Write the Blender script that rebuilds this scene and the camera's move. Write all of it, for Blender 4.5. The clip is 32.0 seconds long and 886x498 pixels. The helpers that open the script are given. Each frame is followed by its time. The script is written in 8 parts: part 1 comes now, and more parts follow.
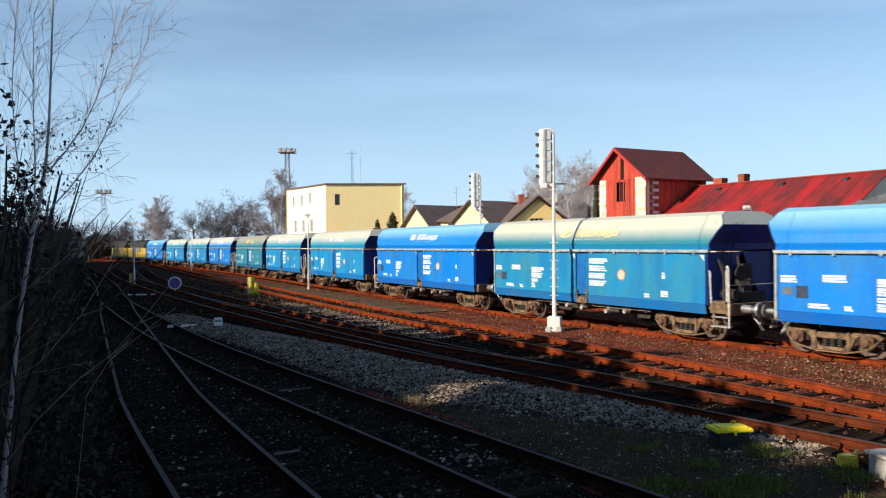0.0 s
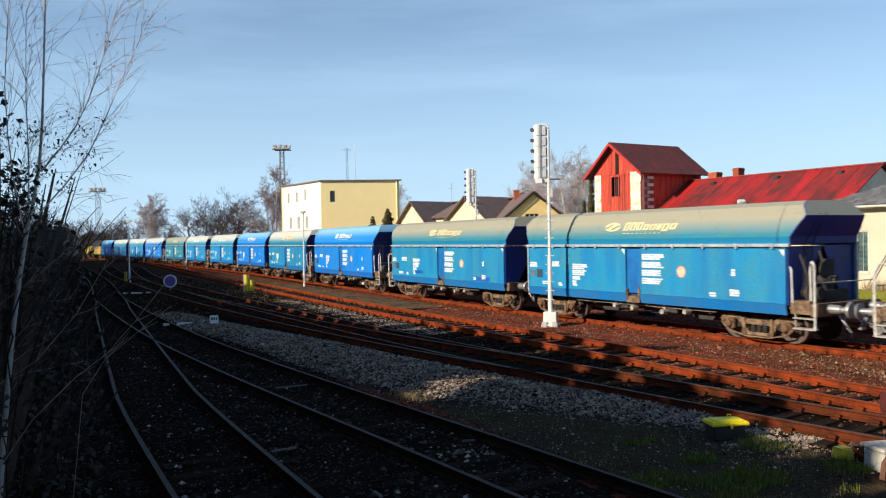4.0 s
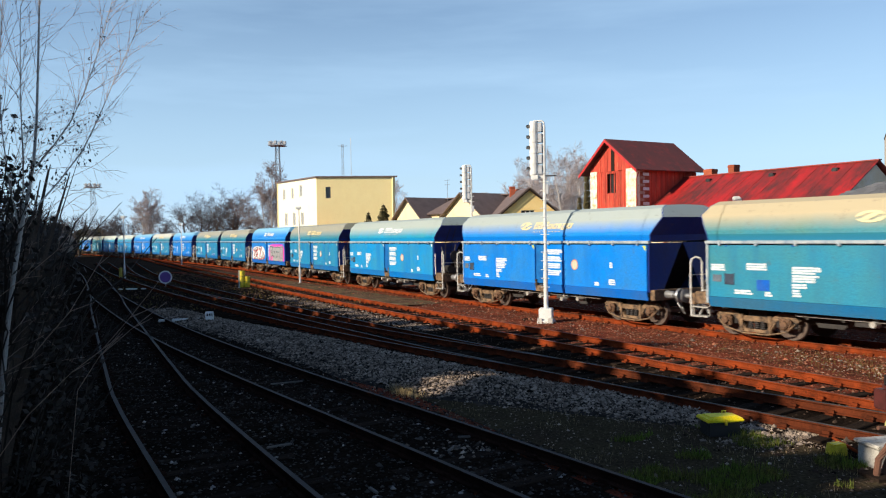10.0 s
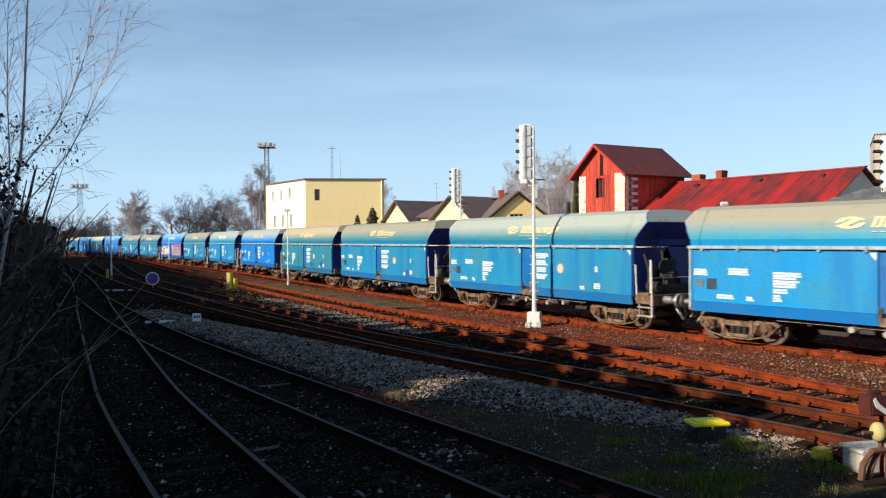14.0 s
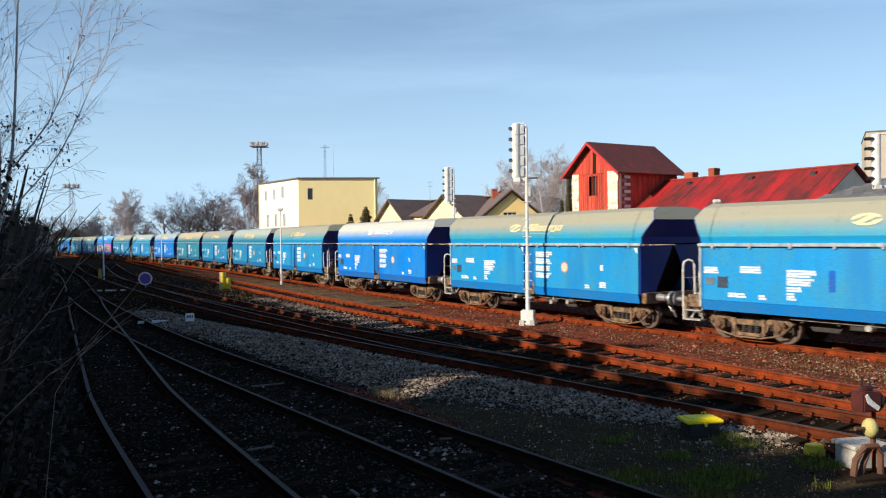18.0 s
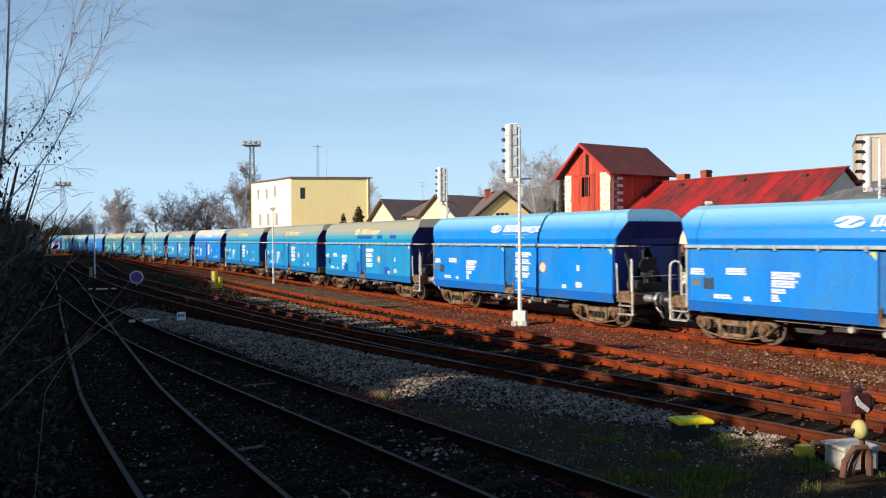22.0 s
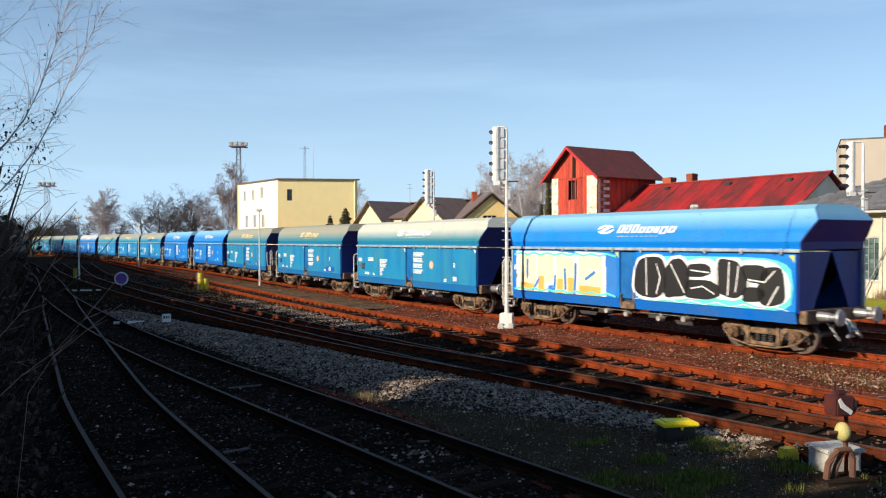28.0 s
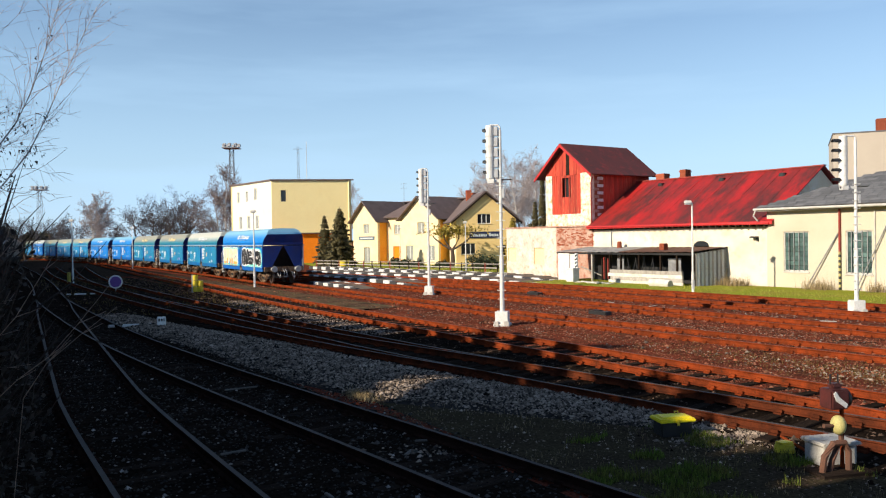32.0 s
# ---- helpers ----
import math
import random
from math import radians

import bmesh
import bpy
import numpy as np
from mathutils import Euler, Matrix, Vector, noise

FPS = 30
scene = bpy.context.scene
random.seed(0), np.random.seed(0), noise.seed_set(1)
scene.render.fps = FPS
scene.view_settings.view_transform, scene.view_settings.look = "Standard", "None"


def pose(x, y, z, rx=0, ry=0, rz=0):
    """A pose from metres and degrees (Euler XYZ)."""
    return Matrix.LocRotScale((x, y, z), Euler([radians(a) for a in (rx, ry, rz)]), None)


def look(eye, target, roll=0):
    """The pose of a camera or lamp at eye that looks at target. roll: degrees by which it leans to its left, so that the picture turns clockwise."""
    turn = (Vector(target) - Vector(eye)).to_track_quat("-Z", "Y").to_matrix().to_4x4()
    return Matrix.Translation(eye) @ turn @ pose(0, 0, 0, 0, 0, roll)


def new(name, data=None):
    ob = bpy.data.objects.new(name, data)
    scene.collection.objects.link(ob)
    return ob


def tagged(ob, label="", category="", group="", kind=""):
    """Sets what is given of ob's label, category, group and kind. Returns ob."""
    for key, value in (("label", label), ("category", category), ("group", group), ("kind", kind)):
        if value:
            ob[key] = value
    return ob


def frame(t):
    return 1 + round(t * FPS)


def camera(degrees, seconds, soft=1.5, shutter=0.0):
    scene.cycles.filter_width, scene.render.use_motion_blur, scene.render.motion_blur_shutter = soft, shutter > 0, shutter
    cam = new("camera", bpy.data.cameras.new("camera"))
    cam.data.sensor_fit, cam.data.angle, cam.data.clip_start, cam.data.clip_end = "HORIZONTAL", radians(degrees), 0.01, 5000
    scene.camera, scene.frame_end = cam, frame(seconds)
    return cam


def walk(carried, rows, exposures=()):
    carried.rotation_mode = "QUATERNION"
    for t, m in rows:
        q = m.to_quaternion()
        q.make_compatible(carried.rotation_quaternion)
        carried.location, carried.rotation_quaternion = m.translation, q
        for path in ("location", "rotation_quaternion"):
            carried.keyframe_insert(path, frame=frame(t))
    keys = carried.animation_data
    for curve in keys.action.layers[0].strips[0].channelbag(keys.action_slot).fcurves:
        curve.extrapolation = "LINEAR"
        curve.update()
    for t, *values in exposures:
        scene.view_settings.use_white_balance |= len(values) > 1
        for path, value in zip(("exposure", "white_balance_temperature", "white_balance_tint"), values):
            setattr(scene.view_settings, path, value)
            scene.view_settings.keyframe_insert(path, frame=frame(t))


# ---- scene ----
EYE = Vector((0.0, 0.0, 3.057))


def aim(az, el, roll):
    """A camera pose at the viewpoint: degrees turned to the left of +y, degrees up, lean."""
    a, e = radians(az), radians(el)
    way = Vector((-math.sin(a) * math.cos(e), math.cos(a) * math.cos(e), math.sin(e)))
    return look(EYE, EYE + way, roll)


cam = camera(58.5, 32.0, soft=1.2, shutter=0.22)
walk(cam, [(t, aim(az, el, roll)) for t, az, el, roll in (
    (0,2.324,-0.417,-0.520), (0.5,2.366,-0.501,-0.358), (1,2.422,-0.593,-0.527), (1.5,2.416,-0.643,-0.539), (2,2.384,-0.652,-0.623), (2.5,2.274,-0.672,-0.793),
    (3,2.205,-0.654,-0.813), (3.5,2.140,-0.659,-0.842), (5.5,1.561,-0.912,-1.083), (6,1.550,-0.853,-0.973), (6.5,1.588,-0.863,-0.880), (7,1.691,-0.927,-0.670),
    (7.5,1.789,-0.968,-0.609), (8,1.817,-0.869,-0.670), (8.5,1.927,-0.901,-0.592), (9,1.830,-0.843,-0.781), (9.5,1.788,-0.844,-0.868), (10,1.703,-0.974,-0.851),
    (10.5,1.643,-1.012,-0.783), (11,1.590,-1.006,-0.719), (11.5,1.545,-0.901,-0.615), (12,1.541,-0.851,-0.601), (12.5,1.399,-0.854,-0.596), (13,1.191,-0.923,-0.408),
    (13.5,0.920,-0.819,-0.499), (14,0.890,-0.753,-0.445), (14.5,0.926,-0.742,-0.389), (16.5,0.798,-0.872,-0.555), (17,0.684,-0.913,-0.680), (17.5,0.538,-0.914,-0.678),
    (18,0.418,-0.854,-0.680), (18.5,0.287,-0.916,-0.764), (19,0.292,-0.846,-0.778), (19.5,0.283,-0.733,-0.693), (20,0.258,-0.767,-0.550), (20.5,0.146,-0.876,-0.512),
    (21,0.081,-0.877,-0.427), (21.5,-0.039,-0.815,-0.312), (22,-0.123,-0.847,-0.353), (22.5,-0.085,-0.827,-0.314), (23,-0.000,-0.826,-0.395), (23.5,-0.133,-0.924,-0.493),
    (24,-0.188,-0.864,-0.511), (24.5,-0.270,-0.806,-0.686), (25,-0.349,-0.773,-0.568), (25.5,-0.414,-0.712,-0.361), (27.5,-0.970,-0.576,-0.052), (28,-1.065,-0.685,-0.142),
    (28.5,-1.136,-0.814,-0.087), (29,-1.197,-0.847,-0.334), (29.5,-1.154,-0.828,-0.406), (30,-1.130,-0.798,-0.492), (30.5,-1.171,-0.773,-0.605), (31,-1.223,-0.735,-0.676),
    (31.5,-1.391,-0.710,-0.794), (32,-1.446,-0.762,-0.884),
)], exposures=((0, 0.44), (32, 0.44)))
# ---------------------------------------------------------------- light
SUN_TO = Vector((-0.87, -0.48, 0.0)).normalized()      # the sun stands behind the viewer, to the left
SUN_UP = radians(25)
sun_dir = Vector((SUN_TO.x * math.cos(SUN_UP), SUN_TO.y * math.cos(SUN_UP), math.sin(SUN_UP)))
world = bpy.data.worlds.new("sky")
scene.world = world
world.use_nodes = True
wn, wl = world.node_tree.nodes, world.node_tree.links
sky = wn.new("ShaderNodeTexSky")
sky.sky_type = "NISHITA"
sky.sun_disc = False
sky.sun_elevation = SUN_UP
sky.sun_rotation = math.atan2(SUN_TO.x, SUN_TO.y)
sky.air_density, sky.dust_density, sky.ozone_density, sky.altitude = 1.0, 0.2, 3.0, 200
# thin high cloud and a pale blue haze low down, over the clear sky
geo = wn.new("ShaderNodeTexCoord")
up = wn.new("ShaderNodeSeparateXYZ")
wl.new(geo.outputs["Generated"], up.inputs[0])
veil = wn.new("ShaderNodeTexNoise")
stretch = wn.new("ShaderNodeMapping")
stretch.inputs["Scale"].default_value = (1.2, 1.2, 9.0)
wl.new(geo.outputs["Generated"], stretch.inputs[0])
wl.new(stretch.outputs[0], veil.inputs["Vector"])
veil.inputs["Scale"].default_value, veil.inputs["Detail"].default_value, veil.inputs["Roughness"].default_value = 1.6, 5, 0.55
thin = wn.new("ShaderNodeMapRange")
thin.inputs["From Min"].default_value, thin.inputs["From Max"].default_value, thin.inputs["To Max"].default_value = 0.48, 0.8, 0.35
wl.new(veil.outputs["Fac"], thin.inputs["Value"])
low = wn.new("ShaderNodeMapRange")
low.inputs["From Min"].default_value, low.inputs["From Max"].default_value = 0.34, 0.0
low.inputs["To Min"].default_value, low.inputs["To Max"].default_value = 0.0, 0.85
wl.new(up.outputs["Z"], low.inputs["Value"])
both = wn.new("ShaderNodeMath")
both.operation, both.use_clamp = "ADD", True
wl.new(thin.outputs[0], both.inputs[0])
wl.new(low.outputs[0], both.inputs[1])
blend = wn.new("ShaderNodeMix")
blend.data_type = "RGBA"
wl.new(both.outputs[0], blend.inputs["Factor"])
wl.new(sky.outputs[0], blend.inputs["A"])
blend.inputs["B"].default_value = (4.1, 6.05, 8.1, 1)
wl.new(blend.outputs["Result"], wn["Background"].inputs[0])
wn["Background"].inputs[1].default_value = 0.098
lamp = bpy.data.lights.new("sun", "SUN")
lamp.energy, lamp.angle, lamp.color = 5.0, radians(0.6), (1.0, 0.87, 0.68)
sun = new("sun", lamp)
sun.matrix_world = look(sun_dir * 50, (0, 0, 0))
# ---------------------------------------------------------------- materials
def surface(name, base, other=None, scale=4.0, rough=0.7, metal=0.0, bump=0.15, fine=60.0, spot=None, amount=0.45, stretch=(1, 1, 1), seed=0.0, rand=0.0, soft=0.1, grit=0.2):
    """A weathered surface: two tones in broad patches, fine grain in colour and relief, and stains."""
    m = bpy.data.materials.new(name)
    m.use_nodes = True
    n, l = m.node_tree.nodes, m.node_tree.links
    p = n["Principled BSDF"]
    other = other or tuple(c * 0.7 for c in base)
    co = n.new("ShaderNodeTexCoord")
    mp = n.new("ShaderNodeMapping")
    mp.inputs["Location"].default_value = (seed * 3.1, seed * 1.7, seed)
    mp.inputs["Scale"].default_value = stretch
    l.new(co.outputs["Object"], mp.inputs[0])
    big = n.new("ShaderNodeTexNoise")
    big.inputs["Scale"].default_value, big.inputs["Detail"].default_value, big.inputs["Roughness"].default_value = scale, 6, 0.65
    l.new(mp.outputs[0], big.inputs["Vector"])
    ramp = n.new("ShaderNodeValToRGB")
    ramp.color_ramp.elements[0].position, ramp.color_ramp.elements[1].position = 0.38, 0.64
    ramp.color_ramp.elements[0].color, ramp.color_ramp.elements[1].color = (*base, 1), (*other, 1)
    l.new(big.outputs["Fac"], ramp.inputs[0])
    col = ramp.outputs[0]
    grain = n.new("ShaderNodeTexNoise")
    grain.inputs["Scale"].default_value, grain.inputs["Detail"].default_value = fine, 3
    l.new(mp.outputs[0], grain.inputs["Vector"])
    gm = n.new("ShaderNodeMapRange")
    gm.inputs["From Min"].default_value, gm.inputs["From Max"].default_value = 0.25, 0.75
    gm.inputs["To Min"].default_value, gm.inputs["To Max"].default_value = 1 - grit * 1.1, 1 + grit * 0.9
    l.new(grain.outputs["Fac"], gm.inputs["Value"])
    mul = n.new("ShaderNodeVectorMath")
    mul.operation = "SCALE"
    l.new(col, mul.inputs[0])
    l.new(gm.outputs[0], mul.inputs["Scale"])
    col = mul.outputs[0]
    if spot:
        st = n.new("ShaderNodeTexNoise")
        st.inputs["Scale"].default_value, st.inputs["Detail"].default_value, st.inputs["Roughness"].default_value = scale * 2.3, 8, 0.75
        l.new(mp.outputs[0], st.inputs["Vector"])
        sr = n.new("ShaderNodeMapRange")
        sr.inputs["From Min"].default_value, sr.inputs["From Max"].default_value = 1 - amount - 0.04, 1 - amount + soft
        l.new(st.outputs["Fac"], sr.inputs["Value"])
        mx = n.new("ShaderNodeMix")
        mx.data_type = "RGBA"
        l.new(sr.outputs[0], mx.inputs["Factor"])
        l.new(col, mx.inputs["A"])
        mx.inputs["B"].default_value = (*spot, 1)
        col = mx.outputs["Result"]
    if rand:
        ob = n.new("ShaderNodeObjectInfo")
        rm = n.new("ShaderNodeMapRange")
        rm.inputs["To Min"].default_value, rm.inputs["To Max"].default_value = 1 - rand, 1 + rand
        l.new(ob.outputs["Random"], rm.inputs["Value"])
        m2 = n.new("ShaderNodeVectorMath")
        m2.operation = "SCALE"
        l.new(col, m2.inputs[0])
        l.new(rm.outputs[0], m2.inputs["Scale"])
        col = m2.outputs[0]
    l.new(col, p.inputs["Base Color"])
    p.inputs["Roughness"].default_value, p.inputs["Metallic"].default_value = rough, metal
    if rough >= 0.9:
        p.inputs["Specular IOR Level"].default_value = 0.0
    if bump:
        b = n.new("ShaderNodeBump")
        b.inputs["Strength"].default_value, b.inputs["Distance"].default_value = bump, 0.02
        l.new(grain.outputs["Fac"], b.inputs["Height"])
        l.new(b.outputs[0], p.inputs["Normal"])
    return m


def paint(name, base, low, dust_sheen, top, seed, rough=0.42, clean=None):
    """Wagon paint: pales above the height top to a tone of settled dust or painted sun sheen, with vertical runs of
    dirt.
    """
    m = surface(name, base, (base[0] + 0.025, base[1] * 0.98, base[2] * 0.74), 0.9, rough, 0.0, 0.06, 40, None, seed=seed, stretch=(0.7, 1, 0.6))
    n, l = m.node_tree.nodes, m.node_tree.links
    p = n["Principled BSDF"]
    col = p.inputs["Base Color"].links[0].from_socket
    co = n.new("ShaderNodeTexCoord")
    sep = n.new("ShaderNodeSeparateXYZ")
    l.new(co.outputs["Object"], sep.inputs[0])
    runs = n.new("ShaderNodeTexNoise")
    mp = n.new("ShaderNodeMapping")
    mp.inputs["Scale"].default_value, mp.inputs["Location"].default_value = (1.7, 1.7, 0.3), (seed * 5, 0, seed)
    l.new(co.outputs["Object"], mp.inputs[0])
    l.new(mp.outputs[0], runs.inputs["Vector"])
    runs.inputs["Scale"].default_value, runs.inputs["Detail"].default_value = 1.0, 5
    rr = n.new("ShaderNodeMapRange")
    rr.inputs["From Min"].default_value, rr.inputs["From Max"].default_value, rr.inputs["To Max"].default_value = 0.46, 0.7, 0.6
    l.new(runs.outputs["Fac"], rr.inputs["Value"])
    mx = n.new("ShaderNodeMix")
    mx.data_type = "RGBA"
    l.new(rr.outputs[0], mx.inputs["Factor"])
    l.new(col, mx.inputs["A"])
    mx.inputs["B"].default_value = (*low, 1)
    add = n.new("ShaderNodeMath")
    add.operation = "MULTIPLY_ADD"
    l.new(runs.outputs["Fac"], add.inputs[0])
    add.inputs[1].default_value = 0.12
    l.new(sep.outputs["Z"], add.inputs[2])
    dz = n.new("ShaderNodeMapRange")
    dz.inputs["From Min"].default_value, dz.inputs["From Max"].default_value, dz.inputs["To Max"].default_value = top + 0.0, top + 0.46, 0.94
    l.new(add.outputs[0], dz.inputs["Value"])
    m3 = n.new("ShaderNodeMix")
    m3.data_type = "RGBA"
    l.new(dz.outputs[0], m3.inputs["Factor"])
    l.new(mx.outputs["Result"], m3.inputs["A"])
    m3.inputs["B"].default_value = (*dust_sheen, 1)
    # road dirt and rust specks in patches of their own
    sp = n.new("ShaderNodeTexNoise")
    sp.inputs["Scale"].default_value, sp.inputs["Detail"].default_value, sp.inputs["Roughness"].default_value = 3.4, 9, 0.82
    l.new(co.outputs["Object"], sp.inputs["Vector"])
    sr = n.new("ShaderNodeMapRange")
    sr.inputs["From Min"].default_value, sr.inputs["From Max"].default_value, sr.inputs["To Max"].default_value = 0.57, 0.72, 0.6
    l.new(sp.outputs["Fac"], sr.inputs["Value"])
    m4 = n.new("ShaderNodeMix")
    m4.data_type = "RGBA"
    l.new(sr.outputs[0], m4.inputs["Factor"])
    l.new(m3.outputs["Result"], m4.inputs["A"])
    m4.inputs["B"].default_value = (0.1, 0.09, 0.08, 1)
    out = m4.outputs["Result"]
    if clean:
        cz = n.new("ShaderNodeMapRange")
        cz.inputs["From Min"].default_value, cz.inputs["From Max"].default_value = 2.90, 3.02
        l.new(sep.outputs["Z"], cz.inputs["Value"])
        m5 = n.new("ShaderNodeMix")
        m5.data_type = "RGBA"
        l.new(cz.outputs[0], m5.inputs["Factor"])
        m5.inputs["A"].default_value = (*clean, 1)
        l.new(out, m5.inputs["B"])
        out = m5.outputs["Result"]
    l.new(out, p.inputs["Base Color"])
    p.inputs["Specular IOR Level"].default_value = 0.3
    return m


M = {}
M["ballast"] = surface("ballast", (0.16, 0.14, 0.125), (0.07, 0.06, 0.055), 0.9, 0.95, bump=0.9, fine=9, spot=(0.2, 0.09, 0.05), amount=0.42)
M["stone"] = surface("stone", (0.36, 0.34, 0.32), (0.2, 0.19, 0.185), 2, 0.9, bump=0.4, fine=40, rand=0.35)
M["rail"] = surface("rail_rust", (0.25, 0.047, 0.014), (0.11, 0.026, 0.011), 2.2, 0.9, 0.0, 0.3, 50, spot=(0.05, 0.02, 0.012), amount=0.4)
# rusty rail again, shade put into its colour, for sidings and turnout
M["rail_siding_shade"] = surface("shade_dark_siding_rail", (0.035, 0.018, 0.013), (0.018, 0.011, 0.009), 2.2, 0.9, 0.0, 0.3, 50, spot=(0.27, 0.06, 0.02), amount=0.33)
M["rail_turnout_shade"] = surface("shade_dark_turnout_rail", (0.13, 0.033, 0.014), (0.05, 0.017, 0.01), 2.2, 0.9, 0.0, 0.3, 50, spot=(0.26, 0.045, 0.012), amount=0.3)
M["cinder"] = surface("trodden_cinder_earth", (0.14, 0.085, 0.055), (0.06, 0.04, 0.03), 0.9, 0.95, bump=1.0, fine=22, spot=(0.13, 0.12, 0.06), amount=0.45, grit=0.6)
# brown far ground with shade put into its colour
M["far_soil_shade"] = surface("shade_dark_earth", (0.06, 0.036, 0.025), (0.03, 0.02, 0.015), 0.9, 0.95, bump=1.0, fine=22, spot=(0.07, 0.06, 0.035), amount=0.42, grit=0.6)
M["rail_polish"] = surface("worn_rail_head", (0.09, 0.067, 0.057), (0.05, 0.035, 0.028), 3, 0.7, 0.1, 0.05, 60)
# siding rail head, coloured darker for the shade
M["rail_head_shade"] = surface("shade_dark_siding_rail_head", (0.052, 0.034, 0.027), (0.03, 0.019, 0.015), 3, 0.8, 0.0, 0.05, 60)
M["rail_head"] = surface("rail_head", (0.24, 0.06, 0.022), (0.13, 0.04, 0.02), 3, 0.75, 0.1, 0.1, 60)
M["sleeper"] = surface("sleeper_wood", (0.036, 0.025, 0.019), (0.016, 0.012, 0.01), 5, 0.9, bump=0.5, fine=30, stretch=(1, 8, 8), rand=0.3)
M["earth"] = surface("rusty_earth", (0.19, 0.047, 0.027), (0.085, 0.03, 0.02), 1.3, 0.95, bump=1.0, fine=26, spot=(0.13, 0.1, 0.06), amount=0.42, grit=0.65)
M["weed"] = surface("weed_blade", (0.1, 0.15, 0.025), (0.15, 0.13, 0.04), 1.5, 0.9, bump=0)
M["grass"] = surface("grass_blade", (0.24, 0.29, 0.02), (0.3, 0.27, 0.035), 1.5, 0.7, bump=0)
M["dry_grass"] = surface("dry_grass", (0.32, 0.24, 0.12), (0.24, 0.17, 0.08), 2, 0.8, bump=0)
M["turf"] = surface("turf", (0.23, 0.27, 0.03), (0.27, 0.23, 0.05), 0.5, 0.95, bump=0.8, fine=12)
M["white_paint"] = surface("white_paint", (0.78, 0.78, 0.76), (0.62, 0.61, 0.58), 3, 0.5, bump=0.1)
M["concrete"] = surface("concrete", (0.6, 0.58, 0.54), (0.42, 0.4, 0.37), 2.5, 0.85, bump=0.3)
M["black"] = surface("black_paint", (0.02, 0.02, 0.022), (0.012, 0.012, 0.013), 4, 0.5)
M["steel"] = surface("grey_steel", (0.4, 0.41, 0.42), (0.28, 0.28, 0.29), 3, 0.45, 0.6, 0.1)
M["yellow"] = surface("yellow_paint", (0.75, 0.6, 0.03), (0.6, 0.46, 0.03), 4, 0.5, bump=0.1)
M["dirt_steel"] = surface("dirty_running_gear", (0.29, 0.18, 0.1), (0.055, 0.036, 0.026), 5, 0.8, 0.1, 0.3, 30, spot=(0.03, 0.024, 0.02), amount=0.44)
M["rust_box"] = surface("rusty_axle_box", (0.19, 0.1, 0.055), (0.07, 0.04, 0.026), 7, 0.8, 0.1, 0.3, 30, spot=(0.3, 0.24, 0.17), amount=0.38)
M["dark_steel"] = surface("dark_underframe", (0.05, 0.045, 0.045), (0.025, 0.022, 0.022), 4, 0.8, 0.1, 0.2)
M["wall_yellow"] = surface("yellow_render", (0.9, 0.76, 0.4), (0.87, 0.72, 0.37), 0.8, 0.9, bump=0.15, fine=25)
M["wall_cream"] = surface("cream_render", (0.74, 0.69, 0.6), (0.7, 0.6, 0.43), 0.5, 0.92, bump=0.2, fine=20, spot=(0.62, 0.46, 0.22), amount=0.42, soft=0.2)
M["wall_orange"] = surface("orange_render", (0.85, 0.24, 0.02), (0.8, 0.22, 0.02), 1, 0.9)
M["wall_old"] = surface("peeling_plaster", (0.74, 0.66, 0.57), (0.62, 0.48, 0.4), 0.9, 0.95, bump=0.4, fine=20, spot=(0.5, 0.24, 0.16), amount=0.46, soft=0.18)
M["brick"] = surface("brick_face", (0.36, 0.1, 0.055), (0.26, 0.07, 0.04), 6, 0.9, bump=0.4, rand=0.3)
M["red_roof"] = surface("red_tin_roof", (0.5, 0.01, 0.01), (0.24, 0.015, 0.013), 0.22, 0.6, 0.0, 0.1, 24, spot=(0.085, 0.018, 0.015), amount=0.56, stretch=(1.2, 0.4, 0.4), soft=0.16, seed=5.0)
M["red_wood"] = surface("red_boards", (0.55, 0.05, 0.022), (0.34, 0.035, 0.018), 1.6, 0.75, bump=0.3, stretch=(2, 2, 0.35), rand=0.25, spot=(0.5, 0.17, 0.08), amount=0.4)
M["dark_roof"] = surface("brown_tiles", (0.16, 0.115, 0.105), (0.12, 0.085, 0.078), 1, 0.75)
M["wall_side"] = surface("station_orange", (0.88, 0.42, 0.06), (0.82, 0.38, 0.05), 0.7, 0.9)
M["slate"] = surface("grey_shingle", (0.14, 0.14, 0.145), (0.085, 0.085, 0.09), 1.2, 0.8, bump=0.3, rand=0.25)
M["glass"] = surface("window_glass", (0.02, 0.025, 0.03), (0.03, 0.035, 0.04), 1, 0.08, bump=0)
M["glass_block"] = surface("old_glass_blocks", (0.1, 0.16, 0.15), (0.05, 0.09, 0.09), 3, 0.25, bump=0.1, rand=0.4)
M["bark"] = surface("bark", (0.13, 0.1, 0.08), (0.08, 0.06, 0.05), 5, 0.9, bump=0.3)
M["birch"] = surface("birch_bark", (0.52, 0.48, 0.44), (0.38, 0.34, 0.31), 3, 0.8, bump=0.2, spot=(0.05, 0.04, 0.04), amount=0.36, stretch=(1, 1, 2.5))
M["twig"] = surface("twig", (0.1, 0.09, 0.098), (0.065, 0.06, 0.066), 3, 0.8, bump=0)
M["pale_twig"] = surface("pale_twig", (0.42, 0.36, 0.35), (0.3, 0.25, 0.245), 1, 0.8, bump=0)
M["needle"] = surface("needle", (0.13, 0.105, 0.04), (0.06, 0.055, 0.022), 1.5, 0.7, bump=0)
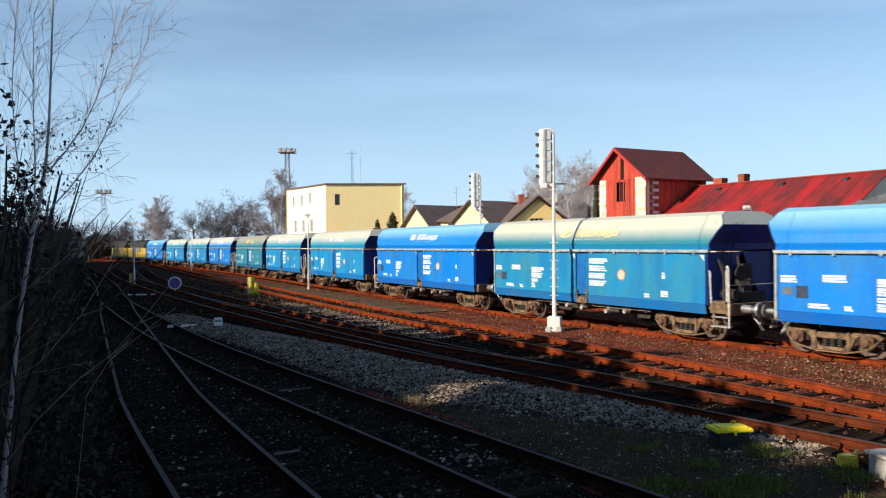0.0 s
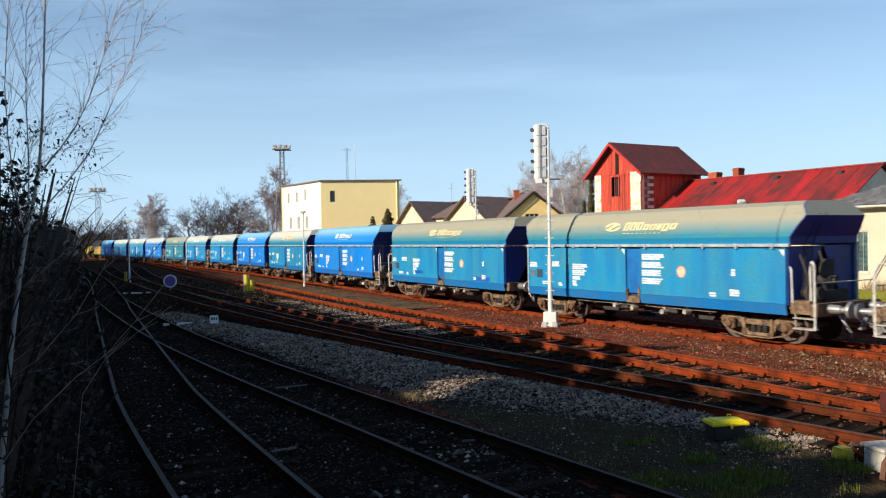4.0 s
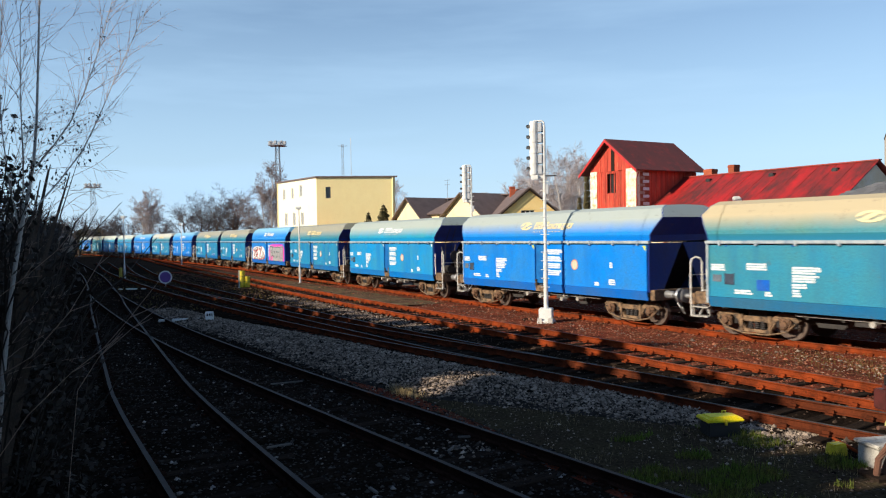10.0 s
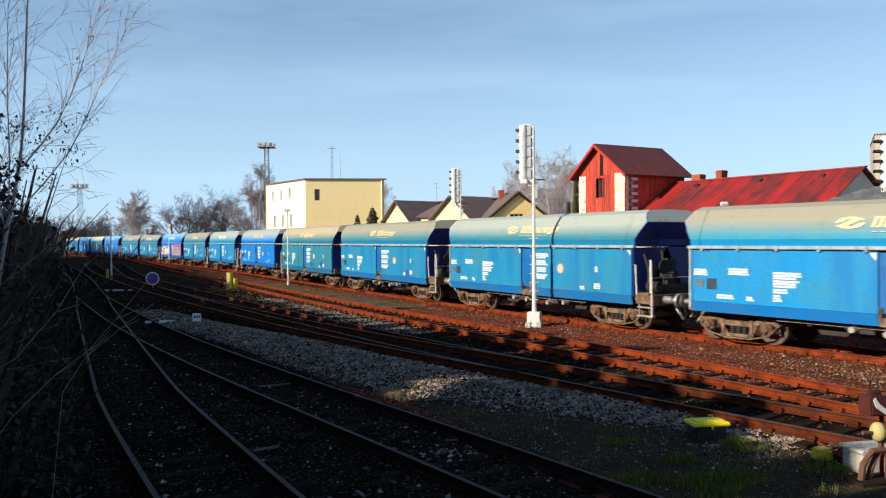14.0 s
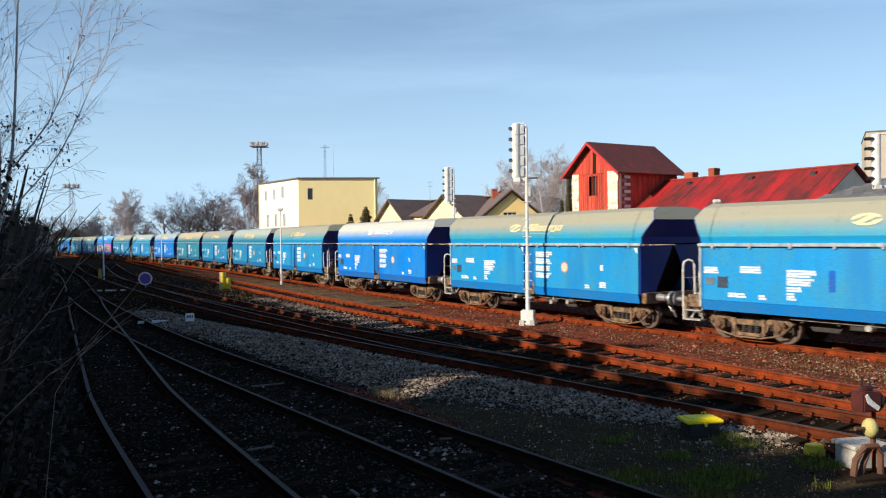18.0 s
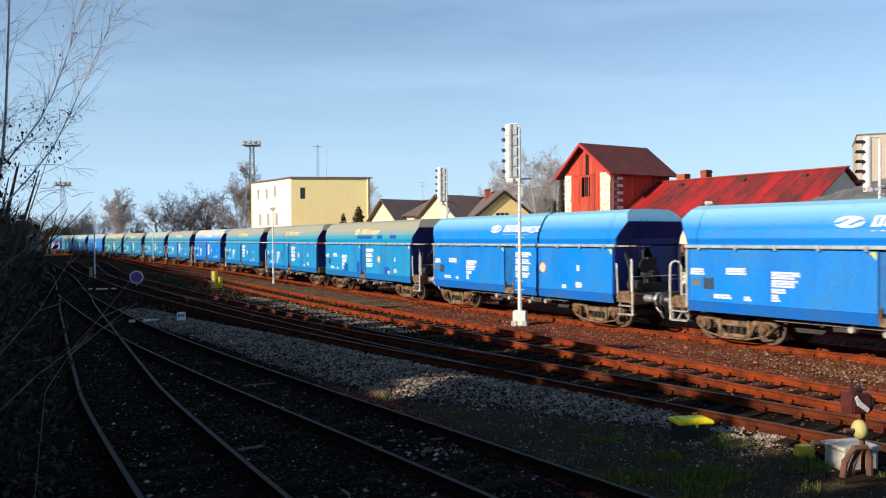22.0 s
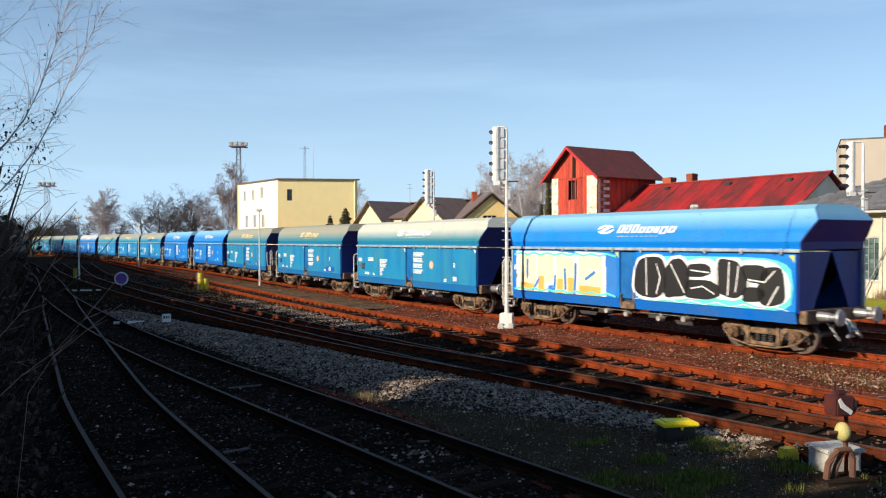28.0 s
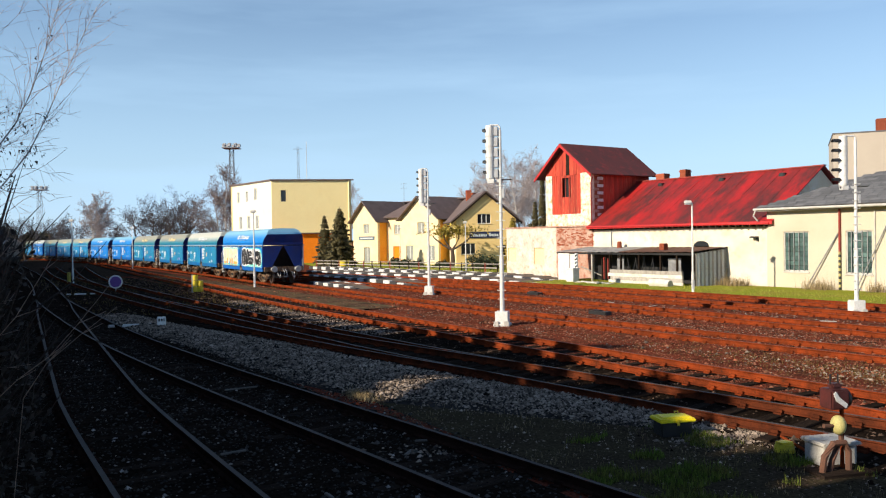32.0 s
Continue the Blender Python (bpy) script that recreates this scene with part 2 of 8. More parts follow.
M["gold_needle"] = surface("golden_needle", (0.4, 0.29, 0.04), (0.22, 0.17, 0.03), 1.5, 0.7, bump=0)
M["leaf"] = surface("dry_leaf", (0.14, 0.085, 0.05), (0.08, 0.05, 0.03), 2, 0.8, bump=0)
M["hedge"] = surface("hedge_leaf", (0.035, 0.05, 0.018), (0.02, 0.028, 0.012), 2, 0.7, bump=0)
M["wood_grey"] = surface("weathered_boards", (0.42, 0.39, 0.35), (0.28, 0.25, 0.22), 2, 0.85, bump=0.3, stretch=(3, 3, 0.4), rand=0.25)
M["red_plain"] = surface("red_paint", (0.3, 0.03, 0.02), (0.2, 0.03, 0.02), 3, 0.6)
M["purple"] = surface("violet_paint", (0.16, 0.07, 0.32), (0.13, 0.06, 0.27), 3, 0.5, bump=0)
M["green_black"] = surface("black_mask", (0.012, 0.012, 0.014), (0.01, 0.01, 0.01), 3, 0.6)
M["wall_flaked"] = surface("flaking_whitewash", (0.84, 0.8, 0.72), (0.78, 0.66, 0.5), 1.1, 0.9, bump=0.4, fine=20, spot=(0.6, 0.27, 0.1), amount=0.5, soft=0.12)
M["wall_brickish"] = surface("bare_brick_and_plaster", (0.5, 0.38, 0.31), (0.4, 0.2, 0.14), 1.2, 0.95, bump=0.5, fine=14, spot=(0.36, 0.1, 0.055), amount=0.46)
M["wall_office"] = surface("plain_cream_render", (0.6, 0.53, 0.42), (0.54, 0.47, 0.36), 0.5, 0.92, bump=0.15, fine=20)
M["wall_pale"] = surface("pale_yellow_render", (0.86, 0.82, 0.66), (0.82, 0.77, 0.58), 0.7, 0.9)
M["wall_cream2"] = surface("station_cream", (0.84, 0.7, 0.47), (0.8, 0.62, 0.38), 0.7, 0.9)
M["wall_ochre"] = surface("station_ochre", (0.9, 0.66, 0.3), (0.86, 0.62, 0.27), 0.7, 0.9)
M["wall_beige"] = surface("beige_render", (0.5, 0.44, 0.36), (0.46, 0.4, 0.33), 0.3, 0.9)
M["red_roof_dark"] = surface("dark_red_roof", (0.085, 0.022, 0.019), (0.12, 0.024, 0.02), 0.6, 0.75, bump=0.15, spot=(0.34, 0.03, 0.025), amount=0.43, soft=0.2)
M["red_bright"] = surface("fresh_red_paint", (0.55, 0.02, 0.02), (0.42, 0.02, 0.02), 2, 0.55)
M["pale_boards"] = surface("pale_boards", (0.78, 0.74, 0.66), (0.55, 0.51, 0.45), 2, 0.85, bump=0.2, rand=0.15)
M["pane_pale"] = surface("sunlit_pane", (0.35, 0.36, 0.33), (0.25, 0.27, 0.26), 1, 0.15, bump=0)
M["sign_blue"] = surface("sign_enamel", (0.02, 0.03, 0.09), (0.02, 0.03, 0.08), 2, 0.4, bump=0)
M["rust_sheet"] = surface("rusty_sheet", (0.14, 0.06, 0.035), (0.09, 0.045, 0.03), 1.5, 0.8, bump=0.2)
M["switch_dark"] = surface("dark_red_enamel", (0.09, 0.02, 0.018), (0.05, 0.014, 0.012), 4, 0.5)
M["yellow_pale"] = surface("pale_yellow_paint", (0.5, 0.45, 0.17), (0.36, 0.31, 0.12), 4, 0.7, spot=(0.2, 0.16, 0.08), amount=0.4)
M["wood_leaf"] = surface("woodland_foliage", (0.06, 0.055, 0.03), (0.035, 0.035, 0.02), 1.0, 0.9, bump=0)
M["tank_rust"] = surface("brown_tank", (0.36, 0.29, 0.24), (0.26, 0.19, 0.15), 0.8, 0.7)
# red-brown twig with sunlight put into its colour; the birch stands shaded
M["twig_sunlit"] = surface("sunlit_red_brown_twig", (0.5, 0.37, 0.32), (0.38, 0.26, 0.22), 3, 0.7, bump=0)
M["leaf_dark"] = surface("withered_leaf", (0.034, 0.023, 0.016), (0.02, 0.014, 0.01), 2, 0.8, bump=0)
M["kerb_dark"] = surface("dark_kerb", (0.05, 0.05, 0.055), (0.03, 0.03, 0.033), 4, 0.8)
M["platform_gravel"] = surface("platform_gravel", (0.2, 0.17, 0.14), (0.13, 0.1, 0.08), 1.2, 0.95, bump=0.6, fine=14)
# ---------------------------------------------------------------- tools
E1, E2 = Vector((-0.5, 0.866, 0)), Vector((0.866, 0.5, 0))


def yard(u, v, z=0.0):
    """A point by its place along the tracks and across them."""
    return E1 * u + E2 * v + Vector((0, 0, z))


def finish(bm, name, smooth=False):
    me = bpy.data.meshes.new(name)
    bm.to_mesh(me)
    bm.free()
    if smooth:
        for p in me.polygons:
            p.use_smooth = True
    return me


def part(name, mesh, material, parent, label="", m=None, smooth=False):
    """ONE mesh object under a thing or a part; mesh is a bmesh or a finished mesh that alike pieces share."""
    me = mesh if isinstance(mesh, bpy.types.Mesh) else finish(mesh, name, smooth)
    if material and not me.materials:
        me.materials.append(M[material] if isinstance(material, str) else material)
    ob = new(name, me)
    ob.parent = parent
    if m is not None:
        ob.matrix_local = m
    if label:
        ob["label"] = label
    return ob


def thing(name, m, label, category, group="", kind=""):
    ob = new(name)
    ob.matrix_world = m
    return tagged(ob, label, category, group, kind)


def solid(name, mesh, material, m, label, category="", group="", kind="", smooth=False):
    ob = part(name, mesh, material, None, "", None, smooth)
    ob.matrix_world = m
    return tagged(ob, label, category, group, kind)


def box(bm, x0, x1, y0, y1, z0, z1, bevel=0.0):
    g = bmesh.ops.create_cube(bm, size=1.0, matrix=Matrix.Translation(((x0 + x1) / 2, (y0 + y1) / 2, (z0 + z1) / 2)) @ Matrix.Diagonal((abs(x1 - x0), abs(y1 - y0), abs(z1 - z0), 1)))
    if bevel:
        es = {e for v in g["verts"] for e in v.link_edges}
        bmesh.ops.bevel(bm, geom=list(es), offset=bevel, segments=2, affect="EDGES")
    return bm


def boxes(*rows, bevel=0.0):
    bm = bmesh.new()
    for r in rows:
        box(bm, *r, bevel=bevel)
    return bm


def tube(bm, pts, r0, r1=None, sides=8, cap=True):
    """A round bar through points, tapering from r0 to r1."""
    pts = [Vector(p) for p in pts]
    r1 = r0 if r1 is None else r1
    rings = []
    for i, p in enumerate(pts):
        d = (pts[min(i + 1, len(pts) - 1)] - pts[max(i - 1, 0)])
        d = d.normalized() if d.length > 1e-9 else Vector((0, 0, 1))
        a = d.cross(Vector((0.3, 0.9, 0.1)) if abs(d.z) > 0.9 else Vector((0, 0, 1))).normalized()
        b = d.cross(a)
        r = r0 + (r1 - r0) * i / max(1, len(pts) - 1)
        rings.append([bm.verts.new(p + (a * math.cos(q) + b * math.sin(q)) * r) for q in (2 * math.pi * k / sides for k in range(sides))])
    for A, B in zip(rings, rings[1:]):
        for k in range(sides):
            bm.faces.new((A[k], A[(k + 1) % sides], B[(k + 1) % sides], B[k]))
    if cap:
        bm.faces.new(rings[0][::-1])
        bm.faces.new(rings[-1])
    return bm


def prism(bm, outline, y0, y1):
    """A solid from an outline in x, z, drawn from y0 to y1."""
    A = [bm.verts.new((x, y0, z)) for x, z in outline]
    B = [bm.verts.new((x, y1, z)) for x, z in outline]
    n = len(outline)
    bm.faces.new(A)
    bm.faces.new(B[::-1])
    for k in range(n):
        bm.faces.new((A[k], B[k], B[(k + 1) % n], A[(k + 1) % n]))
    bmesh.ops.recalc_face_normals(bm, faces=bm.faces)
    return bm


def slab(bm, corners, thick):
    """A sheet of some thickness on four corners."""
    c = [Vector(p) for p in corners]
    n = (c[1] - c[0]).cross(c[3] - c[0]).normalized() * thick
    A, B = [bm.verts.new(p) for p in c], [bm.verts.new(p + n) for p in c]
    bm.faces.new(A[::-1])
    bm.faces.new(B)
    for k in range(len(c)):
        bm.faces.new((A[k], A[(k + 1) % len(c)], B[(k + 1) % len(c)], B[k]))
    bmesh.ops.recalc_face_normals(bm, faces=bm.faces)
    return bm


# the train's line: heading by the distance along it
def heading(s):
    s = max(-14.0, min(150.0, s))
    return 2.1523 - 0.0053545 * s + 0.00016583 * s * s / 2 - 1.86151e-6 * s ** 3 / 6


LINE = {0: (9.197, 23.236)}
for q in range(0, 640):
    x, y = LINE[q]
    LINE[q + 1] = (x + math.cos(heading(q + 0.5)), y + math.sin(heading(q + 0.5)))
for q in range(0, -420, -1):
    x, y = LINE[q]
    LINE[q - 1] = (x - math.cos(heading(q - 0.5)), y - math.sin(heading(q - 0.5)))


def on_line(s, lat=0.0, z=0.0):
    """A place on the train's line; lat to the left of travel, which is the side of the viewer."""
    k = math.floor(s)
    f = s - k
    a, b, h = LINE[k], LINE[k + 1], heading(s)
    return Vector((a[0] + (b[0] - a[0]) * f - math.sin(h) * lat, a[1] + (b[1] - a[1]) * f + math.cos(h) * lat, z))
# ---------------------------------------------------------------- ground and tracks
GZ = -0.2
bm = bmesh.new()
ticks = [-3500, -900, -300] + list(range(-120, 121, 10)) + [160, 220, 320, 500, 900, 3500]
grid = [[bm.verts.new((x, y, GZ)) for y in ticks] for x in ticks]
for i in range(len(ticks) - 1):
    for j in range(len(ticks) - 1):
        bm.faces.new((grid[i][j], grid[i + 1][j], grid[i + 1][j + 1], grid[i][j + 1]))
solid("ground", bm, "earth", Matrix(), "rust-stained earth and gravel of a railway yard", "ground", kind="structure")


def spline(pts, step=1.0):
    """A smooth way through (u, v) points."""
    P = [Vector(p) for p in pts]
    P = [2 * P[0] - P[1]] + P + [2 * P[-1] - P[-2]]
    out = []
    for i in range(1, len(P) - 2):
        n = max(2, int((P[i + 1] - P[i]).length / step))
        for k in range(n):
            t = k / n
            a, b, c, d = P[i - 1], P[i], P[i + 1], P[i + 2]
            out.append(0.5 * ((2 * b) + (c - a) * t + (2 * a - 5 * b + 4 * c - d) * t * t + (3 * b - a - 3 * c + d) * t ** 3))
    out.append(P[-2])
    return out


RAIL = ((-0.065, 0.0), (0.065, 0.0), (0.065, 0.015), (0.012, 0.035), (0.012, 0.115), (0.036, 0.13), (0.036, 0.155), (-0.036, 0.155), (-0.036, 0.13), (-0.012, 0.115), (-0.012, 0.035), (-0.065, 0.015))


def rail_mesh(pts, off, web="rail", head="rail_head"):
    bm = bmesh.new()
    rings = []
    for i, p in enumerate(pts):
        d = (pts[min(i + 1, len(pts) - 1)] - pts[max(i - 1, 0)]).normalized()
        nrm = Vector((-d.y, d.x, 0))
        rings.append([bm.verts.new(Vector((p.x, p.y, -0.155)) + nrm * (off + a) + Vector((0, 0, z))) for a, z in RAIL])
    n = len(RAIL)
    for A, B in zip(rings, rings[1:]):
        for k in range(n):
            f = bm.faces.new((A[k], A[(k + 1) % n], B[(k + 1) % n], B[k]))
            f.material_index = 1 if k in (6,) else 0
    bm.faces.new(rings[0])
    bm.faces.new(rings[-1][::-1])
    bmesh.ops.recalc_face_normals(bm, faces=bm.faces)
    me = finish(bm, "rail")
    me.materials.append(M[web])
    me.materials.append(M[head])
    return me


sleeper_mesh = finish(boxes((-1.25, 1.25, -0.12, 0.12, -0.3, -0.165), bevel=0.012), "sleeper")
sleeper_mesh.materials.append(M["sleeper"])
chair_mesh = finish(boxes((-0.17, 0.17, -0.075, 0.075, -0.17, -0.135), (-0.11, -0.07, -0.06, 0.06, -0.135, -0.085), (0.07, 0.11, -0.06, 0.06, -0.135, -0.085)), "rail_chair")


def track(label, pts, first=0, last=10 ** 6, gauge=0.75, web="rail", head="rail_head"):
    """A track along world points: two rails and its sleepers, singly between two distances, joined beyond."""
    th = thing("railway_track", Matrix(), label, "railway track", "tracks of the yard", "structure")
    part("rail", rail_mesh(pts, gauge, web, head), None, th)
    part("rail", rail_mesh(pts, -gauge, web, head), None, th)
    acc, nxt, rng = 0.0, 0.3, random.Random(len(pts))
    far, chairs, plates = bmesh.new(), bmesh.new(), 0
    for a, b in zip(pts, pts[1:]):
        seg = (b - a).length
        while nxt <= acc + seg:
            p = a.lerp(b, (nxt - acc) / seg)
            d = (b - a).normalized()
            m = Matrix.Translation((p.x, p.y, rng.uniform(-0.012, 0.008))) @ Matrix.Rotation(math.atan2(d.y, d.x) + math.pi / 2 + rng.uniform(-0.02, 0.02), 4, "Z")
            if first <= nxt <= last and plates < 110:
                part("sleeper", sleeper_mesh, None, th, "", m)
                plates += 1
            else:
                far.from_mesh(sleeper_mesh)
                bmesh.ops.transform(far, matrix=m, verts=far.verts[-len(sleeper_mesh.vertices):])
            for side in (gauge, -gauge):
                chairs.from_mesh(chair_mesh)
                bmesh.ops.transform(chairs, matrix=m @ Matrix.Translation((side, 0, 0)), verts=chairs.verts[-len(chair_mesh.vertices):])
            nxt += 0.68
        acc += seg
    if far.verts:
        ob = part("sleepers", far, "sleeper", th)
        ob["kind"] = "stuff"
    ob = part("rail_chairs", chairs, web, th)
    ob["kind"] = "stuff"
    return th


def by_yard(pts):
    return [yard(p.x, p.y) for p in spline([(*q, 0) for q in pts], 1.5)]


def bed(u0, u1, v0, v1, z, n=40):
    """A slightly uneven sheet of ballast along the tracks."""
    bm = bmesh.new()
    rows = [[bm.verts.new(yard(u0 + (u1 - u0) * i / n, v0 + (v1 - v0) * j / 12, (z + 0.012 * noise.noise(Vector((i * 0.7, j * 0.9, z)))) if 0 < j < 12 else GZ - 0.01)) for j in range(13)] for i in range(n + 1)]
    for A, B in zip(rows, rows[1:]):
        for j in range(12):
            bm.faces.new((A[j], A[j + 1], B[j + 1], B[j]))
    bmesh.ops.recalc_face_normals(bm, faces=bm.faces)
    return bm


LINE_PTS = [on_line(s) for s in [*range(-40, 60, 2), *range(60, 300, 5)]]
track("main running line with rusty rails on wooden sleepers", LINE_PTS, 20, 100, 0.72)
track("rusty yard track beside the running line", by_yard([(-30, 14.6), (-5, 14.3), (10, 14.15), (35, 14.2), (60, 15.0), (90, 16.3), (140, 19)]), 20, 80)
track("turnout track curving out of the yard track", by_yard([(-9, 14.1), (0, 13.2), (7.4, 12.0), (12, 11.35), (18, 10.7), (24, 10.35), (34, 10.0), (50, 9.8), (75, 10.2), (120, 14)]), 0, 60, 0.75, "rail_turnout_shade", "rail_polish")
track("branch of the turnout leaving under the shade", by_yard([(15.0, 11.0), (20, 10.25), (25, 9.65), (32, 9.1), (45, 8.5), (60, 8.3), (85, 8.6), (120, 10.5)]), 2, 45, 0.75, "rail_turnout_shade", "rail_polish")
track("old siding with rails and ballast darkened for shade", by_yard([(-12, 8.2), (-5, 7.2), (5, 6.15), (10, 5.7), (20, 4.8), (30, 4.3), (45, 4.25), (55, 4.6)]), 0, 45, 0.75, "rail_siding_shade", "rail_head_shade")
track("outer siding with worn, shade-darkened rails beside the bushes", by_yard([(-8, 2.5), (5, 2.35), (15, 2.32), (20, 2.52), (30, 3.1), (40, 3.7), (50, 4.4), (80, 5.9), (130, 7.0), (175, 7.4)]), 0, 45, 0.75, "rail_siding_shade", "rail_head_shade")
track("rusty track beyond the running line", by_yard([(-45, 24.6), (0, 24.5), (40, 24.4), (60, 23.6), (85, 21.6)]), 20, 80)
track("rusty station track", by_yard([(-45, 28.7), (0, 28.7), (38, 28.6), (62, 26.6), (95, 23.3)]), 20, 80)
track("rusty track along the grass verge", by_yard([(-45, 32.5), (0, 32.5), (36, 32.3), (62, 29.6), (95, 25.2)]), 20, 80)
solid("yard_bed", bed(-30, 50, 16.6, 33.6, -0.16, 60), "earth", Matrix(), "rust-red ballast packed level with the sleepers", "ballast", kind="structure")
# sheet that darkens the far ground as if shaded
solid("far_cinders", bed(82, 215, 5.5, 19.5, -0.187, 50), "far_soil_shade", Matrix(), "brown ground round the far tracks, darkened for shade", "ground", kind="structure")
solid("cinder_path", bed(33, 82, 15.7, 18.0, -0.148, 50), "cinder", Matrix(), "trodden brown cinder strip between two yard tracks", "ground", kind="structure")
# ---------------------------------------------------------------- the train
PITCH, HALF, CORN, LOW, SIDE = 13.979, 5.80, 2.73, 0.87, 1.53
BLUE = dict(bright=((0.0, 0.2, 0.72), (0.002, 0.13, 0.5)), sky=((0.006, 0.25, 0.6), (0.006, 0.16, 0.48)), teal=((0.012, 0.23, 0.47), (0.01, 0.135, 0.38)), green=((0.018, 0.22, 0.37), (0.02, 0.14, 0.27)), deep=((0.0, 0.1, 0.5), (0.002, 0.07, 0.34)))
# blue paints sunlight paling the hood's top; the other tones are settled dust
DUST_SHEEN = dict(beige=(0.32, 0.3, 0.22), pale=(0.52, 0.52, 0.45), sand=(0.46, 0.38, 0.24), blue=(0.22, 0.46, 0.62), ash=(0.36, 0.40, 0.36))
# flap foot blues, darkened as the shade on a down-facing fold
FOOT_SHADE = dict(bright=(0.0, 0.13, 0.56), sky=(0.0, 0.17, 0.56), teal=(0.004, 0.15, 0.46), green=(0.008, 0.14, 0.34), deep=(0.0, 0.06, 0.36))
SKIRT = dict(bright=(0.0, 0.16, 0.58), sky=(0.004, 0.23, 0.5), teal=(0.01, 0.18, 0.36), green=(0.02, 0.17, 0.28), deep=(0.0, 0.08, 0.4))
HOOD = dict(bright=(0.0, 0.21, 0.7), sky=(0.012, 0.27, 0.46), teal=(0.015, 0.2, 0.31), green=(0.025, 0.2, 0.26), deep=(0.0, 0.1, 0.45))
for i, (n, (a, b)) in enumerate(BLUE.items()):
    M["foot_" + n] = paint("foot_shade_paint_" + n, FOOT_SHADE[n], b, b, 9.0, i + 7.0)
    M["panel_" + n] = paint("panel_paint_" + n, a, b, b, 9.0, i + 1.0)
    for j, (d, c) in enumerate(DUST_SHEEN.items()):
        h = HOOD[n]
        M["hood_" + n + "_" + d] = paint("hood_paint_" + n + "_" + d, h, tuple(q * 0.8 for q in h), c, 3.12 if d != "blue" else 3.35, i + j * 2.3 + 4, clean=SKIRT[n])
# blue of the wagon ends, darkened for the shade between wagons
M["end_shade_paint"] = paint("end_shade_paint", (0.003, 0.042, 0.27), (0.003, 0.026, 0.16), (0.12, 0.14, 0.2), 9, 2)
M["mark"] = surface("white_marking", (0.72, 0.75, 0.76), (0.5, 0.57, 0.63), 9, 0.6, bump=0)
M["mark_gold"] = surface("ochre_marking", (0.72, 0.6, 0.33), (0.58, 0.5, 0.3), 3, 0.6, bump=0)
M["mark_cream"] = surface("yellowed_white_marking", (0.62, 0.52, 0.4), (0.5, 0.42, 0.33), 5, 0.6, bump=0)
M["mark_orange"] = surface("faded_orange_marking", (0.5, 0.16, 0.07), (0.42, 0.14, 0.08), 5, 0.6, bump=0)
M["lock_blue"] = surface("lock_door_paint", (0.006, 0.15, 0.44), (0.006, 0.1, 0.34), 3, 0.45)
M["mark_grey"] = surface("grey_plate", (0.12, 0.16, 0.2), (0.08, 0.1, 0.14), 5, 0.6, bump=0)
for n, c in dict(pink=(0.85, 0.06, 0.42), silver=(0.36, 0.37, 0.38), cream=(0.86, 0.78, 0.5), mint=(0.12, 0.68, 0.62), jet=(0.012, 0.012, 0.014), snow=(0.85, 0.85, 0.85), red=(0.6, 0.03, 0.05), azure=(0.03, 0.2, 0.6), haze=(0.3, 0.1, 0.6), amber=(0.8, 0.42, 0.1)).items():
    M["spray_" + n] = surface("spray_" + n, c, tuple(q * 0.85 for q in c), 2, 0.5, bump=0)

PROFILE = ((1.47, 2.78), (1.50, 2.98), (1.45, 3.20), (1.29, 3.55), (1.10, 3.83), (0.84, 3.95), (0.0, 3.975))


def reach(z):
    """How far the hood's end stands out, by height: it leans outward above the cornice and is hipped at the top."""
    return 5.86 + 0.38 * min(1.0, max(0.0, (z - 2.95) / 0.6)) - 0.3 * max(0.0, (z - 3.55) / 0.425)
CACHE = {}
SHIFT, WHEELS = {}, []


def cached(key, maker, material, smooth=False):
    """One mesh for all alike parts of the train."""
    if (key, material) not in CACHE:
        me = finish(maker(), key, smooth)
        if material:
            me.materials.append(M[material])
        CACHE[(key, material)] = me
    return CACHE[(key, material)]


def hood():
    bm = bmesh.new()
    ring = [(-y, z) for y, z in PROFILE] + [(y, z) for y, z in PROFILE[-2::-1]]
    loops = []
    for f in (-1, -0.5, -0.42, 0, 0.5, 1):
        loops.append([bm.verts.new((f * reach(z), y, z)) for y, z in ring])
    for A, B in zip(loops, loops[1:]):
        for k in range(len(ring) - 1):
            bm.faces.new((A[k], A[k + 1], B[k + 1], B[k]))
        bm.faces.new((A[-1], A[0], B[0], B[-1]))
    bmesh.ops.recalc_face_normals(bm, faces=bm.faces)
    return bm


def hood_end():
    bm = bmesh.new()
    ring = [(-y, z) for y, z in PROFILE] + [(y, z) for y, z in PROFILE[-2::-1]]
    A = [bm.verts.new((reach(z) - 0.01, y * 0.995, z - 0.005)) for y, z in ring]
    B = [bm.verts.new((reach(z) + 0.035, y * 0.995, z - 0.005)) for y, z in ring]
    n = len(ring)
    for R in (A, B):
        for k in range(n // 2 - 1):
            f = bm.faces.new((R[k], R[k + 1], R[n - 2 - k], R[n - 1 - k]))
            f.material_index = 1 if ring[k][1] > 3.5 else 0
        bm.faces.new((R[n // 2 - 1], R[n // 2], R[n // 2 + 1])).material_index = 1
    for k in range(len(ring)):
        bm.faces.new((A[k], A[(k + 1) % len(ring)], B[(k + 1) % len(ring)], B[k]))
    bmesh.ops.recalc_face_normals(bm, faces=bm.faces)
    return bm


def hood_rib():
    bm = bmesh.new()
    for a, b in zip(PROFILE, PROFILE[1:]):
        slab(bm, [(0.0, a[0], a[1]), (0.07, a[0], a[1]), (0.07, b[0], b[1]), (0.0, b[0], b[1])], 0.03)
    return bm


